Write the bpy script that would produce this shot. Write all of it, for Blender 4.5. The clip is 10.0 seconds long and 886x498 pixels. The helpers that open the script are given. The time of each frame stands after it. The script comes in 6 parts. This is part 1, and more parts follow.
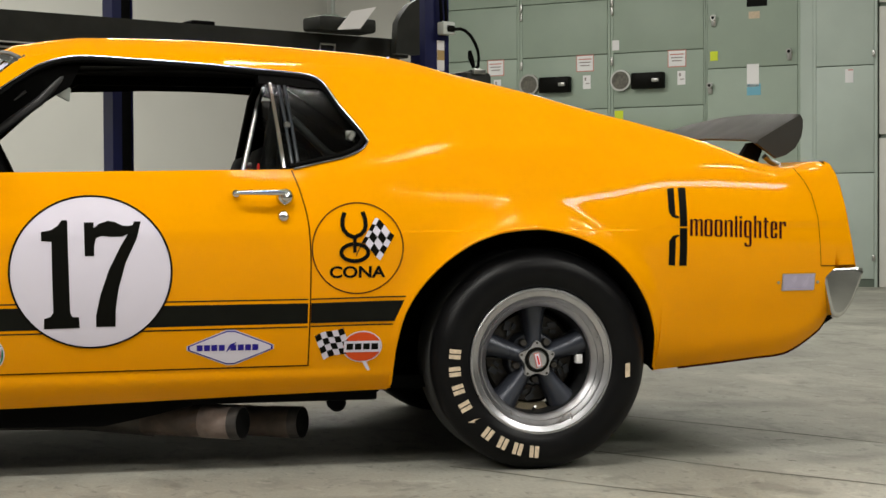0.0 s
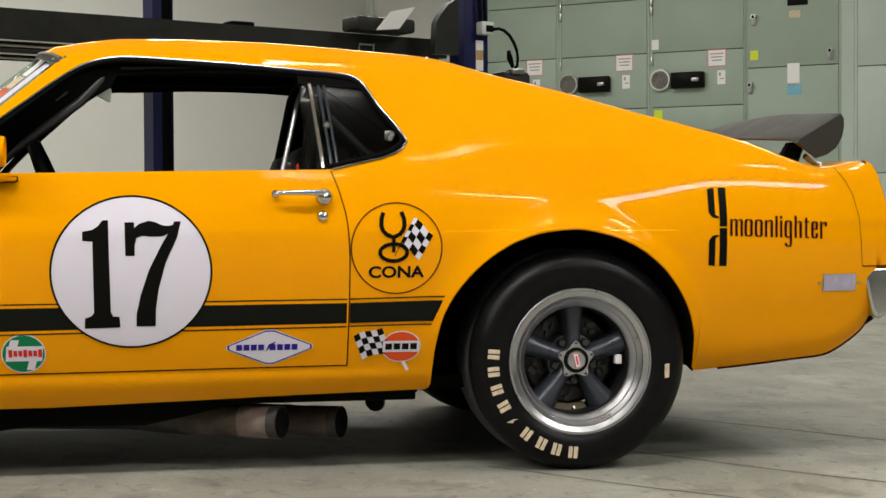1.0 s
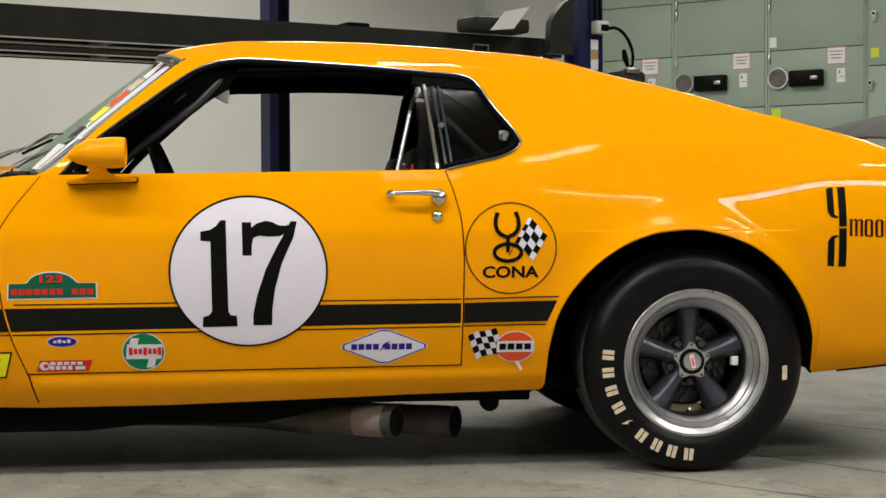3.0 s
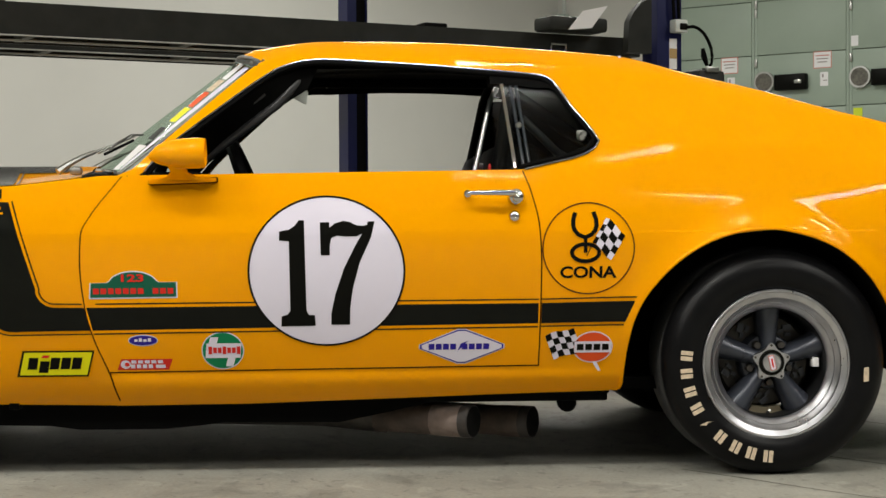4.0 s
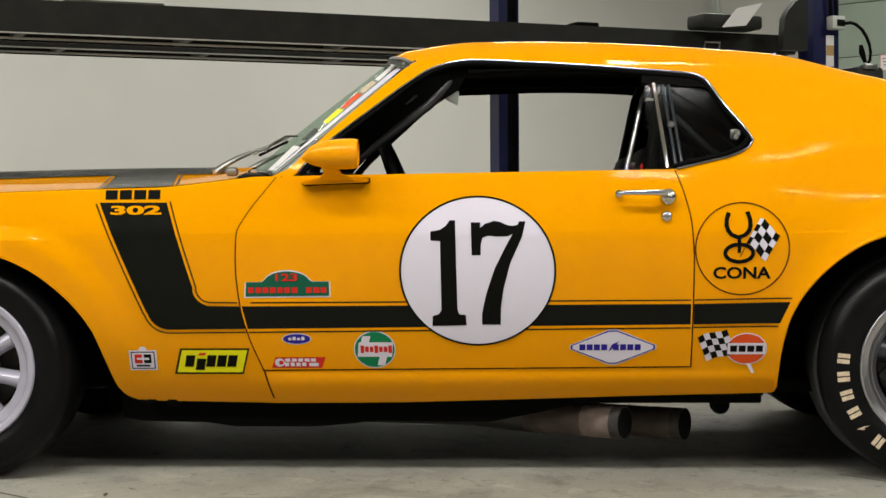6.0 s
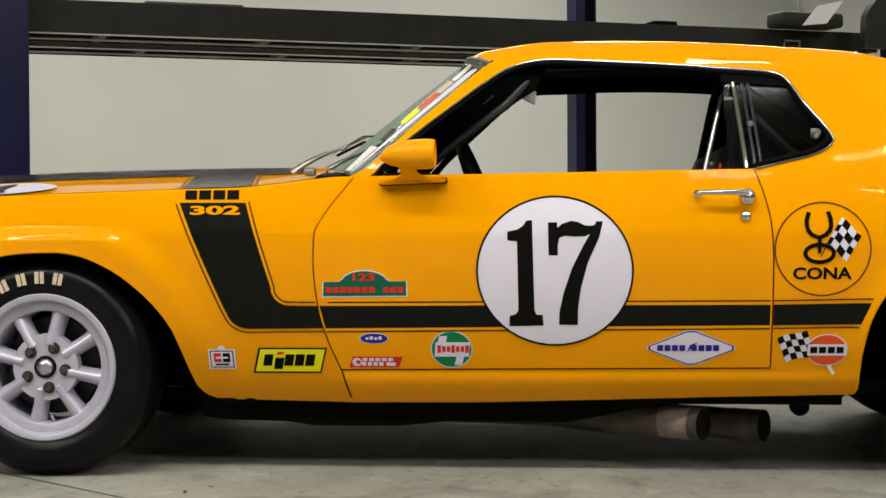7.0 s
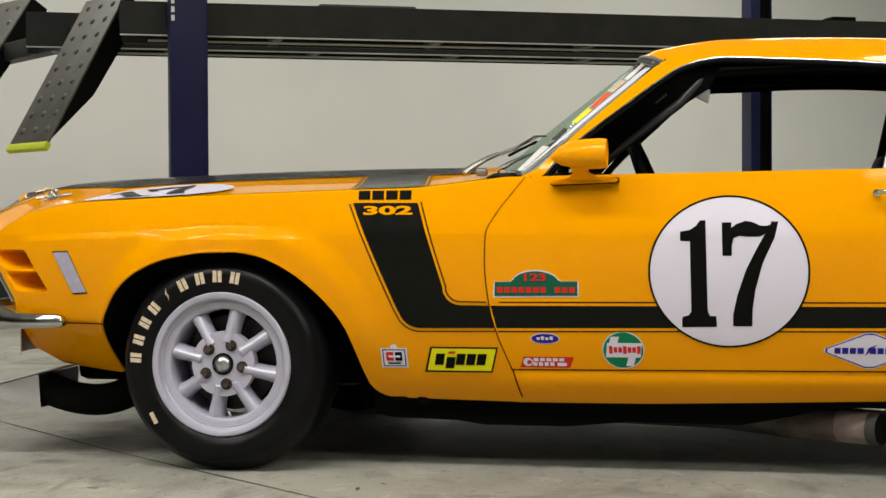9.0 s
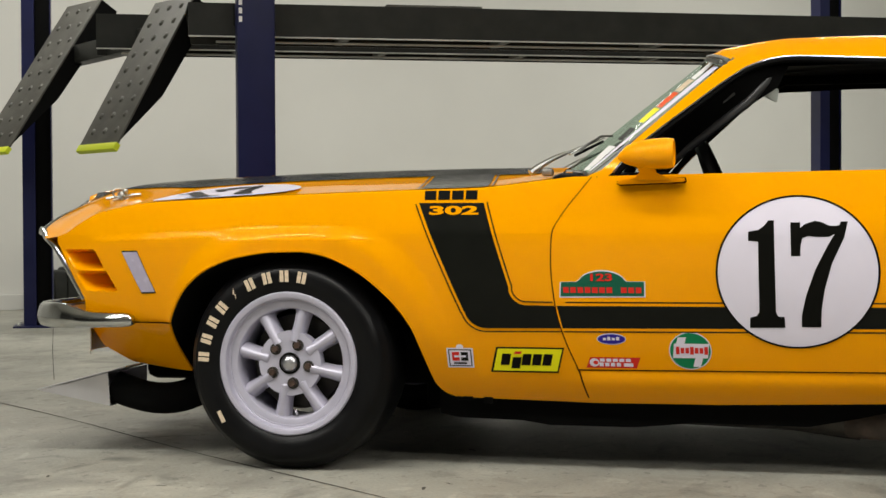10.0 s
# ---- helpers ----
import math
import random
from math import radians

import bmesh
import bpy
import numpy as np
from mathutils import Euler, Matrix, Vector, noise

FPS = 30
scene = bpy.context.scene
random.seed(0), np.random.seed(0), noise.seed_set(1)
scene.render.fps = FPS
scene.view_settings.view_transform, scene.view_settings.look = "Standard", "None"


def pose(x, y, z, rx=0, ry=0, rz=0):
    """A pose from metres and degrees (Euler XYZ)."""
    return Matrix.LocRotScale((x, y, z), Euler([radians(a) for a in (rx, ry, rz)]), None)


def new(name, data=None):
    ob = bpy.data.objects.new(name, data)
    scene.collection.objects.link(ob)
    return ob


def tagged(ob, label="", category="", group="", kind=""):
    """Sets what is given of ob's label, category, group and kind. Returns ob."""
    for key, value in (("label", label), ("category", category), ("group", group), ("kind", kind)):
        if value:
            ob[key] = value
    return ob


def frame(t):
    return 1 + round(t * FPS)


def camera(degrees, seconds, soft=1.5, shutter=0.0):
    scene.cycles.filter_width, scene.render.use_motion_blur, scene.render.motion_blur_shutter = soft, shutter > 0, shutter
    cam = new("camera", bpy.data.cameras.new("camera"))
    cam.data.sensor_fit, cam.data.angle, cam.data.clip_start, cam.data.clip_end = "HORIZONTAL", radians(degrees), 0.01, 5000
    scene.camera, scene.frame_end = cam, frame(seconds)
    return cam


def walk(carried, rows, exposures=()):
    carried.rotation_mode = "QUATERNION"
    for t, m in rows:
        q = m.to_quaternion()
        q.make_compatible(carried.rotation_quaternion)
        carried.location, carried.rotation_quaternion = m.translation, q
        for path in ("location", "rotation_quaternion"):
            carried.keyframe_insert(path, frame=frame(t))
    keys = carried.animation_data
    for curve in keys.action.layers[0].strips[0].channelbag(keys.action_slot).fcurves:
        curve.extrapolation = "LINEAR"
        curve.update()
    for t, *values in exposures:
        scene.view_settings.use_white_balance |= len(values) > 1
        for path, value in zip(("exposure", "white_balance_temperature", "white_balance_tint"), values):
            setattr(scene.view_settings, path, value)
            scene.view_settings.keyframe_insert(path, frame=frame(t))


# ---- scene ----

# ---- camera: a tripod pan from the rear of the car to its nose ----
cam = camera(31.24, 10.0)
EYE, DOWN, LEAN = (-1.205, -4.42, 0.739), -1.10, 0.29
PAN = [(0.0, -11.58), (0.5, -10.906), (1.0, -10.177), (1.5, -9.269), (2.0, -8.288), (2.5, -7.275), (4.0, -3.253),
       (4.5, -1.899), (5.0, -0.531), (5.5, 0.837), (7.0, 4.979), (7.5, 6.441), (8.0, 7.952), (8.5, 9.548),
       (9.0, 11.167), (9.5, 12.554), (10.0, 13.553)]
walk(cam, [(t, pose(*EYE, 0, LEAN, 0) @ pose(0, 0, 0, 90 + DOWN, 0, a)) for t, a in PAN])

# ---- light: a hall closed on all sides, lit by rows of ceiling tubes ----
CEIL = 4.6
world = bpy.data.worlds.new("world")
world.use_nodes = True
world.node_tree.nodes["Background"].inputs[0].default_value = (0.9, 0.95, 1.0, 1)
world.node_tree.nodes["Background"].inputs[1].default_value = 0.05
scene.world = world
scene.view_settings.exposure = -0.06
# x, y, watts, length, width
TUBES = [(-7.1, -5.0, 190, 4.3, 0.28), (3.55, -5.72, 190, 4.0, 0.50), (1.43, -5.5, 4, 0.30, 0.05), (-5.2, -2.6, 128, 2.4, 0.5), (-2.0, -2.6, 150, 2.4, 0.4), (3.4, -2.6, 135, 2.4, 0.4), (4.2, 3.6, 125, 2.4, 0.8),
         (-6.6, 5.0, 118, 3.0, 0.6), (-1.0, 5.2, 16, 0.55, 0.30), (-3.4, 7.0, 104, 3.0, 0.6), (0.2, 10.0, 148, 3.0, 0.6), (3.6, 8.4, 74, 3.0, 0.6)]
# square fittings with three tubes each, over the car: x, y, watts
SQUARES = [(-0.42, -0.2, 12), (0.42, -2.05, 14), (-0.28, -4.45, 12)]

# ---- materials ----
def material(name, color, rough=0.5, metal=0.0, coat=0.0, vary=0.0, scale=8.0, bump=0.0, bump_scale=60.0, spec=0.5):
    m = bpy.data.materials.new(name)
    m.use_nodes = True
    nt, p = m.node_tree, m.node_tree.nodes["Principled BSDF"]
    p.inputs["Base Color"].default_value = (*color, 1)
    p.inputs["Roughness"].default_value = rough
    p.inputs["Metallic"].default_value = metal
    p.inputs["Specular IOR Level"].default_value = spec
    p.inputs["Coat Weight"].default_value = coat
    p.inputs["Coat Roughness"].default_value = 0.018
    p.inputs["Coat IOR"].default_value = 1.32
    tc = nt.nodes.new("ShaderNodeTexCoord")
    if vary:
        n = nt.nodes.new("ShaderNodeTexNoise")
        n.inputs["Scale"].default_value, n.inputs["Detail"].default_value = scale, 6
        nt.links.new(tc.outputs["Object"], n.inputs["Vector"])
        r = nt.nodes.new("ShaderNodeMapRange")
        r.inputs[1].default_value, r.inputs[2].default_value = 0.3, 0.7
        r.inputs[3].default_value, r.inputs[4].default_value = 1 - vary, 1 + vary
        nt.links.new(n.outputs["Fac"], r.inputs[0])
        mx = nt.nodes.new("ShaderNodeMix")
        mx.data_type, mx.blend_type = "RGBA", "MULTIPLY"
        mx.inputs[0].default_value = 1
        mx.inputs[6].default_value = (*color, 1)
        nt.links.new(r.outputs[0], mx.inputs[7])
        nt.links.new(mx.outputs[2], p.inputs["Base Color"])
        r2 = nt.nodes.new("ShaderNodeMapRange")
        r2.inputs[3].default_value, r2.inputs[4].default_value = max(rough - 0.12, 0.02), min(rough + 0.12, 1)
        nt.links.new(n.outputs["Fac"], r2.inputs[0])
        nt.links.new(r2.outputs[0], p.inputs["Roughness"])
    if bump:
        n = nt.nodes.new("ShaderNodeTexNoise")
        n.inputs["Scale"].default_value, n.inputs["Detail"].default_value = bump_scale, 5
        nt.links.new(tc.outputs["Object"], n.inputs["Vector"])
        b = nt.nodes.new("ShaderNodeBump")
        b.inputs["Strength"].default_value, b.inputs["Distance"].default_value = bump, 0.01
        nt.links.new(n.outputs["Fac"], b.inputs["Height"])
        nt.links.new(b.outputs[0], p.inputs["Normal"])
    return m


ORANGE = material("orange_paint", (0.92, 0.358, 0.0), 0.5, coat=0.7, vary=0.03, scale=3.0, spec=0.0)
BLACK_PAINT = material("satin_black_paint", (0.006, 0.0065, 0.005), 0.35, vary=0.15, scale=20, spec=0.12)
HOOD_BLACK = material("glossy_bonnet_black", (0.010, 0.011, 0.010), 0.16, vary=0.1, scale=12, spec=0.5)
INSIDE = material("black_interior", (0.0025, 0.0025, 0.0025), 0.6, vary=0.2, spec=0.04)
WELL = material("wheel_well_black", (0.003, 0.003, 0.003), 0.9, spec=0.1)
CAGE_GREY = material("satin_grey_tube", (0.030, 0.030, 0.032), 0.35, vary=0.15, spec=0.5)
RUBBER = material("tyre_rubber", (0.005, 0.005, 0.0055), 0.34, vary=0.2, scale=14, bump=0.05, bump_scale=120, spec=0.14)
TAN_CALIPER = material("tan_caliper_paint", (0.32, 0.27, 0.18), 0.5, vary=0.1)
RUSTY_NUT = material("rusty_nut", (0.10, 0.065, 0.05), 0.45, metal=0.6, vary=0.3, scale=60)
TREAD = material("worn_tread", (0.03, 0.03, 0.03), 0.75, vary=0.25, scale=30, bump=0.3, bump_scale=90)
LETTER = material("cream_tyre_paint", (0.62, 0.5, 0.36), 0.6, vary=0.2, scale=90)
CHROME = material("chrome", (0.62, 0.62, 0.60), 0.07, metal=1.0)
ALLOY = material("polished_alloy", (0.54, 0.54, 0.57), 0.32, metal=1.0, vary=0.06, scale=30)
SILVER = material("silver_wheel_paint", (0.47, 0.455, 0.55), 0.36, metal=0.25, vary=0.05, scale=25)
GUNMETAL = material("grey_wheel_paint", (0.042, 0.047, 0.062), 0.32, metal=0.3, vary=0.1, scale=20)
BARREL = material("dark_barrel", (0.012, 0.012, 0.013), 0.5, metal=0.3, vary=0.2)
PALE_RED = material("pale_red_print", (0.55, 0.22, 0.18), 0.6)
DARK_METAL = material("dark_steel", (0.05, 0.045, 0.04), 0.5, metal=0.6, vary=0.3, scale=25)
WHITE = material("white_vinyl", (0.74, 0.70, 0.82), 0.35, vary=0.02, spec=0.2)
BLACK = material("black_vinyl", (0.005, 0.005, 0.004), 0.4, spec=0.06)
GAP = material("panel_gap", (0.045, 0.006, 0.003), 0.8, spec=0.0)
MAROON = material("dark_maroon_vinyl", (0.045, 0.004, 0.005), 0.4, spec=0.1)
RED = material("red_vinyl", (0.65, 0.03, 0.02), 0.4, spec=0.08)
ORANGE_RED = material("orange_red_vinyl", (0.75, 0.09, 0.02), 0.4, spec=0.08)
GREEN = material("green_vinyl", (0.01, 0.2, 0.08), 0.4, spec=0.08)
DEEP_GREEN = material("dark_green_vinyl", (0.012, 0.11, 0.065), 0.4, spec=0.08)
BLUE = material("blue_vinyl", (0.03, 0.02, 0.28), 0.4, spec=0.08)
YELLOW = material("yellow_vinyl", (0.85, 0.80, 0.01), 0.4, spec=0.08)
LAVENDER = material("reflector_lens", (0.42, 0.38, 0.50), 0.25, vary=0.06, scale=40)
SPOILER = material("charcoal_plastic", (0.027, 0.0262, 0.023), 0.46, vary=0.05, scale=6, spec=0.3)
SOOT = material("soot", (0.035, 0.030, 0.027), 0.8, vary=0.4, scale=30, bump=0.2)
EXHAUST = material("rusty_exhaust", (0.19, 0.145, 0.125), 0.7, metal=0.1, vary=0.3, scale=22, bump=0.3)
OLD_PIPE = material("dark_brown_pipe", (0.085, 0.062, 0.05), 0.7, metal=0.2, vary=0.35, scale=18, bump=0.3)
WALL = material("grey_wall_paint", (0.64, 0.635, 0.60), 0.75, vary=0.03, scale=1.2, bump=0.06, bump_scale=200)
DARK_WALL = material("dark_hall_wall", (0.20, 0.20, 0.19), 0.8, vary=0.1, scale=0.8)
CEILING = material("ceiling_white", (0.7, 0.7, 0.68), 0.9)
LIFT_BLUE = material("navy_lift_paint", (0.009, 0.0115, 0.060), 0.4, vary=0.12, scale=6, spec=0.2)
LIFT_BLACK = material("black_lift_steel", (0.020, 0.021, 0.018), 0.5, vary=0.25, scale=7, bump=0.05, spec=0.2)
PALE_STEEL = material("pale_worn_steel", (0.50, 0.50, 0.47), 0.5, vary=0.2, scale=3)
RAMP = material("worn_ramp_steel", (0.095, 0.092, 0.080), 0.6, metal=0.3, vary=0.25, scale=9, bump=0.1)
HIVIS = material("lime_edge_paint", (0.62, 0.72, 0.02), 0.5)
CABINET = material("sage_cabinet_paint", (0.30, 0.368, 0.303), 0.5, vary=0.05, scale=2.5)
CABINET_LIGHT = material("pale_cabinet_paint", (0.43, 0.50, 0.455), 0.5, vary=0.05, scale=2.5)
CAB_DARK = material("cabinet_joint", (0.13, 0.16, 0.13), 0.7)
DIAL = material("dial_glass_grey", (0.10, 0.093, 0.075), 0.55, vary=0.4, scale=30)
INK = material("faded_print", (0.30, 0.27, 0.26), 0.7)
PAPER = material("paper_label", (0.80, 0.79, 0.80), 0.7)
BUMPER = material("dulled_chrome", (0.56, 0.57, 0.56), 0.13, metal=1.0, vary=0.1, scale=12)
ALUMINIUM = material("bare_aluminium", (0.62, 0.61, 0.64), 0.42, metal=0.7, vary=0.1)
DULL_STEEL = material("dull_steel", (0.26, 0.26, 0.25), 0.5, metal=0.7, vary=0.15)
TRIM = material("tarnished_bright_trim", (0.21, 0.21, 0.205), 0.20, metal=1.0, vary=0.25, scale=25)
STEEL = material("plain_steel", (0.45, 0.45, 0.43), 0.35, metal=1.0, vary=0.1)
LAMP_WHITE = material("lamp_housing", (0.8, 0.8, 0.8), 0.5)


def glass(name, tint, gloss, rough=0.02):
    m = bpy.data.materials.new(name)
    m.use_nodes = True
    nt = m.node_tree
    nt.nodes.clear()
    out, mix = nt.nodes.new("ShaderNodeOutputMaterial"), nt.nodes.new("ShaderNodeMixShader")
    tr, gl = nt.nodes.new("ShaderNodeBsdfTransparent"), nt.nodes.new("ShaderNodeBsdfGlossy")
    tr.inputs[0].default_value, gl.inputs["Roughness"].default_value = (*tint, 1), rough
    mix.inputs[0].default_value = gloss
    nt.links.new(tr.outputs[0], mix.inputs[1]), nt.links.new(gl.outputs[0], mix.inputs[2]), nt.links.new(mix.outputs[0], out.inputs[0])
    return m


SCREEN = glass("windscreen_glass", (0.74, 0.83, 0.77), 0.05)
DARK_GLASS = glass("smoked_perspex", (0.66, 0.71, 0.69), 0.018, 0.10)
PERSPEX_EDGE = material("perspex_edge", (0.022, 0.028, 0.036), 0.3)
GREY_SHELL = material("pale_grey_plastic", (0.62, 0.66, 0.63), 0.45)


# the darkest patch, at (0.52, 0.25), paints the tail's shadow onto the floor
FLOOR_MARKS = [(-3.42, 0.62, 0.26, 0.30, 10, 0.42), (-3.52, 1.0, 0.20, 0.12, 0, 0.35), (-3.22, 0.30, 0.16, 0.08, -10, 0.40), (-3.34, 0.14, 0.10, 0.06, 0, 0.38), (-3.12, -0.28, 0.018, 0.16, 8, 0.30),
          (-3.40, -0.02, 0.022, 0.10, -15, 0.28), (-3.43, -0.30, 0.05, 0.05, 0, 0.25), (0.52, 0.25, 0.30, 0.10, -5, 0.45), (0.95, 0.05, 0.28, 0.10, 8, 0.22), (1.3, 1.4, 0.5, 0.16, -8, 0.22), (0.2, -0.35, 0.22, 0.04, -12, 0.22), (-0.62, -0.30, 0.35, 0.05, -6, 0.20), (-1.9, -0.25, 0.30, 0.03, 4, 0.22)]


def concrete():
    m = material("concrete_floor", (0.36, 0.35, 0.30), 0.55, bump=0.15, bump_scale=25, spec=0.25)
    nt, p = m.node_tree, m.node_tree.nodes["Principled BSDF"]
    tc = nt.nodes.new("ShaderNodeTexCoord")
    mp = nt.nodes.new("ShaderNodeMapping")
    mp.inputs["Scale"].default_value, mp.inputs["Rotation"].default_value = (1.15, 0.75, 1), (0, 0, 0.5)
    nt.links.new(tc.outputs["Object"], mp.inputs["Vector"])
    cols = []
    for scale, lo, hi, a, b, warp, detail in ((0.45, 0.35, 0.68, 0.82, 1.12, 0.0, 6), (1.7, 0.36, 0.66, 0.80, 1.12, 0.5, 8), (2.6, 0.55, 0.64, 1.0, 0.78, 1.2, 10), (7.0, 0.56, 0.66, 1.0, 0.80, 0.8, 9), (20.0, 0.60, 0.66, 1.0, 0.70, 0.4, 5), (1.3, 0.58, 0.66, 1.0, 1.22, 1.0, 9), (9.0, 0.60, 0.67, 1.0, 1.20, 0.9, 6), (90.0, 0.3, 0.7, 0.86, 1.12, 0.0, 5)):
        n, r = nt.nodes.new("ShaderNodeTexNoise"), nt.nodes.new("ShaderNodeMapRange")
        n.inputs["Scale"].default_value, n.inputs["Detail"].default_value, n.inputs["Roughness"].default_value, n.inputs["Distortion"].default_value = scale, detail, 0.62, warp
        nt.links.new((mp if warp else tc).outputs["Vector" if warp else "Object"], n.inputs["Vector"])
        for k, v in enumerate((lo, hi, a, b)):
            r.inputs[k + 1].default_value = v
        nt.links.new(n.outputs["Fac"], r.inputs[0])
        cols.append(r.outputs[0])
    a = cols[0]
    for c in cols[1:]:
        k = nt.nodes.new("ShaderNodeMath")
        k.operation = "MULTIPLY"
        nt.links.new(a, k.inputs[0]), nt.links.new(c, k.inputs[1])
        a = k.outputs[0]
    # old rubber, scuffs and dark patches with ragged edges: x, y, radii, turn, how dark
    for x, y, rx, ry, turned, dark in FLOOR_MARKS:
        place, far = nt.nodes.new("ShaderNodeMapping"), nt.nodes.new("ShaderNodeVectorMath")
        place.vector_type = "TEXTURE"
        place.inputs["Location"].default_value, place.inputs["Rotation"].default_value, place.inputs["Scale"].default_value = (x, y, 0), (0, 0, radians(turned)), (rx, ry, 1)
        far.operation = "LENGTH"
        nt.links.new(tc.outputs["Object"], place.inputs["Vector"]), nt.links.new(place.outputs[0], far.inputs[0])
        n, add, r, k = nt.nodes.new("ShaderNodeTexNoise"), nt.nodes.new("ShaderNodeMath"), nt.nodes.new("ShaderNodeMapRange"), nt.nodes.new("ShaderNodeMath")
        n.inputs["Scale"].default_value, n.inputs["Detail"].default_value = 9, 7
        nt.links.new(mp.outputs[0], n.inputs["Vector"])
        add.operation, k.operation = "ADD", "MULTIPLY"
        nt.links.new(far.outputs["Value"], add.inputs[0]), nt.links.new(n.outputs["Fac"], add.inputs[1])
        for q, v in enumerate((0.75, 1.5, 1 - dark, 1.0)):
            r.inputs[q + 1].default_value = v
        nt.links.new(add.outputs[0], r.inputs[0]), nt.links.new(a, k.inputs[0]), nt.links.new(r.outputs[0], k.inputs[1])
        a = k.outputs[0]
    mx = nt.nodes.new("ShaderNodeMix")
    mx.data_type, mx.blend_type = "RGBA", "MULTIPLY"
    mx.inputs[0].default_value, mx.inputs[6].default_value = 1, (0.352, 0.344, 0.298, 1)
    nt.links.new(a, mx.inputs[7]), nt.links.new(mx.outputs[2], p.inputs["Base Color"])
    return m


CONCRETE = concrete()

# ---- mesh helpers ----
def finish(name, bm, mat, parent=None, label="", smooth=None):
    me = bpy.data.meshes.new(name)
    bm.to_mesh(me)
    bm.free()
    me.materials.append(mat)
    if smooth:
        me.shade_smooth()
        me.set_sharp_from_angle(angle=radians(smooth))
    ob = new(name, me)
    if parent is not None:
        ob.parent = parent
        ob.matrix_parent_inverse = parent.matrix_basis.inverted() if parent.parent is None else (parent.parent.matrix_basis @ parent.matrix_parent_inverse @ parent.matrix_basis).inverted()
    if label:
        ob["label"] = label
    return ob


def part(name, bm, mat, parent, label="", smooth=40):
    return finish(name, bm, mat, parent, label, smooth)


def islands(bm):
    """Splits a mesh into its separate pieces."""
    bm.verts.index_update()
    seen, out = set(), []
    for v in bm.verts:
        if v.index in seen:
            continue
        stack, group = [v], []
        seen.add(v.index)
        while stack:
            a = stack.pop()
            group.append(a)
            for e in a.link_edges:
                b = e.other_vert(a)
                if b.index not in seen:
                    seen.add(b.index)
                    stack.append(b)
        piece = bmesh.new()
        made = {a.index: piece.verts.new(a.co) for a in group}
        for f in {f for a in group for f in a.link_faces}:
            piece.faces.new([made[a.index] for a in f.verts])
        out.append(piece)
    bm.free()
    return out


def parts(name, bm, mat, parent, label="", smooth=40):
    return [part(name, p, mat, parent, label, smooth) for p in islands(bm)][0]


def empty(name, loc):
    ob = new(name)
    ob.matrix_basis = Matrix.Translation(loc)
    return ob


def box(lo, hi, bevel=0.0, bm=None, m=None):
    bm = bm or bmesh.new()
    size = [b - a for a, b in zip(lo, hi)]
    mid = [(a + b) / 2 for a, b in zip(lo, hi)]
    mat = Matrix.Translation(mid) @ Matrix.Diagonal((*size, 1))
    made = bmesh.ops.create_cube(bm, size=1, matrix=(m @ mat) if m else mat)
    if bevel:
        edges = list({e for v in made["verts"] for e in v.link_edges})
        bmesh.ops.bevel(bm, geom=edges, offset=bevel, segments=2, profile=0.5, affect="EDGES")
    return bm


def grid(bm, cols, flip=False):
    vs = [[bm.verts.new(p) for p in c] for c in cols]
    for a, b in zip(vs, vs[1:]):
        for j in range(len(a) - 1):
            q = (a[j], b[j], b[j + 1], a[j + 1])
            bm.faces.new(q[::-1] if flip else q)
    return bm


def clean(bm, d=1e-5):
    bmesh.ops.remove_doubles(bm, verts=bm.verts[:], dist=d)
    bmesh.ops.dissolve_degenerate(bm, edges=bm.edges[:], dist=1e-6)
    return bm


def lathe(profile, center, n=72, bm=None, closed=False):
    """Turned about the y axis: profile of (radius, depth)."""
    bm = bm or bmesh.new()
    cx, cy, cz = center
    cols = []
    for i in range(n + 1):
        a = -2 * math.pi * i / n
        cols.append([(cx + r * math.cos(a), cy + y, cz + r * math.sin(a)) for r, y in profile])
    grid(bm, cols)
    return clean(bm)


def tube(points, r, n=10, bm=None, closed=False):
    bm = bm or bmesh.new()
    pts = [Vector(p) for p in points]
    cols = []
    for i, p in enumerate(pts):
        a = pts[i - 1] if i or closed else pts[0]
        b = pts[(i + 1) % len(pts)] if i < len(pts) - 1 or closed else pts[-1]
        d = (b - a).normalized()
        side_v = d.cross(Vector((0, 0, 1)))
        side_v = (d.cross(Vector((0, 1, 0))) if side_v.length < 0.05 else side_v).normalized()
        up = side_v.cross(d)
        rr = r(i / max(len(pts) - 1, 1)) if callable(r) else r
        cols.append([p + rr * (math.cos(2 * math.pi * k / n) * side_v + math.sin(2 * math.pi * k / n) * up) for k in range(n + 1)])
    if closed:
        cols.append(cols[0])
    grid(bm, cols)
    if not closed:
        for c in (cols[0], cols[-1]):
            bm.faces.new([bm.verts.new(p) for p in c[:-1]])
    clean(bm)
    bmesh.ops.recalc_face_normals(bm, faces=bm.faces[:])
    return bm


def prism(bm, loop, y0, y1):
    """A plate of (x, z) outline between two depths."""
    a, b = [bm.verts.new((x, y0, z)) for x, z in loop], [bm.verts.new((x, y1, z)) for x, z in loop]
    bm.faces.new(a), bm.faces.new(b[::-1])
    for k in range(len(a)):
        bm.faces.new((a[k], b[k], b[(k + 1) % len(a)], a[(k + 1) % len(a)]))
    return bm


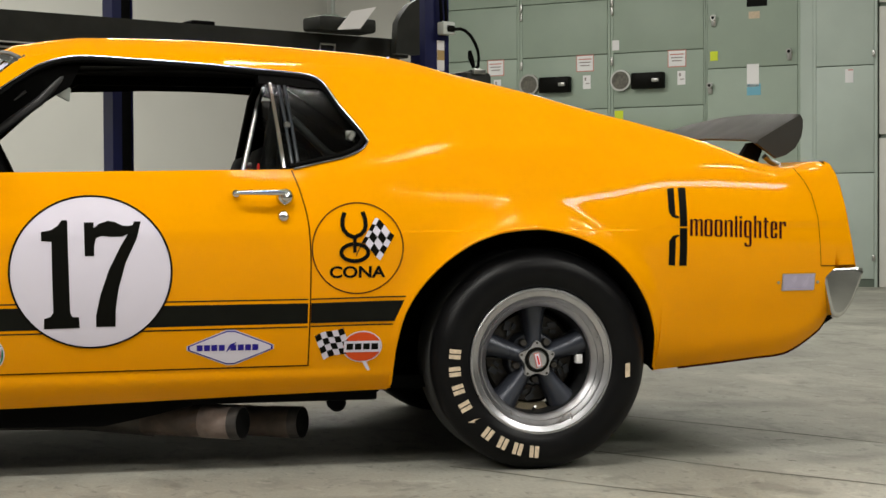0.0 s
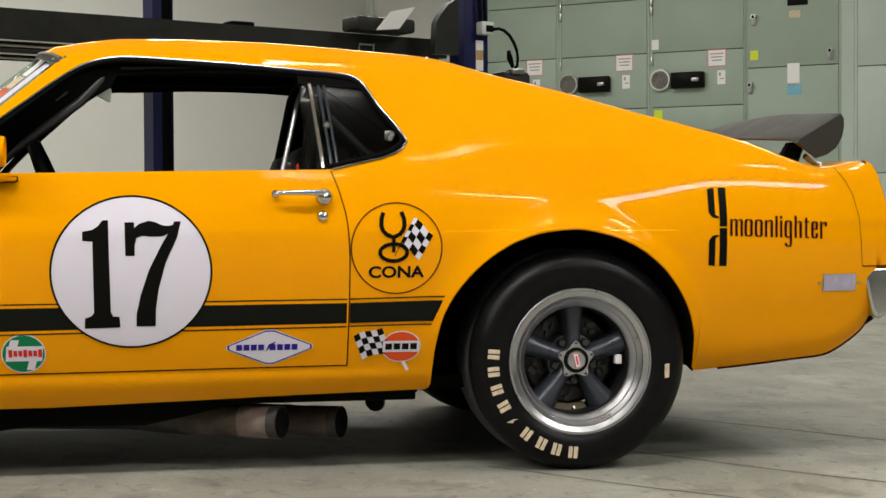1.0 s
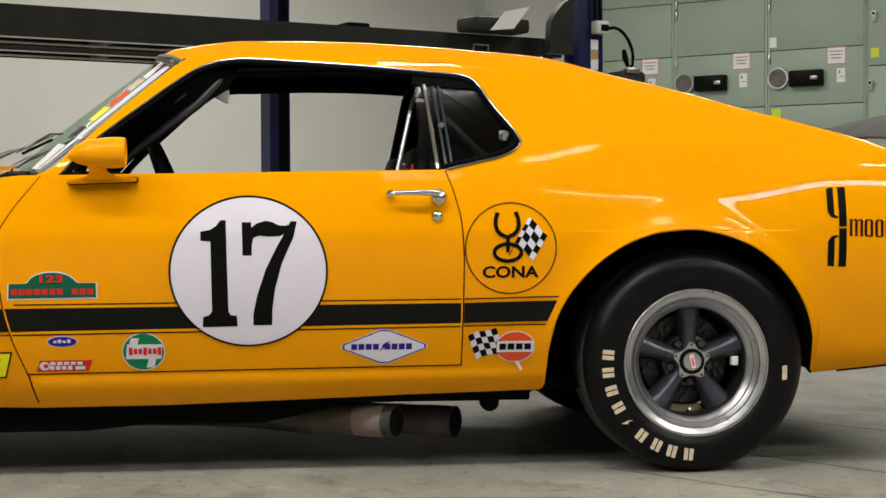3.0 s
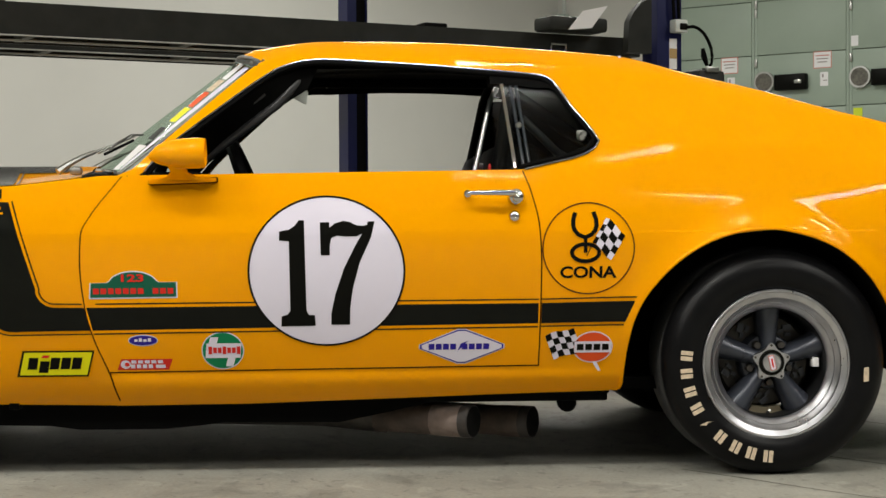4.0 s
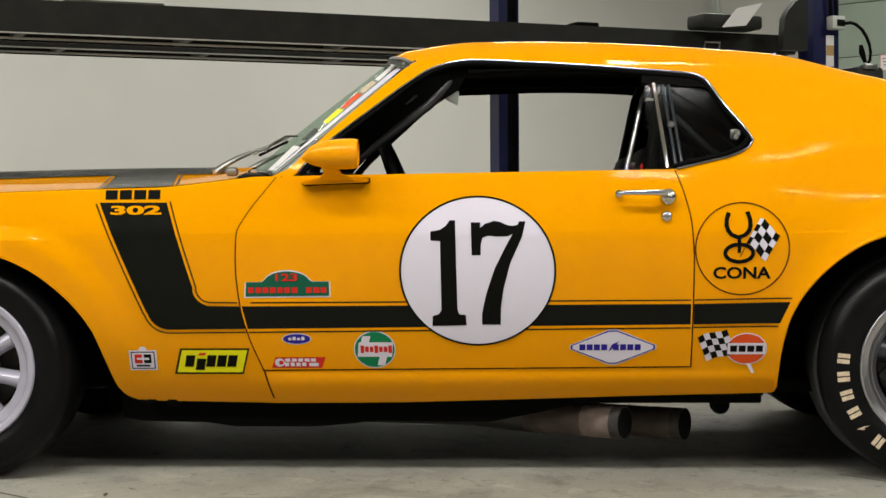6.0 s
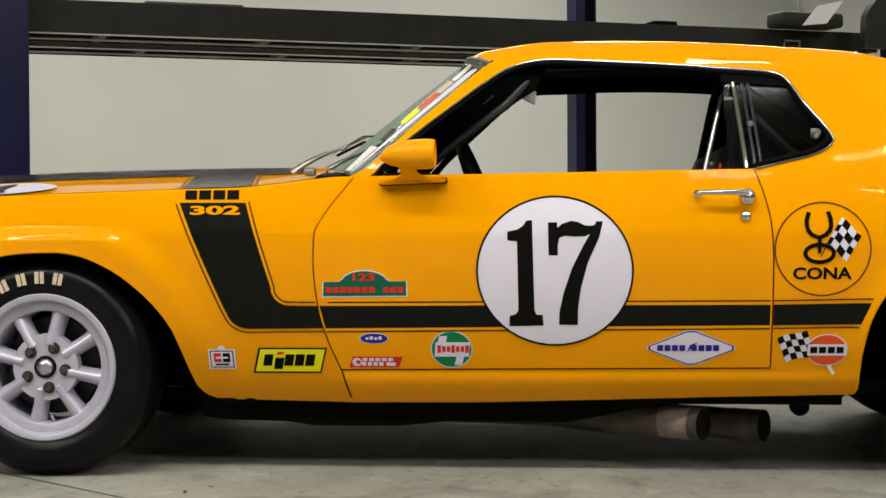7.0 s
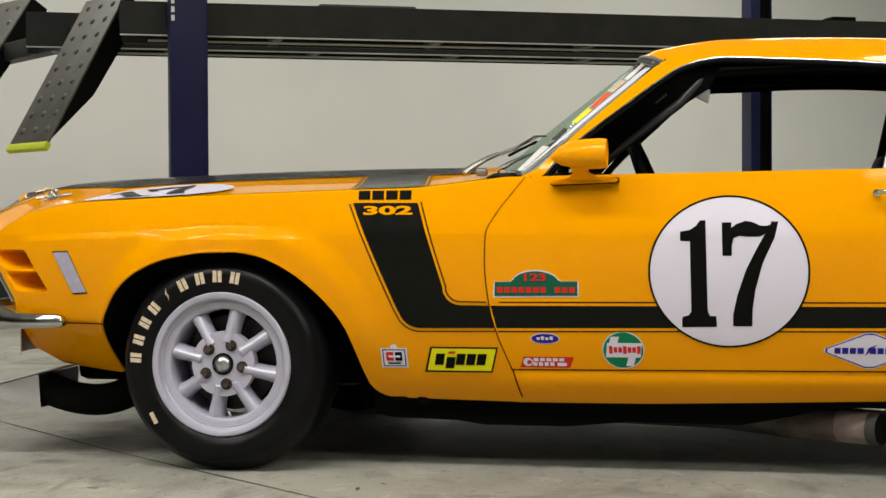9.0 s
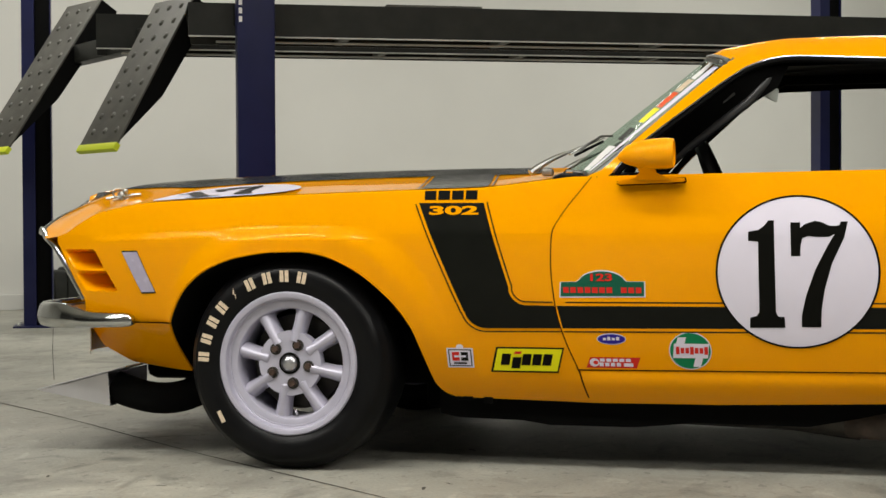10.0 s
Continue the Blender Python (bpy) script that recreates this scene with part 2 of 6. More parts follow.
def spline(pts):
    """A smooth curve through (a, b) points, as a function of a."""
    a, b = np.array([p[0] for p in pts]), np.array([p[1] for p in pts])
    d = np.diff(b) / np.diff(a)
    m = np.concatenate([[d[0]], np.where(d[1:] * d[:-1] > 0, 2 * d[1:] * d[:-1] / (d[1:] + d[:-1] + 1e-12), 0), [d[-1]]])

    def f(x):
        x = min(max(x, a[0]), a[-1])
        i = min(max(int(np.searchsorted(a, x)) - 1, 0), len(a) - 2)
        h = a[i + 1] - a[i]
        s = (x - a[i]) / h
        return float(b[i] * (1 + 2 * s) * (1 - s) ** 2 + m[i] * h * s * (1 - s) ** 2 + b[i + 1] * s * s * (3 - 2 * s) + m[i + 1] * h * s * s * (s - 1))
    return f


def line(pts):
    return lambda x: float(np.interp(x, [p[0] for p in pts], [p[1] for p in pts]))


# ---- the hall ----
def wall(name, p, q, z0=0.0, z1=CEIL, thick=0.2, mat=WALL):
    """A wall whose seen face runs from p to q, its thickness behind (to the left of p-q)."""
    p, q = Vector((*p, 0)), Vector((*q, 0))
    u = (q - p).normalized()
    m = Matrix.Translation(p) @ Matrix(((u.x, -u.y, 0, 0), (u.y, u.x, 0, 0), (0, 0, 1, 0), (0, 0, 0, 1)))
    return tagged(finish(name, box((0, 0, z0), ((q - p).length, thick, z1), m=m), mat), "plain warm grey painted hall wall" if mat == WALL else "plain dark hall wall behind the camera", "wall", kind="structure")


U2 = Vector((math.cos(radians(-39)), math.sin(radians(-39)), 0))
N2 = Vector((-U2.y, U2.x, 0))
CAB0 = Vector((6.293, 10.633, 0))
W2 = CAB0 + 0.75 * N2
corner = W2 - 6.9 * U2
d1 = (corner - Vector((-7.943, 7.729, 0))).normalized()
far_left = corner - 26 * d1
tagged(finish("floor", box((-26, -12, -0.2), (20, 24, 0)), CONCRETE), "worn grey concrete floor with joints, stains and painted shade", "floor", kind="structure")
wall("wall_1", far_left.xy, corner.xy)
wall("wall_2", corner.xy, (W2 + 14 * U2).xy)
wall("wall_3", (W2 + 14 * U2).xy, (14, -9), mat=DARK_WALL)
wall("wall_4", (14, -9), (-20, -9), mat=DARK_WALL)
wall("wall_5", (-20, -9), far_left.xy, mat=DARK_WALL)
bm = box((0.0, -0.05, 0.0), (26.0 - 0.08, -0.001, 0.13), 0.004, m=Matrix(((d1.x, -d1.y, 0, far_left.x), (d1.y, d1.x, 0, far_left.y), (0, 0, 1, 0), (0, 0, 0, 1))))
tagged(finish("baseboard", bm, WALL), "pale painted plinth along the foot of the wall", "baseboard", kind="structure")
tagged(finish("ceiling", box((-26, -12, CEIL), (20, 24, CEIL + 0.2)), CEILING), "white hall ceiling above the car", "ceiling", kind="structure")


def ceiling_light(x, y, watts, length, width):
    lamp = empty("ceiling_light", (x, y, CEIL))
    tagged(lamp, "long white fluorescent ceiling light fitting", "lamp", group="ceiling lights")
    part("housing", box((x - length / 2 - 0.05, y - width / 2 - 0.03, CEIL - 0.09), (x + length / 2 + 0.05, y + width / 2 + 0.03, CEIL - 0.001), 0.01), LAMP_WHITE, lamp)
    data = bpy.data.lights.new("tube_light", "AREA")
    data.shape, data.size, data.size_y, data.energy, data.color = "RECTANGLE", length, width, watts, (1.0, 0.978, 0.91)
    ob = new("tube_light", data)
    ob.matrix_basis = pose(x, y, CEIL - 0.10)


for tube_row in TUBES:
    ceiling_light(*tube_row)


def square_light(x, y, watts):
    lamp = empty("ceiling_light", (x, y, CEIL))
    tagged(lamp, "square white ceiling light fitting with three tubes", "lamp", group="square ceiling lights")
    part("housing", box((x - 0.31, y - 0.31, CEIL - 0.06), (x + 0.31, y + 0.31, CEIL - 0.001), 0.01), LAMP_WHITE, lamp)
    for k in (-1, 0, 1):
        data = bpy.data.lights.new("tube_light", "AREA")
        data.shape, data.size, data.size_y, data.energy, data.color = "RECTANGLE", 0.52, 0.028, watts / 3, (1.0, 0.978, 0.91)
        new("tube_light", data).matrix_basis = pose(x, y + 0.19 * k, CEIL - 0.07)


for square in SQUARES:
    square_light(*square)

# ---- the car: rear axle at x = 0, near flank at y = 0 ----
YC = 0.88
REAR, FRONT = (-0.003, 0.318), (-2.752, 0.317)
ARCHES = ((-0.035, 0.318, 0.386, 0.038, 0.022), (-2.712, 0.30, 0.352, 0.0, 0.020))
BELT = line([(-4, 0.80), (-2.0, 0.86), (-1.84, 0.862), (-0.724, 0.8755), (-0.659, 0.891), (-0.578, 0.909), (-0.54, 0.922), (-0.518, 0.935), (-0.507, 0.946), (-0.502, 0.957), (-0.3, 0.95), (1.1, 0.95)])
ROOF = spline([(-1.62, 1.20), (-1.53, 1.228), (-1.47, 1.248), (-1.385, 1.263), (-1.3, 1.271), (-1.13, 1.272), (-0.96, 1.268), (-0.79, 1.259),
               (-0.62, 1.246), (-0.45, 1.230), (-0.375, 1.219), (-0.197, 1.168), (0.0, 1.117), (0.163, 1.066), (0.35, 1.014), (0.533, 0.961), (0.66, 0.912), (0.73, 0.890), (0.77, 0.884), (0.82, 0.890), (0.87, 0.901), (0.905, 0.904), (0.94, 0.890)])
TAIL = spline([(0.905, 0.904), (0.921, 0.896), (0.933, 0.878), (0.944, 0.845), (0.972, 0.70), (1.0, 0.583)])
REAR_ARCH = spline([(-0.437, 0.245), (-0.431, 0.364), (-0.410, 0.459), (-0.360, 0.546), (-0.278, 0.625), (-0.195, 0.673), (-0.112, 0.697), (-0.020, 0.704),
                    (0.055, 0.692), (0.140, 0.662), (0.225, 0.604), (0.311, 0.496), (0.354, 0.380), (0.363, 0.285)])
FRONT_ARCH = spline([(-3.162, 0.27), (-3.160, 0.34), (-3.150, 0.400), (-3.124, 0.465), (-3.066, 0.546), (-2.990, 0.600), (-2.899, 0.633), (-2.779, 0.650), (-2.70, 0.651), (-2.640, 0.643),
                     (-2.543, 0.602), (-2.441, 0.521), (-2.374, 0.432), (-2.346, 0.352), (-2.330, 0.296), (-2.318, 0.259), (-2.299, 0.233), (-2.270, 0.218)])
CREST = spline([(-3.62, 0.688), (-3.545, 0.697), (-3.46, 0.735), (-3.395, 0.764), (-3.32, 0.781), (-3.22, 0.795), (-2.99, 0.807), (-2.684, 0.818), (-2.35, 0.828), (-2.18, 0.832), (-2.0, 0.85), (-1.9, 0.862)])
PILLAR = line([(-1.86, 0.862), (-1.815, 0.882), (-1.742, 0.955), (-1.663, 1.031), (-1.571, 1.116), (-1.507, 1.174), (-1.47, 1.205)])
WINDOW = spline([(-1.79, 0.864), (-1.745, 0.923), (-1.702, 0.963), (-1.575, 1.067), (-1.472, 1.147), (-1.414, 1.184), (-1.349, 1.204), (-1.299, 1.209), (-1.133, 1.201), (-0.967, 1.190), (-0.802, 1.175),
                 (-0.654, 1.160), (-0.622, 1.146), (-0.570, 1.065), (-0.519, 0.994), (-0.506, 0.972), (-0.5, 0.9571)])


SLOPE_Z = np.arange(0.70, 1.45, 0.005)
SLOPE = np.interp(SLOPE_Z, [0.70, 0.80, 0.86, 0.94, 1.4], [0.13, 0.26, 0.34, 0.72, 0.84])
SHOULDER = np.concatenate(([0.0], np.cumsum((SLOPE[1:] + SLOPE[:-1]) / 2) * 0.005))


# height of the shoulder over the rear wheel
DIP = spline([(-4.0, 0.803), (-1.2, 0.8038), (-0.5, 0.8038), (-0.42, 0.794), (-0.34, 0.7834), (-0.26, 0.7752), (-0.18, 0.7711), (-0.1, 0.7706), (-0.03, 0.772), (0.03, 0.7703),
              (0.09, 0.7675), (0.16, 0.7745), (0.24, 0.7888), (0.32, 0.8068), (0.42, 0.8205), (0.6, 0.8218), (1.0, 0.8263), (1.1, 0.8263)])


def side(x, z):
    """Depth of the near flank: tucked in below, upright at the middle, leaning in above the shoulder."""
    if z < 0.70:
        y = 0.012 * (0.70 - z) / 0.48 + 0.126 * ((0.70 - z) / 0.48) ** 2.0
    else:
        dip = 0.803 - DIP(x)
        y = float(np.interp(z + dip * max(0, min(1, (0.95 - z) / 0.09)), SLOPE_Z, SHOULDER))
    if x > -0.5 and abs(z - 0.70) < 0.06:
        y += 0.155 * ((z - 0.64) ** 2 / 0.24 - max(0, z - 0.70)) * min(1, (x + 0.5) / 0.08)
    if z < 0.309 and -1.9 < x < -0.43:
        k = min(1, (0.309 - z) / 0.035)
        y -= 0.008 * k * k * (3 - 2 * k) * min(1, (x + 1.9) / 0.03)
    if x < -3.0:
        y += 0.5 * (x + 3.0) ** 2
    if x > 0.5:
        y += 0.22 * (x - 0.5) ** 2
    if x < -2.70:
        k = max(0, min(1, (z - 0.6775 - 0.033 * (x + 3.37)) / 0.024))
        y += 0.0066 * k * k * (3 - 2 * k) * min(1, (-2.70 - x) / 0.08) * max(0, min(1, (x + 3.42) / 0.06))
    if x < -3.10 and z < 0.432:
        y += 0.95 * (0.432 - z) * min(1, (-3.10 - x) / 0.04)
    if x > 0.363 and z < 0.476:
        y += 0.003 * min(1, (0.476 - z) / 0.02) * min(1, (x - 0.363) / 0.1) - 0.04 * (0.476 - z)
    if x < -3.25:
        for gx, gz in ((-3.405, 0.649), (-3.359, 0.581)):
            u, v = (gx + (gz - z) * 0.66 - x) / 0.116, (gz - z) / 0.050
            if -0.05 < u < 1.05 and -0.1 < v < 1.1:
                edge = max(0, min(1, (u + 0.05) / 0.1)) * max(0, min(1, (1.05 - u) / 0.8)) * max(0, min(1, (v + 0.1) / 0.2)) * max(0, min(1, (1.1 - v) / 0.4))
                y += 0.14 * edge
    if -2.34 < x < -0.437 or 0.363 < x < 0.925:
        k = max(0, min(1, 1 - (z - bottom(x)) / 0.065)) if x > -2.27 else max(0, min(1, 1 - (z - 0.218) / 0.065))
        y += 0.026 * k * k
    for cx, cz, r, fade, swell in ARCHES:
        d = math.hypot(x - cx, max(z - cz, 0)) - r
        k = max(0, min(1, (d - 0.048) / 0.080))
        y -= swell * (math.exp(-(max(d, 0) / fade) ** 2) if fade else (1 - k * k * (3 - 2 * k)) * max(0, min(1, (0.725 - z) / 0.04))) * min(1, max(0, (z - 0.2) / 0.2))
    return y


def bottom(x):
    if x < -3.455:
        return 0.50 + (-3.455 - x) * 1.7
    if x < -3.162:
        return line([(-3.455, 0.345), (-3.376, 0.290), (-3.197, 0.267), (-3.162, 0.265)])(x)
    if x < -2.27:
        return FRONT_ARCH(x)
    if x < -0.437:
        return line([(-2.27, 0.216), (-1.88, 0.208), (-1.5, 0.210), (-1.14, 0.220), (-0.82, 0.230), (-0.437, 0.239)])(x)
    if x < 0.363:
        return REAR_ARCH(x)
    return line([(0.363, 0.275), (0.399, 0.277), (0.549, 0.291), (0.694, 0.306), (0.76, 0.311), (0.79, 0.316), (0.815, 0.325), (0.842, 0.341), (0.873, 0.362), (0.90, 0.384), (0.916, 0.400), (0.924, 0.420), (0.9241, 0.583), (1.01, 0.583)])(x)


def rail(x):
    """Height where the flank turns into the roof or deck."""
    if x < -1.47:
        return PILLAR(x)
    return ROOF(x) - float(np.interp(x, [-1.47, -1.3, -0.4, 0.6, 0.9], [0.043, 0.055, 0.055, 0.04, 0.012]))


def stations(lo, hi):
    xs = set(np.arange(lo, hi, 0.02).round(4))
    for f, a, b in ((REAR_ARCH, -0.437, 0.363), (FRONT_ARCH, -3.162, -2.27)):
        c, h = (a + b) / 2, (b - a) / 2
        xs |= {round(c - h * math.cos(math.pi * k / 60), 5) for k in range(61)}
        xs |= {round(a - 2e-4, 5), round(b + 2e-4, 5)}
    xs |= set(np.arange(-3.53, -3.30, 0.006).round(4))
    xs |= set(np.arange(-0.67, -0.505, 0.004).round(4)) | set(np.arange(-0.5045, -0.5, 0.0005).round(5))
    xs |= {0.905, 0.9052, 0.924, 0.9242, -3.455, -3.4552, 1.0, -0.502, -1.84}
    return sorted(x for x in xs if lo <= x <= hi)


ROWS_Z = sorted({*np.arange(0.2, 0.69, 0.025).round(3), *np.arange(0.505, 0.673, 0.006).round(3), *np.arange(0.673, 0.733, 0.003).round(4), 0.29, 0.299, 0.308, 0.317, *np.arange(0.735, 1.3, 0.01).round(3)})


def far(p):
    """The same point on the far flank, whose window line sits a little higher."""
    y = 2 * YC - p[1]
    return (p[0], y, p[2] + (0.05 + 0.05 * max(0, min(1, (p[0] + 1.3) / 0.6))) * max(0, p[2] - 0.87) * max(0, min(1, (y - YC) / 0.5)))


def both(bm, cols, flip=False):
    grid(bm, cols, flip)
    grid(bm, [[far(p) for p in c] for c in cols], not flip)


def column(x, z0, z1, off=0.0, rows=ROWS_Z):
    z1 = max(z0, z1)
    return [(x, side(x, z) + off, z) for z in (min(max(r, z0), z1) for r in rows)]


def top_of_flank(x):
    if x > 0.905:
        return TAIL(x)
    return CREST(x) if x < -1.9 else min(BELT(x), rail(x)) if x > 0.3 else BELT(x)


car = empty("race_car", (-1.37, YC, 0))
tagged(car, "orange and black vintage fastback racing car with round number panels", "car")
bm = bmesh.new()
XS = stations(-3.56, 1.0)
both(bm, [column(x, bottom(x), top_of_flank(x)) for x in XS])
UP = [x for x in XS if -1.86 <= x <= 0.905]


def upper_low(x):
    return WINDOW(x) if -1.79 < x < -0.502 else BELT(x)


UP_A = [x for x in UP if x <= -0.502]
both(bm, [column(x, min(upper_low(x), rail(x)), rail(x)) for x in UP_A])
both(bm, [column(x, min(BELT(x), rail(x)), rail(x)) for x in UP if x >= -0.502 and rail(x) > BELT(x) - 0.04])


def roof_row(x, drop=0.0, n=20):
    z0 = rail(x)
    y0 = side(x, z0)
    rise = ROOF(x) - z0
    out = []
    for k in range(n + 1):
        w = (k / n) ** 1.5
        e = min(w / float(np.interp(x, [-0.6, -0.1, 0.3], [0.20, 0.14, 0.07])), 1)
        out.append((x, y0 + (YC - y0) * w, z0 + rise * (1 - (1 - e) ** 2) + 0.012 * math.sin(w * math.pi / 2) - drop))
    return out


ROOF_X = [x for x in UP if x >= -1.475]
both(bm, [roof_row(x) for x in ROOF_X], False)


def header(w):
    """The roof's front edge above the windscreen."""
    e = min(w / 0.16, 1)
    return (-1.473 - 0.055 * e - 0.07 * w, 1.204 + 0.022 * (1 - (1 - e) ** 2) + 0.01 * w)


first = roof_row(ROOF_X[0])
y_first = first[0][1]
cols = [[(header((y - y_first) / (YC - y_first))[0], y, header((y - y_first) / (YC - y_first))[1]) for x, y, z in first], first]
mid = [tuple((a + b) / 2 + (0.006 if k == 2 else 0) for k, (a, b) in enumerate(zip(p, q))) for p, q in zip(*cols)]
both(bm, [cols[0], mid, cols[1]])
# tail panel and the closing of the nose
both(bm, [[(0.905 + 0.095 * s + 0.05 * w, side(0.905 + 0.095 * s, TAIL(0.905 + 0.095 * s)) + (YC - side(0.905 + 0.095 * s, TAIL(0.905 + 0.095 * s))) * w, TAIL(0.905 + 0.095 * s) - 0.004 * w) for w in np.linspace(0, 1, 8)] for s in np.linspace(0, 1, 14)])
part("body", clean(bm, 2e-4), ORANGE, car, "orange painted steel body shell", 35)

# black lining behind the skin
bm = bmesh.new()
both(bm, [column(x, 0.24, BELT(x) - 0.01, 0.07) for x in np.arange(-1.95, -0.40, 0.05)], True)
both(bm, [[(x, y + 0.03, z - 0.003) for x, y, z in column(x, min(upper_low(x), rail(x)), rail(x))] for x in UP_A], True)
both(bm, [[(x, y + 0.05, z) for x, y, z in column(x, BELT(x), max(BELT(x), rail(x) - 0.02))] for x in UP if -0.502 <= x < 0.5], True)
both(bm, [roof_row(x, 0.035) for x in UP if -1.47 <= x < 0.6], True)
part("lining", clean(bm), INSIDE, car, "black interior lining")


def hood_front(y):
    w = min((y - 0.1) / (YC - 0.1), 1)
    return line([(0.0, -3.56), (0.1, -3.61), (0.28, -3.698), (0.6, -3.75), (1.0, -3.80)])(w)


def hood_z(x, y):
    y0 = side(x, CREST(x)) - 0.002
    w = max(0.0, min((y - y0) / (YC - y0), 1))
    nose = max(0, min(1, (-3.28 - x) / 0.27))
    rise = (1 - nose) * w ** 1.3 + nose * math.sin(w ** 0.72 * math.pi / 2)
    z = CREST(x) + (line([(-3.80, 0.834), (-3.755, 0.848), (-3.70, 0.856), (-3.60, 0.869), (-3.49, 0.880), (-3.38, 0.888), (-3.27, 0.893), (-3.06, 0.901), (-2.94, 0.906), (-2.65, 0.912), (-2.35, 0.916), (-1.9, 0.915)])(x) - CREST(x)) * rise
    f = (x - hood_front(y)) / 0.36
    return z - 0.055 * max(0, 1 - f) ** 2 * math.sin(w * math.pi) ** 0.5


bm = bmesh.new()
cols = []
for u in np.linspace(0, 1, 46):
    c = []
    for w in np.linspace(0, 1, 26):
        x = hood_front(0.2 + w * (YC - 0.2)) * (1 - u) + u * (-1.872 - 0.17 * math.sin(w * math.pi / 2))
        y0 = side(x, CREST(x))
        y = y0 + (YC - y0) * w
        c.append((x, y, hood_z(x, y)))
    cols.append(c)
both(bm, cols)
hood = part("hood", clean(bm), ORANGE, car, "orange bonnet with black centre and stripes", 40)

# ---- glass, trims and panels of the car ----
def screen(u, w):
    """Windscreen: u from cowl to roof, w from the near pillar to the centre line."""
    bx, by, bz = -1.853 - 0.175 * math.sin(w * math.pi / 2), 0.050 + (YC - 0.050) * w, 0.868 + 0.036 * w
    tx, tz = header(w * 0.99)
    ty = 0.285 + (YC - 0.285) * w
    k = 0.008 * math.sin(u * math.pi) * min(1, w * 4)
    return (bx + (tx - bx) * u - 0.6 * k, by + (ty - by) * u, bz + (tz - 0.004 - bz) * u + k)


bm = bmesh.new()
both(bm, [[screen(u, w) for w in np.linspace(0, 1, 18)] for u in np.linspace(0, 1, 16)])
pane = part("windscreen", clean(bm), SCREEN, car, "clear laminated windscreen with stickers along its edge")
bm = bmesh.new()
for f in (lambda p: p, lambda p: (p[0], 2 * YC - p[1], p[2])):
    tube([f(screen(u, 0.0)) for u in np.linspace(0, 1, 12)], 0.004, 8, bm)
    tube([f(Vector(screen(1, w)) + Vector((-0.004, 0, 0.002))) for w in np.linspace(0, 1, 16)], 0.006, 8, bm)
    tube([f(screen(0, w)) for w in np.linspace(0, 1, 16)], 0.006, 8, bm)
parts("windscreen_trim", bm, DULL_STEEL, car, "bright windscreen surround")
part("cowl_trim", tube([Vector(screen(0, w)) + Vector((-0.012, -0.012, 0.004)) for w in np.linspace(0, 0.4, 12)], 0.006, 8), CHROME, car, "bright strip along the windscreen foot")
for name, mat, u0, u1, w0, w1 in (("sticker", WHITE, 0.02, 0.93, 0.010, 0.042), ("sticker", PAPER, 0.02, 0.22, 0.055, 0.15), ("sticker", YELLOW, 0.42, 0.54, 0.055, 0.11),
                                  ("sticker", ORANGE_RED, 0.55, 0.68, 0.055, 0.10), ("sticker", LETTER, 0.69, 0.79, 0.055, 0.10), ("sticker", PAPER, 0.80, 0.95, 0.055, 0.09), ("sticker", BLACK, 0.27, 0.37, 0.06, 0.125), ("sticker", GREEN, 0.01, 0.05, 0.05, 0.085)):
    bm = grid(bmesh.new(), [[Vector(screen(u, w)) + Vector((-0.004, -0.004, 0.003)) for w in np.linspace(w0, w1, 4)] for u in np.linspace(u0, u1, 8)])
    part(name, bm, mat, pane)
bm = bmesh.new()
both(bm, [[(x, y, z + 0.004) for x, y, z in roof_row(x)[11:]] for x in np.arange(-0.32, 0.46, 0.04)])
part("rear_window", bm, DARK_GLASS, car, "smoked fastback rear window")


def on_side(pts, off=-0.006):
    return [(x, side(x, z) + off, z) for x, z in pts]


rim = [(x, WINDOW(x)) for x in np.linspace(-1.785, -0.5005, 90)] + [(x, BELT(x)) for x in np.linspace(-0.504, -0.72, 24)]
for k, (r, mat, shift) in enumerate(((0.0034, TRIM, 0.0), (0.008, INSIDE, 0.011))):
    bm = bmesh.new()
    inner = [(x + 0.6 * shift, z - 0.8 * shift) if x < -1.5 else (x, z - shift) if z > 0.97 else (x - shift, z + shift * 0.6) for x, z in rim]
    pts = on_side(inner, -0.004 + 0.01 * k)
    tube(pts, r, 8, bm)
    if k == 0:
        tube([far(p) for p in pts], r, 8, bm)
    parts(("window_trim", "window_seal")[k], bm, mat, car, ("chrome window surround", "black rubber window seal")[k])
bm = grid(bmesh.new(), [[(x, side(x, z) + 0.012, z) for z in np.linspace(BELT(x) - 0.01, WINDOW(x) - 0.002, 12)] for x in np.linspace(-0.795, -0.507, 20)])
grid(bm, [[(x, 2 * YC - side(x, z) - 0.012, z) for z in np.linspace(BELT(x) - 0.01, WINDOW(x) - 0.002, 12)] for x in np.linspace(-0.62, -0.507, 12)], True)
parts("quarter_window", bm, DARK_GLASS, car, "smoked perspex rear quarter window")
bm = grid(bmesh.new(), [[(x, side(x, z) + 0.006, z) for z in np.linspace(WINDOW(x) - float(np.interp(x, [-0.66, -0.6], [0.042, 0.02])), WINDOW(x) - 0.002, 4)] for x in np.linspace(-0.80, -0.585, 16)])
part("window_header", bm, INSIDE, car, "black header over the quarter window")
bm = tube([(-0.768 + 0.022 * q, side(-0.75, 1.128 - 0.25 * q) - 0.002, 1.128 - 0.25 * q) for q in np.linspace(0, 1, 10)], 0.0065, 10)
part("window_divider", bm, CHROME, car, "bright metal quarter window divider")
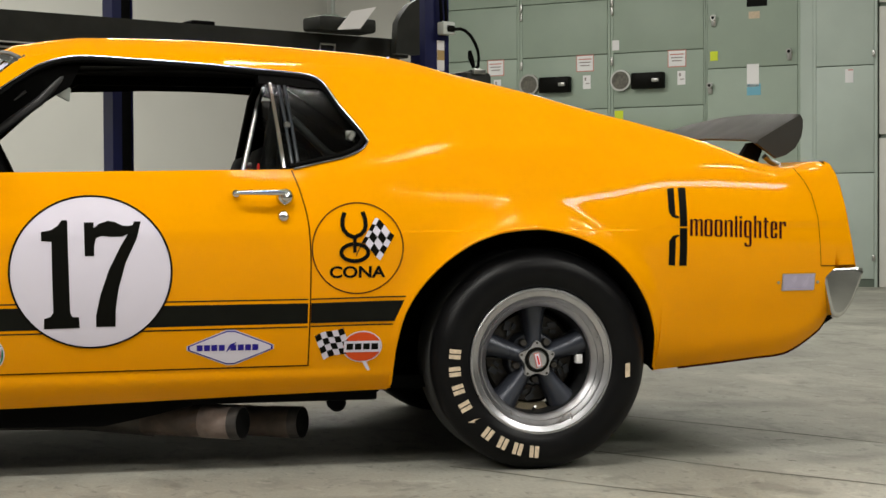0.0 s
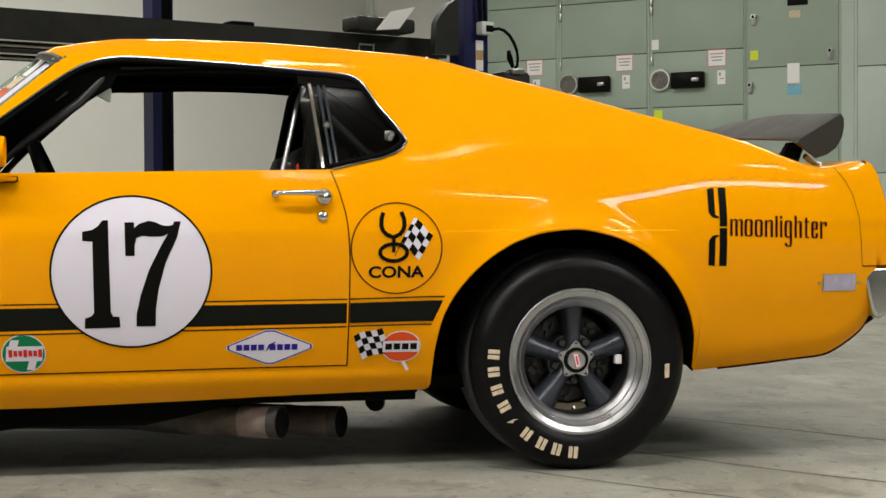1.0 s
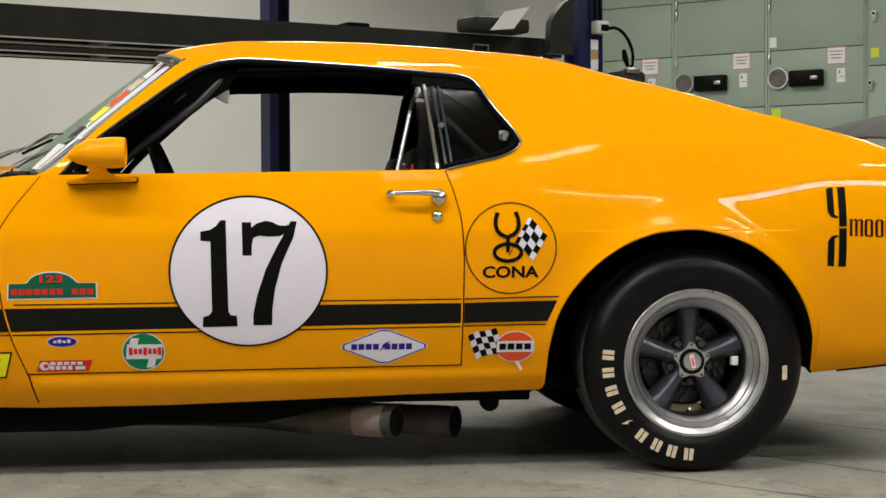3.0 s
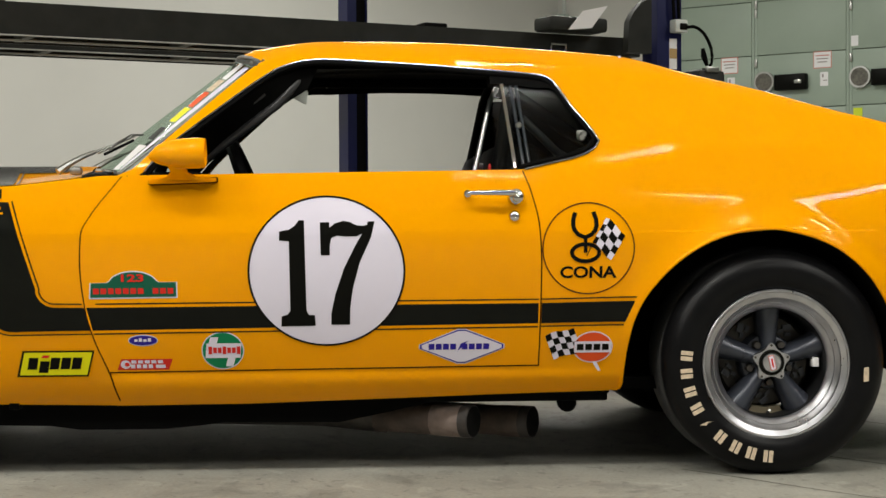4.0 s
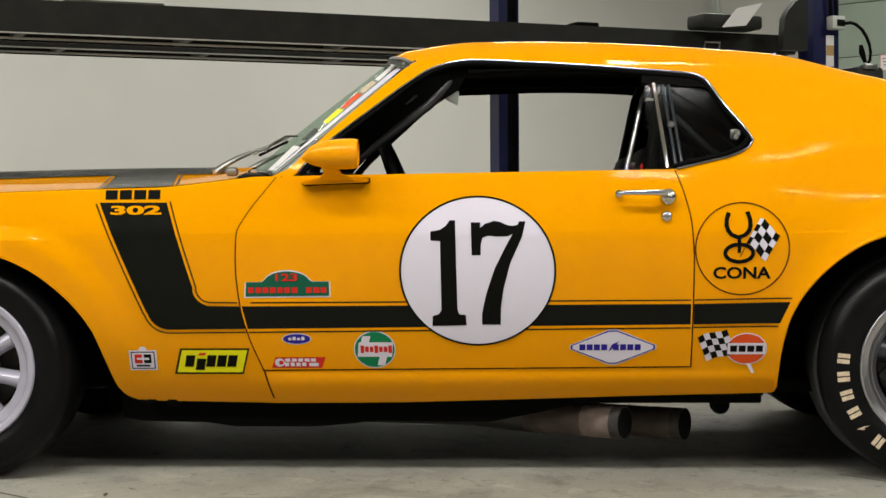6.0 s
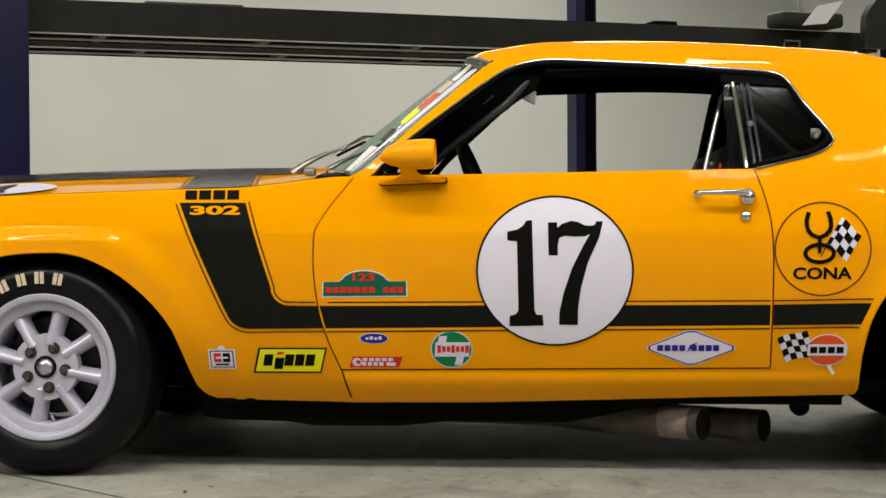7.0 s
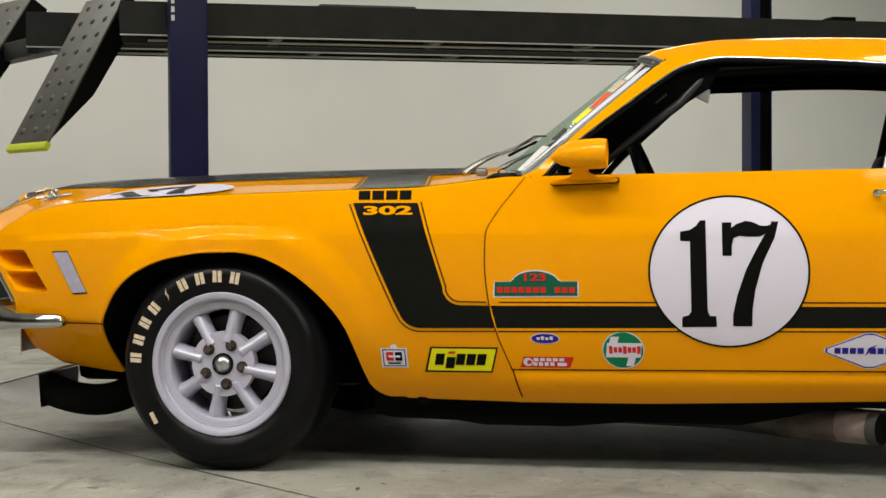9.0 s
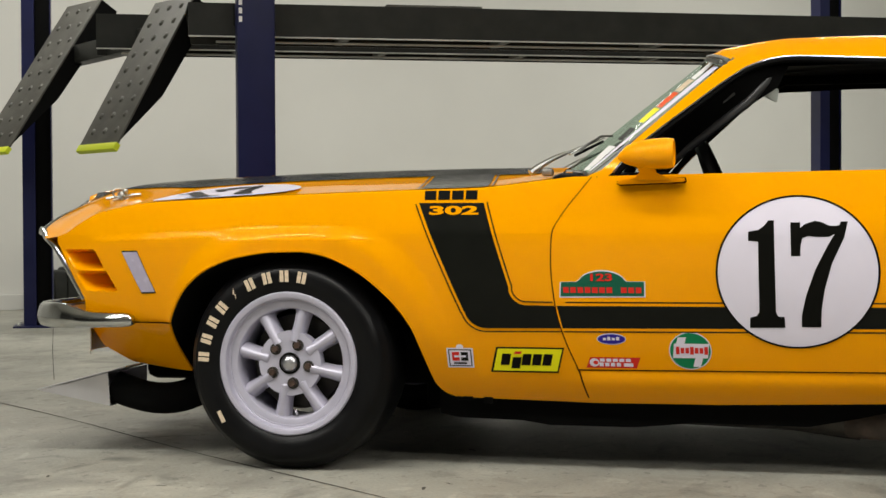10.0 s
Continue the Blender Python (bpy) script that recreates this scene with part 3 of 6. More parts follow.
for xa in (-0.742, -0.725):
    bm = tube([(xa + 0.02 * q, side(-0.73, 1.125 - 0.235 * q) + 0.006, 1.125 - 0.235 * q) for q in np.linspace(0, 1, 10)], 0.0045, 8)
    part("perspex_edge", bm, PERSPEX_EDGE, car, "bluish perspex pane edge")
for x, z in ((-0.727, 1.005), (-0.548, 0.968), (-0.542, 0.978)):
    part("fastener", lathe([(0.0, -0.010), (0.007, -0.010), (0.010, -0.004), (0.010, 0.004)], (x, side(x, z) + 0.004, z), 16), STEEL, car)

# door skin, proud of the shell, with its shut lines
DOOR_F = spline([(0.309, -1.893), (0.407, -1.929), (0.486, -1.948), (0.612, -1.958), (0.699, -1.954), (0.754, -1.926), (0.824, -1.873), (0.866, -1.84)])
DOOR_R = spline([(0.312, -0.679), (0.606, -0.678), (0.716, -0.684), (0.811, -0.705), (0.879, -0.730)])


def door_floor(s):
    return 0.309 + 0.009 * s


def door_skin(grow, off):
    cols = []
    for s in np.linspace(0, 1, 60):
        c = []
        for v in [*np.linspace(0, 0.695, 26), *np.linspace(0.705, 1, 12)]:
            top = 0.859 + 0.013 * s
            z = door_floor(s) - grow + (top - door_floor(s) + grow) * v
            a, b = DOOR_F(z) - grow, DOOR_R(z) + grow
            c.append((a + (b - a) * s, side(a + (b - a) * s, z) + off, z))
        cols.append(c)
    return cols


bm = bmesh.new()
both(bm, door_skin(0.0035, -0.0012))
parts("shut_line", bm, GAP, car, "dark door shut line")
bm = bmesh.new()
both(bm, door_skin(-0.0005, -0.0028))
door = parts("door", bm, ORANGE, car, "orange door carrying a white number roundel", 30)


def strip(name, pts, w, mat, off, parent=car, label="", mirror=False):
    """A narrow band lying on the flank along (x, z) points."""
    bm = bmesh.new()
    P = [Vector(pts[0])]
    for a, b in zip(pts, pts[1:]):
        n = max(1, int(math.hypot(b[0] - a[0], b[1] - a[1]) / 0.015))
        P += [Vector(a).lerp(Vector(b), k / n) for k in range(1, n + 1)]
    cols = []
    for i, p in enumerate(P):
        d = (P[min(i + 1, len(P) - 1)] - P[max(i - 1, 0)]).normalized()
        n = Vector((-d.y, d.x)) * w / 2
        cols.append([(q.x, side(q.x, q.y) + off, q.y) for q in (p - n, p + n)])
    if mirror:
        both(bm, cols)
    else:
        grid(bm, cols)
    return parts(name, bm, mat, parent, label, 60)


def dense(pts, n=40, smooth=True):
    t = np.linspace(0, len(pts) - 1, n)
    k = np.arange(len(pts))
    return list(zip(np.interp(t, k, [p[0] for p in pts]), np.interp(t, k, [p[1] for p in pts])))


strip("shut_line", dense([(-1.894, 0.311), (-1.872, 0.222)], 6), 0.0045, GAP, -0.0012, mirror=True)
strip("shut_line", dense([(-1.873, 0.824), (-1.83, 0.86)], 8), 0.004, GAP, -0.0012, mirror=True)
strip("shut_line", dense([(0.792, 0.882), (0.822, 0.843), (0.843, 0.802), (0.860, 0.727), (0.874, 0.588)], 24), 0.0018, GAP, -0.0012, mirror=True)
strip("shut_line", dense([(0.874, 0.586), (0.995, 0.586)], 10), 0.0035, GAP, -0.0015, mirror=True)
strip("shut_line", dense([(-3.28, 0.432), (-3.13, 0.432)], 10), 0.004, GAP, -0.0012, mirror=True)

# rolled lips of the wheel arches and the sill's lower edge
for f, a, b in ((REAR_ARCH, -0.437, 0.363), (FRONT_ARCH, -3.162, -2.27)):
    c, h = (a + b) / 2, (b - a) / 2
    xs = [c - h * math.cos(math.pi * k / 60) for k in range(61)]
    bm = bmesh.new()
    lip = [(x, side(x, f(x)) + 0.004, f(x) + 0.002) for x in xs]
    tube(lip, 0.0055, 8, bm)
    tube([far(p) for p in lip], 0.0055, 8, bm)
    parts("arch_lip", bm, ORANGE, car, "", 60)
bm = bmesh.new()
lip = [(x, side(x, bottom(x)) + 0.004, bottom(x) + 0.003) for x in np.linspace(-2.28, -0.44, 60)]
tube(lip, 0.006, 8, bm)
tube([far(p) for p in lip], 0.006, 8, bm)
parts("sill_lip", bm, ORANGE, car, "", 60)

# dark folded lip along the lower rear edge
bm = bmesh.new()
tube([(x, side(x, bottom(x) + 0.002) + 0.004, bottom(x) - 0.001) for x in np.linspace(0.45, 0.922, 30)], 0.0045, 6, bm)
part("quarter_lip", bm, GAP, car)

# wheel wells, floor pan and chassis
bm = bmesh.new()
for f, a, b in ((REAR_ARCH, -0.437, 0.363), (FRONT_ARCH, -3.162, -2.27)):
    c, h = (a + b) / 2, (b - a) / 2
    xs = [c - h * math.cos(math.pi * k / 48) for k in range(49)]
    both(bm, [[(x, side(x, f(x)) + (0.55 - side(x, f(x))) * v + 0.004, f(x) + 0.004 * min(1, 9 * v)) for v in (0, 0.05, 1)] for x in xs])
    both(bm, [[(x, 0.52, 0.22), (x, 0.52, max(f(x), 0.23))] for x in xs])
parts("wheel_well", clean(bm), WELL, car, "black wheel well")
bm = bmesh.new()
both(bm, [[(x, side(x, bottom(x)) + 0.001, bottom(x) + 0.001), (x, max(0.16, side(x, bottom(x)) + 0.02), bottom(x) + 0.012), (x, max(0.18, side(x, bottom(x)) + 0.04), bottom(x) + 0.02), (x, YC, bottom(x) + 0.02)] for x in XS if -3.44 < x < 0.89], True)
prism(bm, [(-2.34, 0.24), (-2.34, 0.155), (-2.28, 0.144), (-2.085, 0.139), (-2.0, 0.127), (-1.75, 0.127), (-1.65, 0.136), (-1.58, 0.144), (-1.25, 0.140), (-1.1, 0.17), (-0.9, 0.215), (-0.8, 0.24)], 0.24, 1.52)
bmesh.ops.recalc_face_normals(bm, faces=bm.faces[:])
box((-2.45, 0.5, 0.135), (-1.0, 1.3, 0.26), 0.02, bm)
box((-0.9, 0.4, 0.22), (0.30, 1.36, 0.32), 0.03, bm)
box((-3.4, 0.45, 0.22), (-2.2, 1.3, 0.40), 0.03, bm)
parts("chassis_member", bm, WELL, car, "black underbody and chassis rails")
bm = box((-1.0, 0.2, 0.20), (-0.46, 0.26, 0.236), 0.006)
part("chassis_rail", bm, WELL, car)
for bx, bw, bz in ((-2.27, 0.05, 0.205), (-2.19, 0.03, 0.196), (-1.62, 0.035, 0.205), (-1.02, 0.05, 0.214), (-0.62, 0.16, 0.226)):
    part("sill_bracket", box((bx, 0.165, bz), (bx + bw, 0.22, 0.245), 0.004), WELL, car)
part("jack_pin", lathe([(0.0, -0.03), (0.02, -0.028), (0.028, -0.015), (0.028, 0.02)], (-0.568, 0.3, 0.185), 20), WELL, car)
part("rear_axle", tube([(REAR[0], 0.25, 0.318), (REAR[0], 1.51, 0.318)], 0.05, 16), WELL, car)

# pale tip and dark pipe: light and shade along them put into colour
for ex, ey, ez, rr, tip, mat in ((-0.858, 0.19, 0.144, 0.047, 0.125, EXHAUST), (-0.672, 0.30, 0.126, 0.047, 0.10, OLD_PIPE)):
    d = Vector((0.86, -0.51, 0.0))
    e = Vector((ex, ey, ez))
    pipe = part("exhaust_pipe", tube([e - d * 0.5 + Vector((-0.2, 0.06, 0.02)), e - d * 0.34, e - d * 0.2, e - d * 0.01], rr * 0.98, 20), OLD_PIPE, car, "rusty brown side exhaust pipe")
    part("pipe_tip", tube([e - d * tip, e - d * tip * 0.9, e], rr * 1.02, 24), mat, pipe, "pale pipe tip coloured as if lit" if mat is EXHAUST else "dark brown pipe tip")
    part("soot_ring", tube([e - d * 0.03, e - d * 0.015, e + d * 0.001], rr * 1.03, 24), SOOT, pipe, "soot-blackened rim")
    # black disc paints the shade of the hollow pipe end
    part("mouth_shade", tube([e + d * 0.0012, e + d * 0.003], rr * 0.95, 24), WELL, pipe)
part("exhaust_pipe", tube([(-2.0, 0.33, 0.19), (-1.3, 0.36, 0.165), (-1.1, 0.36, 0.14)], 0.05, 14), DARK_METAL, car, "dark exhaust run under the floor")

# bumpers
def swept(path, profile, bm):
    """profile: (outward, up) points swept along a plan path of (x, y, z, size)."""
    cols = []
    for i, (x, y, z, s) in enumerate(path):
        a, b = path[max(i - 1, 0)], path[min(i + 1, len(path) - 1)]
        d = Vector((b[0] - a[0], b[1] - a[1], 0)).normalized()
        n = Vector((-d.y, d.x, 0))
        cols.append([Vector((x, y, z)) + n * o * s + Vector((0, 0, u * s)) for o, u in profile])
    return grid(bm, cols)


ring = [(0.024 * math.cos(t), 0.036 * math.sin(t) - 0.004 * math.cos(2 * t)) for t in np.linspace(0, 2 * math.pi, 21)]
half = [(-3.268, 0.075, 0.437, 0.42), (-3.276, 0.066, 0.437, 0.56), (-3.29, 0.062, 0.437, 0.60), (-3.34, 0.066, 0.436, 0.64), (-3.40, 0.080, 0.435, 0.68), (-3.44, 0.095, 0.435, 0.74), (-3.475, 0.110, 0.438, 0.92), (-3.52, 0.135, 0.441, 1.10), (-3.58, 0.18, 0.441, 1.14), (-3.65, 0.25, 0.440, 1.12), (-3.70, 0.34, 0.438, 1.10), (-3.73, 0.5, 0.436, 1.1), (-3.75, YC, 0.436, 1.05)]
half = [tuple(np.array(a) * (1 - s) + np.array(b) * s) for a, b in zip(half, half[1:]) for s in (0, 0.33, 0.67)] + [half[-1]]
path = half + [(x, 2 * YC - y, z, s) for x, y, z, s in half[-2::-1]]
bm = swept(path, ring, bmesh.new())
for c in (0, -1):
    pts = [Vector((path[c][0] + (0.004 if c == 0 else 0.004), path[c][1], path[c][2])) + Vector((0, -o * path[c][3], u * path[c][3])) for o, u in ring[:-1]]
    bm.faces.new([bm.verts.new(p) for p in pts])
bmesh.ops.recalc_face_normals(bm, faces=bm.faces[:])
part("front_bumper", clean(bm, 1e-4), BUMPER, car, "chrome wrap-round front bumper", 50)
prof = [(0.884, 0.570), (0.890, 0.578), (0.905, 0.581), (1.0, 0.583), (1.018, 0.578), (1.022, 0.568), (1.010, 0.535), (0.985, 0.475), (0.955, 0.434), (0.938, 0.425), (0.922, 0.428), (0.912, 0.440), (0.896, 0.505)]
bm = bmesh.new()
bys = [(0.050, 0.80), (0.0505, 0.90), (0.053, 0.95), (0.058, 0.98), (0.066, 0.995), (0.08, 1.0), (0.3, 1.0), (YC, 1.0)]
both(bm, [[((x - 0.95) * k + 0.95 + 0.05 * min(1, max(0, (y - 0.05) / 0.8)), y, (z - 0.51) * k + 0.51) for x, z in prof + prof[:1]] for y, k in bys], True)
near_end = [((x - 0.95) * 0.80 + 0.95, 0.050, (z - 0.51) * 0.80 + 0.51) for x, z in prof]
bm.faces.new([bm.verts.new(p) for p in near_end])
bm.faces.new([bm.verts.new((x, 2 * YC - y, z)) for x, y, z in near_end][::-1])
part("rear_bumper", clean(bm, 1e-4), BUMPER, car, "chrome rear bumper", 60)
bm = bmesh.new()
both(bm, [[(0.88 + 0.05 * w, 0.125 + (YC - 0.125) * w, z) for w in np.linspace(0, 1, 6)] for z in (0.585, 0.50, 0.41)], True)
part("rear_valance", bm, WELL, car)
# black block added to draw the shaded gap between panel and bumper
for ya, yb in ((0.115, 0.2), (2 * YC - 0.2, 2 * YC - 0.115)):
    bm = prism(bmesh.new(), [(0.90, 0.58), (0.955, 0.58), (0.955, 0.45), (0.945, 0.42), (0.92, 0.405), (0.90, 0.41)], ya, yb)
    bmesh.ops.recalc_face_normals(bm, faces=bm.faces[:])
    part("bumper_gap_fill", bm, WELL, car, "", None)

# nose: valance, grille, lamps, bright edge
bm = bmesh.new()
fx = lambda w: -3.452 - 0.24 * math.sin(w * math.pi / 2)
both(bm, [[(fx(w) + (0.04 if z > 0.4 else 0.0), 0.165 + (YC - 0.165) * w, z + (0.03 * (1 - w) if z < 0.4 else 0)) for z in (0.29, 0.33, 0.38, 0.43, 0.47, 0.50)] for w in np.linspace(0, 1, 14)], True)
part("front_valance", bm, ORANGE, car, "orange front valance under the bumper")
bm = bmesh.new()
both(bm, [[(-3.40 - 0.2 * w + 0.03 * z, 0.2 + (YC - 0.2) * w, z) for z in (0.48, 0.6, 0.75)] for w in np.linspace(0, 1, 8)], True)
part("grille", bm, WELL, car, "black recessed grille")
edge = [(-3.698, 0.32, 0.716), (-3.675, 0.29, 0.708), (-3.64, 0.24, 0.69), (-3.598, 0.19, 0.675), (-3.565, 0.165, 0.655), (-3.53, 0.155, 0.605), (-3.495, 0.15, 0.55), (-3.462, 0.145, 0.498)]
edge = [tuple(np.array(a) * (1 - s) + np.array(b) * s) for a, b in zip(edge, edge[1:]) for s in (0, 0.5)] + [edge[-1]]
bm = bmesh.new()
tube(edge, 0.0105, 10, bm)
tube([(x, 2 * YC - y, z) for x, y, z in edge], 0.009, 8, bm)
tube([(hood_front(y) - 0.004, y, hood_z(hood_front(y), y) - 0.006) for y in np.linspace(0.32, 2 * YC - 0.32, 30) if y <= YC], 0.009, 8, bm)
parts("nose_moulding", bm, BUMPER, car, "bright moulding round the nose opening")
bm = bmesh.new()
both(bm, [[p, tuple(np.array(p) + (0.10, 0.05, 0.0)), tuple(np.array(p) + (0.16, 0.12, 0.0))] for p in edge])
parts("lamp_bucket", bm, ORANGE, car)
for y in (0.36, 2 * YC - 0.36):
    bm = bmesh.new()
    bmesh.ops.create_uvsphere(bm, u_segments=24, v_segments=12, radius=0.085, matrix=Matrix.Translation((-3.55, y, 0.60)) @ Matrix.Diagonal((0.5, 1, 1, 1)))
    part("headlight", bm, WHITE, car, "round white headlamp lens")
bm = bmesh.new()
V = [(-3.63, 0.16, 0.206), (-3.412, 0.20, 0.262), (-3.415, 0.22, 0.155), (-3.63, 0.5, 0.206), (-3.412, 0.5, 0.262), (-3.415, 0.5, 0.155)]
vs = [bm.verts.new(p) for p in V]
for f in ((0, 2, 1), (3, 4, 5), (0, 1, 4, 3), (0, 3, 5, 2)):
    bm.faces.new([vs[i] for i in f])
scoop = part("brake_scoop", bm, ALUMINIUM, car, "bare aluminium brake cooling scoop under the nose", None)
bm = box((-0.0, 0.0, -0.002), (0.31, 0.32, 0.002), m=Matrix.Translation((-3.64, 0.17, 0.208)) @ Matrix.Rotation(radians(-14.5), 4, "Y"))
part("scoop_plate", bm, ALUMINIUM, scoop)
part("brake_duct", tube([(-3.42 + 0.34 * q, 0.27 + 0.16 * q * q, 0.213 - 0.046 * math.sin(q * math.pi * 0.85) + 0.09 * q ** 4) for q in np.linspace(0, 1, 14)], 0.050, 18), WELL, car, "black rubber brake cooling hose")
# added block, blacks out the view under the nose behind the hose
part("nose_backing", box((-3.36, 0.50, 0.245), (-2.95, 1.34, 0.33), 0.01), WELL, car, "black backing block added behind the valance")
part("duct_clamp", tube([(-3.405, 0.272, 0.205), (-3.385, 0.276, 0.203)], 0.049, 16), DARK_METAL, car)


# decal tool: flat shapes laid on the flank
def decal(name, loops, mat, layer=1, parent=None, label="", base=-0.003):
    bm = bmesh.new()
    for loop in loops:
        bm.faces.new([bm.verts.new((x, 0, z)) for x, z in loop])
    return lay(name, bm, mat, layer, parent, label, base, name == "lettering")


def lay(name, bm, mat, layer, parent, label, base=-0.003, whole=False):
    bm.normal_update()
    bmesh.ops.triangulate(bm, faces=bm.faces[:])
    xs, zs = [v.co.x for v in bm.verts], [v.co.z for v in bm.verts]
    for z in np.arange(math.ceil(min(zs) / 0.03) * 0.03, max(zs), 0.03):
        bmesh.ops.bisect_plane(bm, geom=bm.verts[:] + bm.edges[:] + bm.faces[:], plane_co=(0, 0, z), plane_no=(0, 0, 1))
    for x in np.arange(math.ceil(min(xs) / 0.05) * 0.05, max(xs), 0.05):
        bmesh.ops.bisect_plane(bm, geom=bm.verts[:] + bm.edges[:] + bm.faces[:], plane_co=(x, 0, 0), plane_no=(1, 0, 0))
    if min(zs) < 0.7 < max(zs):
        bmesh.ops.bisect_plane(bm, geom=bm.verts[:] + bm.edges[:] + bm.faces[:], plane_co=(0, 0, 0.70), plane_no=(0, 0, 1))
    for v in bm.verts:
        v.co.y = side(v.co.x, v.co.z) + base - 0.0009 * layer
    bm.normal_update()
    for f in bm.faces:
        if f.normal.y > 0:
            f.normal_flip()
    bmesh.ops.remove_doubles(bm, verts=bm.verts[:], dist=1e-5)
    return (part if whole else parts)(name, bm, mat, parent or car, label, 30)


def ellipse(cx, cz, rx, rz, n=64, a0=0.0, a1=2 * math.pi):
    return [(cx + rx * math.cos(a), cz + rz * math.sin(a)) for a in np.linspace(a0, a1, n, endpoint=a1 - a0 < 6.28)]


def ring_loops(cx, cz, rx, rz, w, n=64):
    o, i = ellipse(cx, cz, rx, rz, n), ellipse(cx, cz, rx - w, rz - w, n)
    return [[o[k], o[(k + 1) % n], i[(k + 1) % n], i[k]] for k in range(n)]


def rect(x0, z0, x1, z1, lean=0.0):
    return [(x0, z0), (x1, z0), (x1 + lean, z1), (x0 + lean, z1)]


def flag(x0, z0, ux, uz, vx, vz, nx, nz, wave):
    """Chequered squares of a waving flag: black cells and its white sheet."""
    def p(i, j):
        a, b = i / nx, j / nz
        w = wave * math.sin(a * 5.5)
        return (x0 + ux * a + vx * b - w * 0.3, z0 + uz * a + vz * b + w)
    cells = [[p(i, j), p(i + 1, j), p(i + 1, j + 1), p(i, j + 1)] for i in range(nx) for j in range(nz)]
    return cells[:], [c for k, c in enumerate(cells) if (k // nz + k % nz) % 2 == 0]


# number roundel
CX, CZ = -1.279, 0.592
decal("roundel", [ellipse(CX, CZ, 0.2165, 0.209, 96)], WHITE, 2.2, door, "white number roundel with a black rim")
decal("roundel_rim", ring_loops(CX, CZ, 0.2195, 0.212, 0.0055, 96), BLACK, 3.2, door)


def numerals(ox, oz, k, kz):
    one = [(-0.131, 0.112), (-0.104, 0.117), (-0.088, 0.128), (-0.077, 0.143), (-0.062, 0.143), (-0.057, -0.110), (-0.051, -0.122), (-0.034, -0.123),
           (-0.032, -0.153), (-0.128, -0.155), (-0.127, -0.126), (-0.110, -0.121), (-0.102, -0.110), (-0.104, 0.085), (-0.131, 0.087)]
    seven = [(-0.018, 0.137), (0.008, 0.137), (0.008, 0.122), (0.022, 0.133), (0.046, 0.141), (0.064, 0.138), (0.085, 0.128), (0.102, 0.127), (0.113, 0.130), (0.115, 0.139),
             (0.134, 0.139), (0.124, 0.095), (0.092, 0.024), (0.073, -0.047), (0.065, -0.103), (0.064, -0.151), (0.012, -0.151), (0.012, -0.119), (0.024, -0.063), (0.048, 0.008),
             (0.080, 0.072), (0.099, 0.105), (0.085, 0.098), (0.053, 0.097), (0.030, 0.100), (0.014, 0.094), (0.009, 0.072), (0.009, 0.045), (-0.016, 0.045)]
    return [[(ox + k * x, oz + kz * z) for x, z in L] for L in (one, seven)]


one, seven = numerals(CX, CZ, 1, 1)
decal("numeral", [one], BLACK, 3.2, door, "black numeral one")
decal("numeral", [seven], BLACK, 3.2, door, "black numeral seven")

# black side stripe with its pinstripes, rising behind the front wheel
def arc(cx, cz, r, a0, a1, n=10):
    return [(cx + r * math.cos(radians(a)), cz + r * math.sin(radians(a))) for a in np.linspace(a0, a1, n)]


LOW = [(-2.345, 0.790), (-2.218, 0.478)] + arc(-2.155, 0.490, 0.062, 193, 268, 10)
HIGH = [(-2.154, 0.789), (-2.083, 0.546)] + arc(-2.033, 0.548, 0.052, 190, 268, 10)
stick = LOW + [(-1.9385, 0.430)] + [(-1.953, 0.495)] + HIGH[::-1]
decal("stripe", [stick], BLACK_PAINT, 1, car, "satin black side stripe", -0.001)
decal("stripe", [[(-1.9315, 0.430), (-0.683, 0.440), (-0.683, 0.498), (-1.946, 0.495)]], BLACK_PAINT, 0.4, door, "satin black side stripe")
decal("stripe", [[(-0.674, 0.440), (-0.436, 0.443), (-0.410, 0.503), (-0.674, 0.498)]], BLACK_PAINT, 1, car, "satin black side stripe", -0.001)


def shifted(pts, d):
    P = [Vector(p) for p in pts]
    out = []
    for i, p in enumerate(P):
        t = (P[min(i + 1, len(P) - 1)] - P[max(i - 1, 0)]).normalized()
        out.append(tuple(p + Vector((-t.y, t.x)) * d))
    return out


strip("pinstripe", shifted(LOW + [(-1.9365, 0.430)], -0.010), 0.0038, BLACK_PAINT, -0.0022)
strip("pinstripe", shifted(HIGH + [(-1.958, 0.495)], 0.010), 0.0038, BLACK_PAINT, -0.0022)
strip("pinstripe", dense([(-1.929, 0.420), (-0.683, 0.430)], 50), 0.0038, BLACK_PAINT, -0.0040, door)
strip("pinstripe", dense([(-1.92, 0.505), (-0.683, 0.509)], 50), 0.0038, BLACK_PAINT, -0.0035, door)
strip("pinstripe", dense([(-0.674, 0.431), (-0.44, 0.434)], 10), 0.0038, BLACK_PAINT, -0.0022)
strip("pinstripe", dense([(-0.674, 0.509), (-0.406, 0.514)], 10), 0.0038, BLACK_PAINT, -0.0022)


def letter_block(cx, cz, w, h, kind=0, lean=0.0):
    """A plain solid bar standing for one letter."""
    return [rect(cx - w / 2, cz - h / 2, cx + w / 2, cz + h / 2, lean)]


mark = decal("lettering_block", sum([letter_block(-2.330 + 0.0405 * k + 0.018, 0.812, 0.034, 0.026) for k in range(4)], []), BLACK, 1, car, "black block mark above the stripe", -0.001)

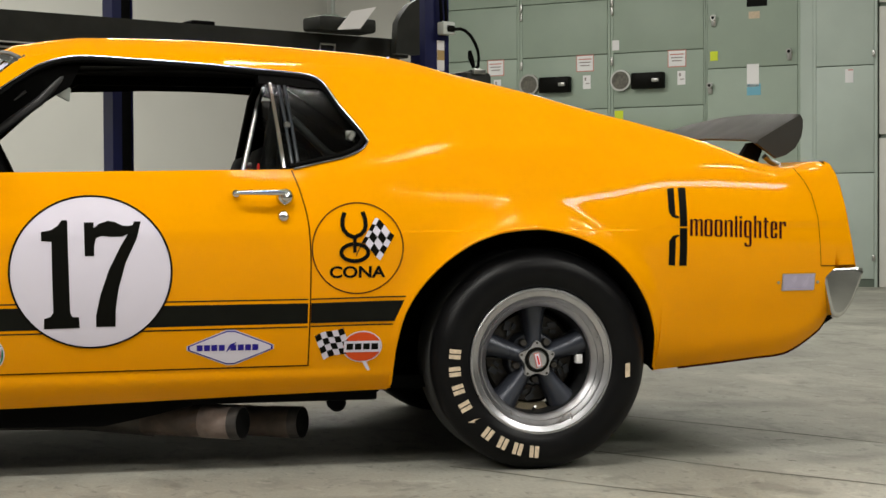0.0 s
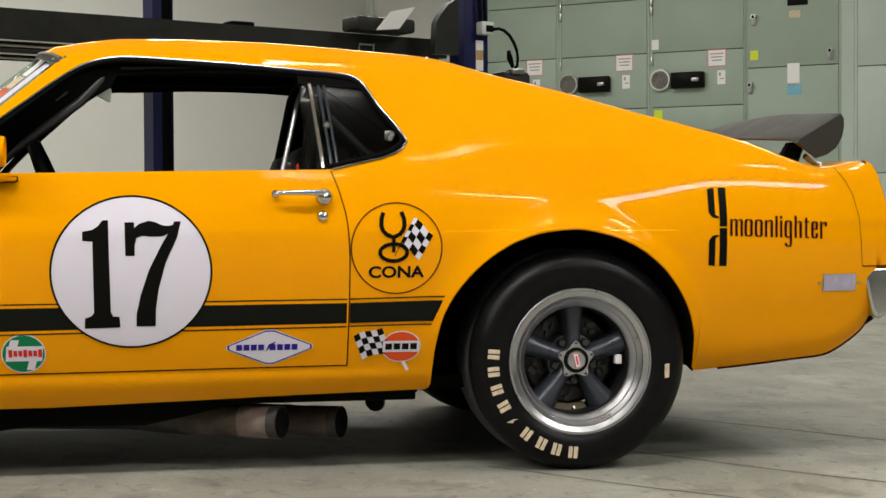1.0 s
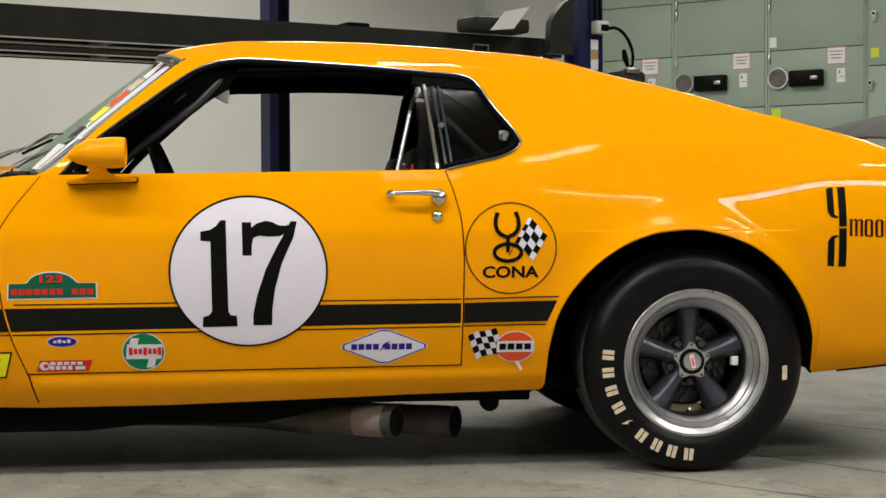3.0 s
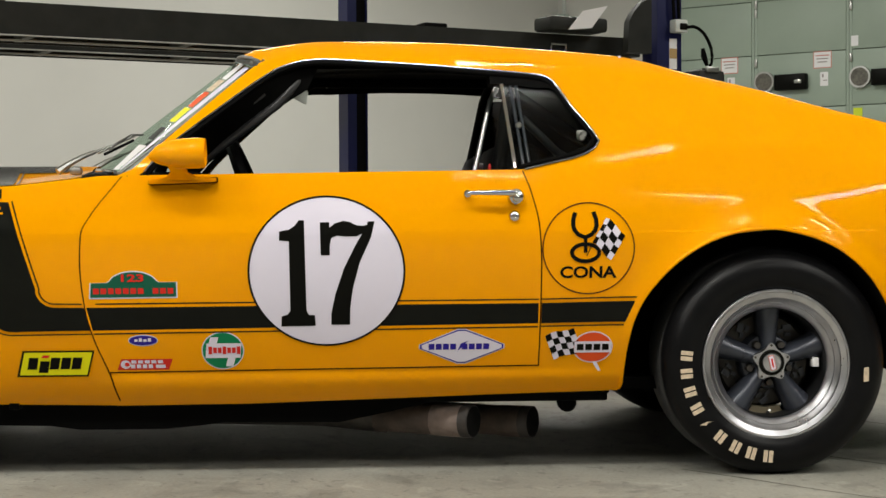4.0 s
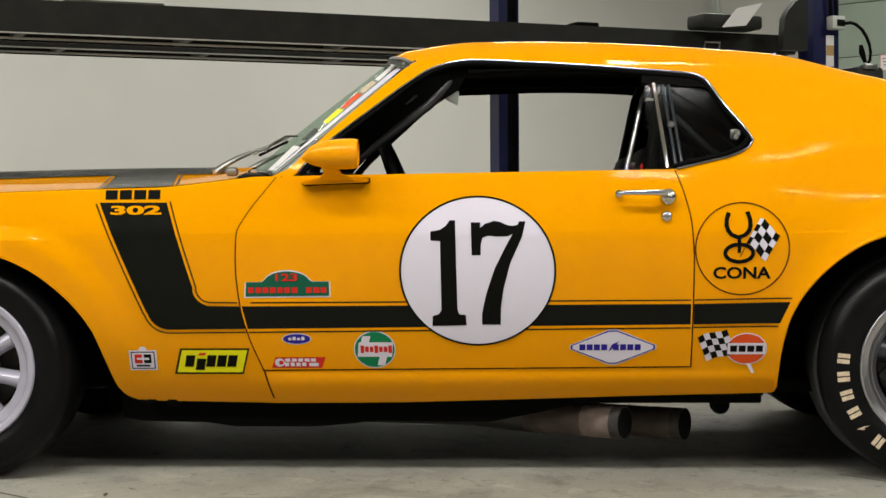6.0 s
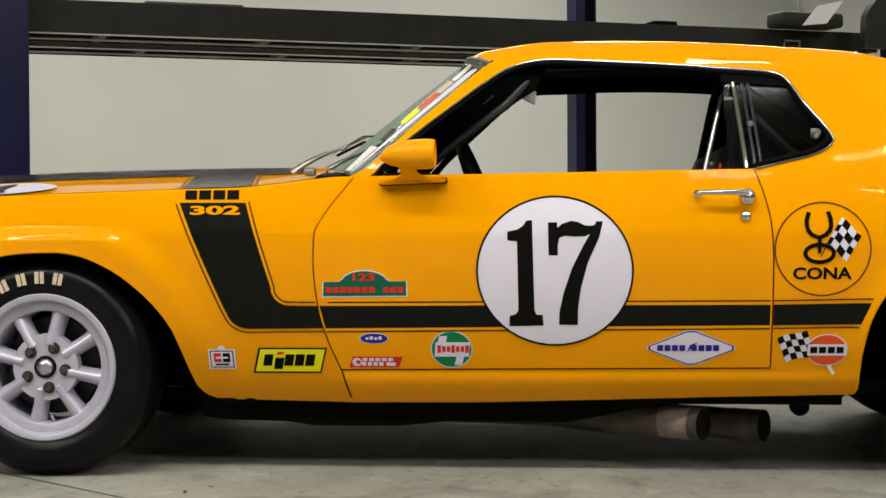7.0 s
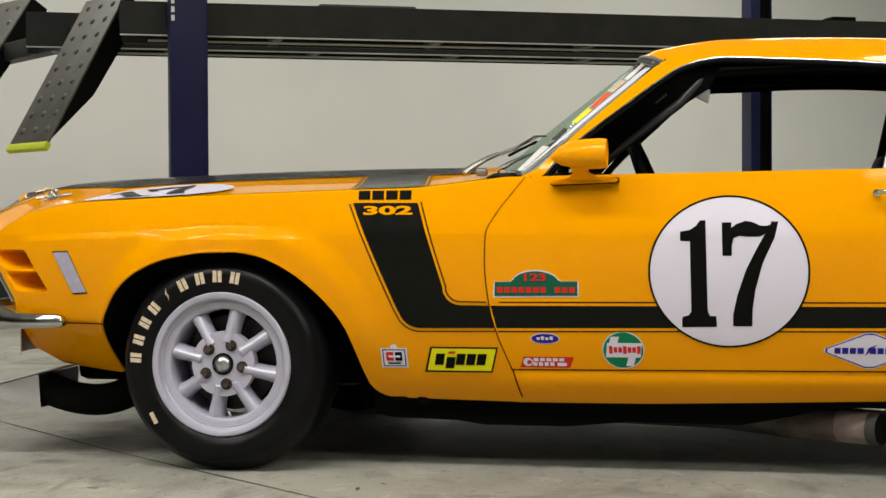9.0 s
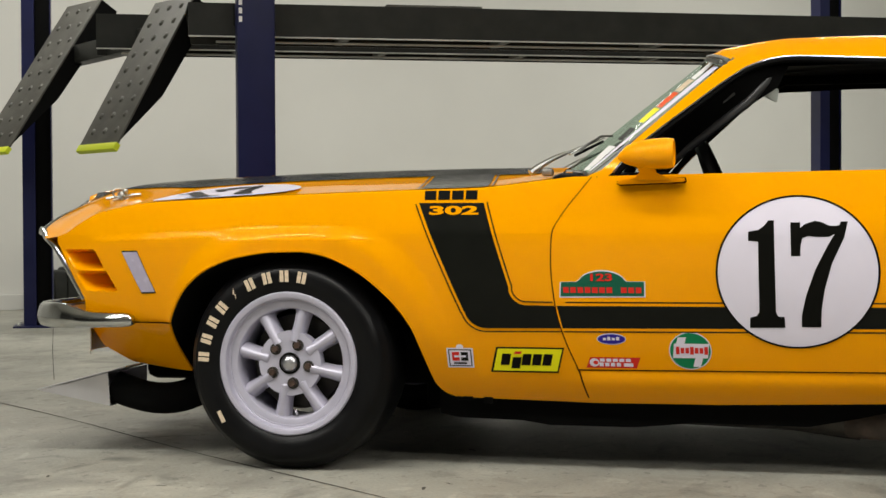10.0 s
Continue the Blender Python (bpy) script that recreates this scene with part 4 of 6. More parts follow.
# club roundel behind the door
decal("club_badge", ring_loops(-0.544, 0.652, 0.131, 0.130, 0.0035, 80), MAROON, 1, car, "dark maroon ring emblem with horseshoe, loop and chequered flag", -0.001)
strip("horseshoe", [(-0.581, 0.753), (-0.587, 0.735), (-0.588, 0.716), (-0.584, 0.703), (-0.574, 0.691), (-0.555, 0.683), (-0.536, 0.691), (-0.526, 0.703), (-0.522, 0.716), (-0.523, 0.735), (-0.530, 0.755)], 0.012, BLACK, -0.003)
strip("loop", [(-0.553 + 0.0385 * math.cos(a), 0.640 + 0.024 * math.sin(a)) for a in np.linspace(0, 2 * math.pi, 40)], 0.011, BLACK, -0.003)
strip("loop_stem", [(-0.553, 0.685), (-0.553, 0.640)], 0.010, BLACK, -0.0034)
strip("flag_staff", [(-0.528, 0.675), (-0.550, 0.630)], 0.0022, BLACK, -0.0034)
sheet, black = flag(-0.534, 0.668, 0.052, -0.045, 0.040, 0.070, 4, 4, 0.008)
decal("flag_sheet", sheet, WHITE, 1.5, car, "white and black chequered flag", -0.001)
decal("flag_check", black, BLACK, 2.5, car, "", -0.001)


def words(name, text, x0, x1, z0, z1, mat, layer, parent, label="", base=-0.001, bold=0.0, knots=None):
    cu = bpy.data.curves.new(name, "FONT")
    cu.body, cu.offset, cu.resolution_u = text, bold, 4
    tmp = bpy.data.objects.new(name, cu)
    scene.collection.objects.link(tmp)
    bpy.context.view_layer.update()
    me = tmp.evaluated_get(bpy.context.evaluated_depsgraph_get()).to_mesh()
    bm = bmesh.new()
    bm.from_mesh(me)
    bpy.data.objects.remove(tmp)
    xs, ys = [v.co.x for v in bm.verts], [v.co.y for v in bm.verts]
    if knots:
        for v in bm.verts:
            v.co.y = float(np.interp((v.co.y - min(ys)) / (max(ys) - min(ys)), [k[0] for k in knots], [k[1] for k in knots]))
        ys = [v.co.y for v in bm.verts]
    for v in bm.verts:
        v.co = ((v.co.x - min(xs)) / (max(xs) - min(xs)) * (x1 - x0) + x0, 0, (v.co.y - min(ys)) / (max(ys) - min(ys)) * (z1 - z0) + z0)
    return lay(name, bm, mat, layer, parent, label, base)


words("lettering", "302", -2.313, -2.168, 0.755, 0.781, ORANGE, 2.6, car, "orange numerals in the black stripe", bold=0.04)
words("lettering", "CONA", -0.624, -0.464, 0.568, 0.602, BLACK, 1, car, "black capital lettering", bold=0.03)

# name on the rear quarter


def stem(x0, x1, z0, z1):
    return [(x0, z0), (x1, z0), (x1, z1), (x0, z1)]


def cap(x0, x1, z, up=1):
    """The thin curved head (or foot) that joins two stems of a narrow letter."""
    w = 14
    return [(x0, z - 13 * up), (x0 + 2, z - 6 * up), (x0 + 8, z), (x1 - 8, z), (x1 - 2, z - 6 * up), (x1, z - 13 * up), (x1 - w, z - 13 * up), (x1 - w - 2, z - 7 * up), (x0 + w + 2, z - 7 * up), (x0 + w, z - 13 * up)]


def arch(x0, x1):
    return [(x0, 76), (x0 + 4, 86), (x0 + 10, 90), (x1 - 8, 90), (x1 - 2, 85), (x1, 77), (x1 - 13, 77), (x1 - 15, 82), (x0 + 7, 81)]


def narrow_letters(x, z, k):
    """A name in tall narrow lower-case letters of thick stems and thin joints."""
    o = lambda a, b: [stem(a, a + 14, 13, 77), stem(b - 14, b, 13, 77), cap(a, b, 90), cap(a, b, 0, -1)]
    glyphs = [
        [stem(0, 13, 0, 88), stem(27, 40, 0, 77), stem(54, 67, 0, 77), arch(13, 40), arch(40, 67)],
        o(75, 119), o(129, 172),
        [stem(183, 196, 0, 88), stem(213, 227, 0, 77), arch(196, 227)],
        [stem(239, 252, 0, 112)],
        [stem(264, 277, 0, 90), stem(264, 277, 99, 112)],
        o(288, 330) + [stem(317, 330, -34, 13), cap(290, 330, -48, -1), stem(290, 302, -35, -27)],
        [stem(343, 356, 0, 116), stem(370, 384, 0, 77), arch(356, 384)],
        [stem(401, 414, 11, 108), stem(395, 423, 83, 90), [(401, 12), (404, 4), (410, 0), (423, 0), (423, 7), (416, 8), (414, 12)]],
        [stem(435, 449, 13, 77), stem(459, 473, 46, 77), stem(449, 459, 46, 52), cap(435, 473, 90), cap(435, 473, 0, -1), stem(459, 473, 13, 28)],
        [stem(485, 498, 0, 90), [(498, 74), (501, 84), (508, 90), (518, 90), (523, 84), (523, 66), (511, 66), (511, 80), (506, 80)]],
    ]
    return [[[(x + k * a, z + 0.96 * k * b - 0.036 * k * a) for a, b in loop] for loop in g] for g in glyphs]


for glyph in narrow_letters(0.443, 0.680, 0.000587):
    decal("lettering", glyph, MAROON, 1, car, "tall narrow dark maroon lettering", -0.001)
decal("emblem_bar", [rect(0.411, 0.592, 0.434, 0.703), rect(0.411, 0.708, 0.434, 0.822)], BLACK, 1, car, "black bars of a monogram", -0.001)
decal("emblem_bar", [[(0.378, 0.595), (0.398, 0.592), (0.398, 0.674), (0.411, 0.680), (0.405, 0.684), (0.388, 0.680), (0.378, 0.665)],
                     [(0.378, 0.818), (0.398, 0.822), (0.398, 0.742), (0.411, 0.736), (0.405, 0.731), (0.388, 0.735), (0.378, 0.750)]], BLACK, 1, car, "", -0.001)

# sponsor stickers along the sill: plain shapes in their colours
def sticker(name, label, parts, parent=None, base=-0.001):
    first = decal(name, parts[0][1], parts[0][0], 1, parent or car, label, base)
    for k, (mat, loops) in enumerate(parts[1:]):
        decal("sticker_mark", loops, mat, 2 + k, first, "", base)


def hexagon(cx, cz, rx, rz, s):
    return [(cx - rx, cz - 0.006 * s), (cx - rx, cz + 0.006 * s), (cx - 0.10 * rx, cz + rz), (cx + 0.10 * rx, cz + rz), (cx + rx, cz + 0.006 * s), (cx + rx, cz - 0.006 * s), (cx + 0.10 * rx, cz - rz), (cx - 0.10 * rx, cz - rz)]


sticker("tyre_sticker", "white lozenge sticker with blue edge and bars", [
    (WHITE, [hexagon(-0.899, 0.3745, 0.122, 0.051, 1)]), (BLUE, [hexagon(-0.899, 0.3745, 0.1185, 0.0485, 1)]), (WHITE, [hexagon(-0.899, 0.3745, 0.1135, 0.045, 0.8)]),
    (BLUE, sum([letter_block(-0.985 + 0.0205 * k + (0.012 if k > 3 else 0), 0.3745, 0.0165, 0.017, k % 3) for k in range(8)], []) + [[(-0.912, 0.360), (-0.898, 0.374), (-0.880, 0.392), (-0.902, 0.383)]])], door, -0.003)
sheet, black = flag(-0.662, 0.402, 0.080, 0.026, 0.028, -0.070, 5, 4, 0.004)
decal("flag_sticker", sheet, WHITE, 1, car, "small chequered flag sticker", -0.001)
decal("flag_check", black, BLACK, 2, car, "", -0.001)
sticker("fuel_sticker", "orange and white oval fuel sticker", [
    (WHITE, [ellipse(-0.524, 0.369, 0.057, 0.046, 48)]), (ORANGE_RED, [ellipse(-0.524, 0.369, 0.054, 0.043, 48)]), (WHITE, [rect(-0.577, 0.353, -0.471, 0.386)]),
    (BLACK, sum([letter_block(-0.560 + 0.024 * k, 0.3695, 0.019, 0.018, k % 3) for k in range(4)], [])), (WHITE, [[(-0.524, 0.327), (-0.512, 0.327), (-0.498, 0.300), (-0.506, 0.298)]])])
sticker("oil_sticker", "round green, white and red oil sticker", [
    (WHITE, [ellipse(-1.573, 0.369, 0.0595, 0.0545, 56)]), (GREEN, [ellipse(-1.573, 0.369, 0.0565, 0.0515, 56)]),
    (WHITE, [rect(-1.622, 0.348, -1.524, 0.390, 0.004), rect(-1.617, 0.37, -1.594, 0.408, 0.01), rect(-1.566, 0.323, -1.545, 0.36, 0.01)]),
    (RED, sum([letter_block(-1.608 + 0.0132 * k, 0.370, 0.010, 0.022 if k in (0, 3, 6) else 0.016, (k + 1) % 3) for k in range(7)], []))], door, -0.003)
sticker("oval_sticker", "small blue and white oval badge sticker", [
    (WHITE, [ellipse(-1.794, 0.4005, 0.0415, 0.0165, 40)]), (BLUE, [ellipse(-1.794, 0.4005, 0.039, 0.014, 40)]), (WHITE, [rect(-1.818 + 0.0125 * k, 0.397, -1.809 + 0.0125 * k, 0.404 + 0.003 * (k % 2)) for k in range(4)])], door, -0.003)
sticker("cam_sticker", "red sticker with white bars", [
    (RED, [rect(-1.870, 0.315, -1.726, 0.347, 0.012)]), (WHITE, [ellipse(-1.846, 0.331, 0.014, 0.0125, 20)] + [rect(-1.830 + 0.0185 * k, 0.334, -1.816 + 0.0185 * k, 0.343) for k in range(5)] + [rect(-1.832 + 0.0165 * k, 0.320, -1.820 + 0.0165 * k, 0.331) for k in range(4)] + [rect(-1.762, 0.320, -1.735, 0.330)]),
    (RED, [ellipse(-1.842, 0.331, 0.007, 0.006, 14)])], door, -0.003)
sticker("ignition_sticker", "yellow parallelogram sticker with black bars", [
    (BLACK, [rect(-2.152, 0.297, -1.953, 0.373, 0.022)]), (YELLOW, [rect(-2.144, 0.302, -1.956, 0.368, 0.019)]),
    (BLACK, sum([letter_block(-2.108 + 0.0305 * k, 0.336 if k != 1 else 0.326, 0.026, 0.034, (0, 1, 1, 1, 1)[k], 0.008) for k in range(5)], [])), (RED, [rect(-2.080, 0.3525, -2.060, 0.360, 0.006)])])
sticker("shifter_sticker", "white rounded square sticker with red and black blocks", [
    (WHITE, [rect(-2.277, 0.309, -2.200, 0.368), ellipse(-2.2385, 0.370, 0.011, 0.009, 16)]), (BLACK, [rect(-2.272, 0.313, -2.205, 0.364)]), (WHITE, [rect(-2.269, 0.316, -2.208, 0.361)]),
    (RED, [rect(-2.262, 0.330, -2.241, 0.356)]), (BLACK, [rect(-2.236, 0.330, -2.215, 0.356)]), (WHITE, [rect(-2.256, 0.340, -2.221, 0.346)]), (BLACK, [rect(-2.258, 0.320, -2.220, 0.325)])])
crest = [(-1.937, 0.519), (-1.693, 0.521), (-1.693, 0.566), (-1.743, 0.566)] + [(-1.815 + 0.068 * math.cos(a), 0.560 + 0.038 * math.sin(a)) for a in np.linspace(0.3, math.pi - 0.3, 14)] + [(-1.888, 0.565), (-1.934, 0.564)]
shrink = [(-1.815 + (x + 1.815) * 0.97, 0.5575 + (z - 0.5575) * 0.90) for x, z in crest]
sticker("event_sticker", "green arched event plate with red bars", [
    (WHITE, [crest]), (DEEP_GREEN, [shrink]), (RED, [rect(-1.925 + 0.0205 * k, 0.533, -1.909 + 0.0205 * k, 0.549) for k in range(11) if k != 7])], door, -0.003)

words("lettering", "123", -1.847, -1.785, 0.5665, 0.588, RED, 4.2, car, "red numerals on the event plate", base=-0.003, bold=0.03)

# lenses
for name, loop in (("side_marker", [(-3.286, 0.647), (-3.231, 0.648), (-3.176, 0.528), (-3.224, 0.525)]), ("side_marker", rect(0.747, 0.514, 0.853, 0.562))):
    m = decal(name, [loop], LAVENDER, 3.2, car, "pale lavender side marker lens", -0.001)
    xs, zs = [p[0] for p in loop], [p[1] for p in loop]
    c = (sum(xs) / 4, sum(zs) / 4)
    decal("marker_bezel", [[(c[0] + (x - c[0]) * 1.06, c[1] + (z - c[1]) * 1.07) for x, z in loop]], BLACK if xs[0] < 0 else STEEL, 1.6, m, "", -0.001)

for mx in (0.733, 0.867):
    part("marker_screw", lathe([(0.0, -0.004), (0.004, -0.003), (0.005, 0.002)], (mx, side(mx, 0.537), 0.537), 10), STEEL, car)

# door furniture
bm = tube([(-0.888, -0.012, 0.807), (-0.870, -0.024, 0.809), (-0.80, -0.028, 0.809), (-0.752, -0.022, 0.808)], lambda s: 0.0055 + 0.004 * s, 10)
handle = part("handle", bm, CHROME, door, "chrome pull handle")
part("handle_button", lathe([(0.0, -0.036), (0.006, -0.0355), (0.010, -0.033), (0.0115, -0.028), (0.012, 0.01)], (-0.748, 0.012, 0.795), 20), CHROME, handle)
part("handle_plate", lathe([(0.0, -0.020), (0.010, -0.0195), (0.017, -0.017), (0.022, -0.011), (0.0245, -0.003), (0.025, 0.012)], (-0.748, 0.006, 0.797), 28), CHROME, handle)
part("door_lock", lathe([(0.0, -0.012), (0.004, -0.013), (0.005, -0.016), (0.011, -0.0145), (0.015, -0.010), (0.0165, -0.002), (0.017, 0.012)], (-0.753, 0.006, 0.743), 24), CHROME, door, "chrome key lock")
part("handle_foot", lathe([(0.0, -0.014), (0.010, -0.012), (0.012, 0.01)], (-0.884, 0.012, 0.807), 16), CHROME, handle)

# door mirror: a bullet shell on a foot
TOP = spline([(-1.761, 0.911), (-1.758, 0.919), (-1.752, 0.926), (-1.734, 0.943), (-1.713, 0.951), (-1.692, 0.957), (-1.66, 0.9605), (-1.626, 0.962), (-1.608, 0.960)])
UNDER = spline([(-1.761, 0.911), (-1.758, 0.904), (-1.752, 0.900), (-1.734, 0.890), (-1.713, 0.8845), (-1.692, 0.880), (-1.66, 0.877), (-1.626, 0.8775), (-1.608, 0.880)])
bm = bmesh.new()
cols = []
for a in np.linspace(0, 2 * math.pi, 37):
    c = []
    for x in [*(-1.761 + 0.03 * q * q for q in np.linspace(0, 1, 8)), *np.linspace(-1.725, -1.608, 10), -1.6055, -1.612, -1.645]:
        xe = min(x, -1.608)
        m0, h = (TOP(xe) + UNDER(xe)) / 2, (TOP(xe) - UNDER(xe)) / 2
        h *= 0.965 if x > -1.608 else 1
        if len(c) > 18:
            h = (TOP(-1.608) - UNDER(-1.608)) / 2 * (0.92 if len(c) == 19 else 0.0)
        c.append((x, -0.062 + 1.1 * h * math.cos(a), m0 + h * math.sin(a)))
    cols.append(c)
mirror = part("door_mirror", clean(grid(bm, cols)), ORANGE, car, "orange bullet door mirror", 50)
bm = bmesh.new()
grid(bm, [[(-1.686 + (0.029 + 0.038 * max(0, s - 0.55) ** 1.5 / 0.3) * math.cos(a) * k + 0.012 * s, -0.058 + 0.068 * s ** 1.4 + 0.022 * math.sin(a) * k, 0.888 - 0.040 * s) for s, k in ((0, 0.9), (0.25, 0.82), (0.5, 0.84), (0.8, 1.0), (1.0, 1.25))] for a in np.linspace(0, 2 * math.pi, 25)])
part("mirror_stalk", bm, ORANGE, mirror, "", 60)
bm = prism(bmesh.new(), [(-1.769, 0.8395), (-1.762, 0.8360), (-1.586, 0.8420), (-1.581, 0.8460), (-1.582, 0.8535), (-1.622, 0.8540), (-1.692, 0.8530), (-1.757, 0.8490), (-1.769, 0.8440)], -0.010, 0.04)
bmesh.ops.recalc_face_normals(bm, faces=bm.faces[:])
bmesh.ops.bevel(bm, geom=[e for e in bm.edges if max(v.co.y for v in e.verts) < 0], offset=0.003, segments=2, affect="EDGES")
part("mirror_foot", bm, ORANGE, mirror)
part("mirror_gasket", prism(bmesh.new(), [(-1.771, 0.8380), (-1.762, 0.8335), (-1.586, 0.8395), (-1.579, 0.8435), (-1.581, 0.8555), (-1.769, 0.8455)], -0.002, 0.035), GAP, mirror, "dark gasket under the mirror foot", None)

# boot spoiler on two stands
bm = bmesh.new()
fin = [(0.713, 0.960), (0.722, 0.972), (0.767, 0.998), (0.828, 1.033), (0.858, 1.050), (0.867, 1.035), (0.867, 1.010), (0.861, 0.979), (0.841, 0.945), (0.811, 0.924), (0.779, 0.914)]
wing_prof = [(0.705, 0.970), (0.722, 0.979), (0.79, 1.014), (0.845, 1.046), (0.868, 1.052), (0.872, 1.034), (0.862, 1.022), (0.84, 1.008), (0.79, 0.985), (0.765, 0.976), (0.72, 0.964)]
ys = (0.150, 0.154, 0.175, 0.21, 0.6, YC, 1.16, 1.55, 1.585, 1.606, 1.61)
cols = [[((x - 0.79) * (0.985 if k in (0, 10) else 1) + 0.79 + 0.02 * math.sin(math.pi * (y - 0.15) / 1.46), y, (z - 0.98) * (0.985 if k in (0, 10) else 1) + 0.98 + 0.033 * math.sin(math.pi * (y - 0.15) / 1.46))
         for x, z in ((fin + fin[:1]) if k < 3 or k > 7 else (wing_prof + wing_prof[:1]))] for k, y in enumerate(ys)]
grid(bm, cols, True)
for c in (cols[0], cols[-1]):
    bm.faces.new([bm.verts.new(p) for p in c[:-1]])
bmesh.ops.recalc_face_normals(bm, faces=clean(bm, 1e-4).faces[:])
wing = part("boot_spoiler", bm, SPOILER, car, "charcoal adjustable boot spoiler", 30)
for y in (0.30, 1.46):
    bm = prism(bmesh.new(), [(0.690, 0.880), (0.765, 0.880), (0.800, 0.972), (0.745, 0.968)], y - 0.015, y + 0.015)
    bmesh.ops.recalc_face_normals(bm, faces=bm.faces[:])
    part("stand", bm, WELL, wing, "", None)
    part("stand_bolt", tube([(0.785, y - 0.04, 0.925), (0.812, y - 0.03, 0.907), (0.84, y - 0.03, 0.897)], 0.009, 10), STEEL, wing, "bright spoiler clevis")
part("antenna_knob", lathe([(0, -0.005), (0.004, -0.004), (0.004, 0.005)], (-0.40, 0.33, 1.222), 12), WHITE, car)

# bonnet markings, following its crown
def on_hood(name, loops, mat, lift, label=""):
    bm = bmesh.new()
    for L in loops:
        bm.faces.new([bm.verts.new((x, y, 0)) for x, y in L])
    bm.normal_update()
    bmesh.ops.triangulate(bm, faces=bm.faces[:])
    for axis, step in ((0, 0.06), (1, 0.05)):
        vals = [v.co[axis] for v in bm.verts]
        for c in np.arange(math.ceil(min(vals) / step) * step, max(vals), step):
            no = [0, 0, 0]
            no[axis] = 1
            bmesh.ops.bisect_plane(bm, geom=bm.verts[:] + bm.edges[:] + bm.faces[:], plane_co=[n * c for n in no], plane_no=no)
    for v in bm.verts:
        y = v.co.y if v.co.y <= YC else 2 * YC - v.co.y
        v.co.z = hood_z(v.co.x, y) + lift
    bm.normal_update()
    for f in bm.faces:
        if f.normal.z < 0:
            f.normal_flip()
    bmesh.ops.remove_doubles(bm, verts=bm.verts[:], dist=1e-5)
    return parts(name, bm, mat, hood, label, 60)


on_hood("hood_blackout", [[(-3.735, 0.62), (-3.77, 0.88), (-3.735, 1.14), (-2.1, 1.14), (-2.1, 0.62)]], HOOD_BLACK, 0.003, "black centre panel")
on_hood("hood_stripe", [[(-2.349, 0.042), (-2.45, 0.64), (-2.25, 0.64), (-2.149, 0.042)]], HOOD_BLACK, 0.003, "black cross stripe")
on_hood("hood_stripe", [[(-2.363, 0.045), (-2.466, 0.64), (-2.461, 0.64), (-2.358, 0.045)], [(-2.140, 0.045), (-2.240, 0.64), (-2.235, 0.64), (-2.135, 0.045)]], BLACK_PAINT, 0.003)
on_hood("hood_roundel", [[(-3.038 + 0.230 * math.cos(a), 0.285 + 0.250 * math.sin(a)) for a in np.linspace(0, 2 * math.pi, 64, endpoint=False)]], WHITE, 0.005, "white number roundel on the bonnet")
on_hood("hood_seam", [[(-3.40, 0.178), (-3.40, 0.182), (-2.04, 0.152), (-2.04, 0.148)]], GAP, 0.0035, "dark seam between fender and bonnet")
flat = numerals(0, 0, 1.0, 1.0)
on_hood("numeral", [[(-3.045 + 0.92 * x - 0.49 * z, 0.282 + 0.52 * x + 0.96 * z) for x, z in L] for L in flat], BLACK, 0.0075, "black number seventeen")
for y in (0.38, 2 * YC - 0.38):
    pz = hood_z(-3.43, 0.38)
    bm = tube([(-3.43, y, pz), (-3.43, y, pz + 0.018)], 0.006, 10)
    tube([(-3.49, y - 0.02, hood_z(-3.49, 0.38) + 0.012), (-3.38, y + 0.01, hood_z(-3.38, 0.38) + 0.010)], 0.0045, 8, bm)
    tube([(-3.46, y - 0.03, hood_z(-3.46, 0.35) + 0.008), (-3.41, y + 0.02, pz + 0.016), (-3.39, y + 0.01, hood_z(-3.39, 0.39) + 0.005)], 0.0035, 8, bm)
    bmesh.ops.create_uvsphere(bm, u_segments=12, v_segments=8, radius=0.0085, matrix=Matrix.Translation((-3.425, y - 0.01, pz + 0.024)))
    pin = part("hood_pin", bm, STEEL, hood, "chrome bonnet pin and clip")
    part("clip_ring", tube([(-3.450 + 0.016 * math.cos(a), y - 0.012 + 0.006 * math.cos(a), pz + 0.020 + 0.015 * math.sin(a)) for a in np.linspace(0, 2 * math.pi, 20, endpoint=False)], 0.0026, 6, None, True), STEEL, pin)
    part("scuff_plate", tube([(-3.44, y, pz + 0.001), (-3.432, y, pz + 0.007)], 0.024, 18), STEEL, pin)

# wipers
for y, z in ((0.42, 0.0), (0.98, 0.012)):
    bm = tube([(-2.085, y, 0.888 + z), (-2.05, y + 0.03, 0.918 + z), (-1.98, y + 0.1, 0.955 + z), (-1.885, y + 0.18, 1.0 + z)], lambda q: 0.005 - 0.002 * q, 8)
    tube([(-1.97, y + 0.0, 0.94 + z), (-1.91, y + 0.3, 1.005 + z)], 0.003, 6, bm)
    wiper = part("wiper", bm, STEEL, car, "steel wiper arm and blade")
    part("arm_root", tube([(-2.092, y - 0.004, 0.884 + z), (-2.07, y + 0.01, 0.903 + z), (-2.03, y + 0.05, 0.930 + z), (-1.995, y + 0.085, 0.948 + z)], lambda q: 0.012 - 0.006 * q, 8), STEEL, wiper, "bright tapered wiper arm root")
    part("blade_yoke", tube([(-1.945, y + 0.06, 0.952 + z), (-1.93, y + 0.12, 0.978 + z), (-1.895, y + 0.17, 1.004 + z), (-1.868, y + 0.24, 1.008 + z)], 0.0036, 8), DULL_STEEL, wiper)
    part("blade_rubber", tube([(-1.955, y + 0.02, 0.938 + z), (-1.905, y + 0.28, 0.992 + z)], 0.0045, 6), WELL, wiper)
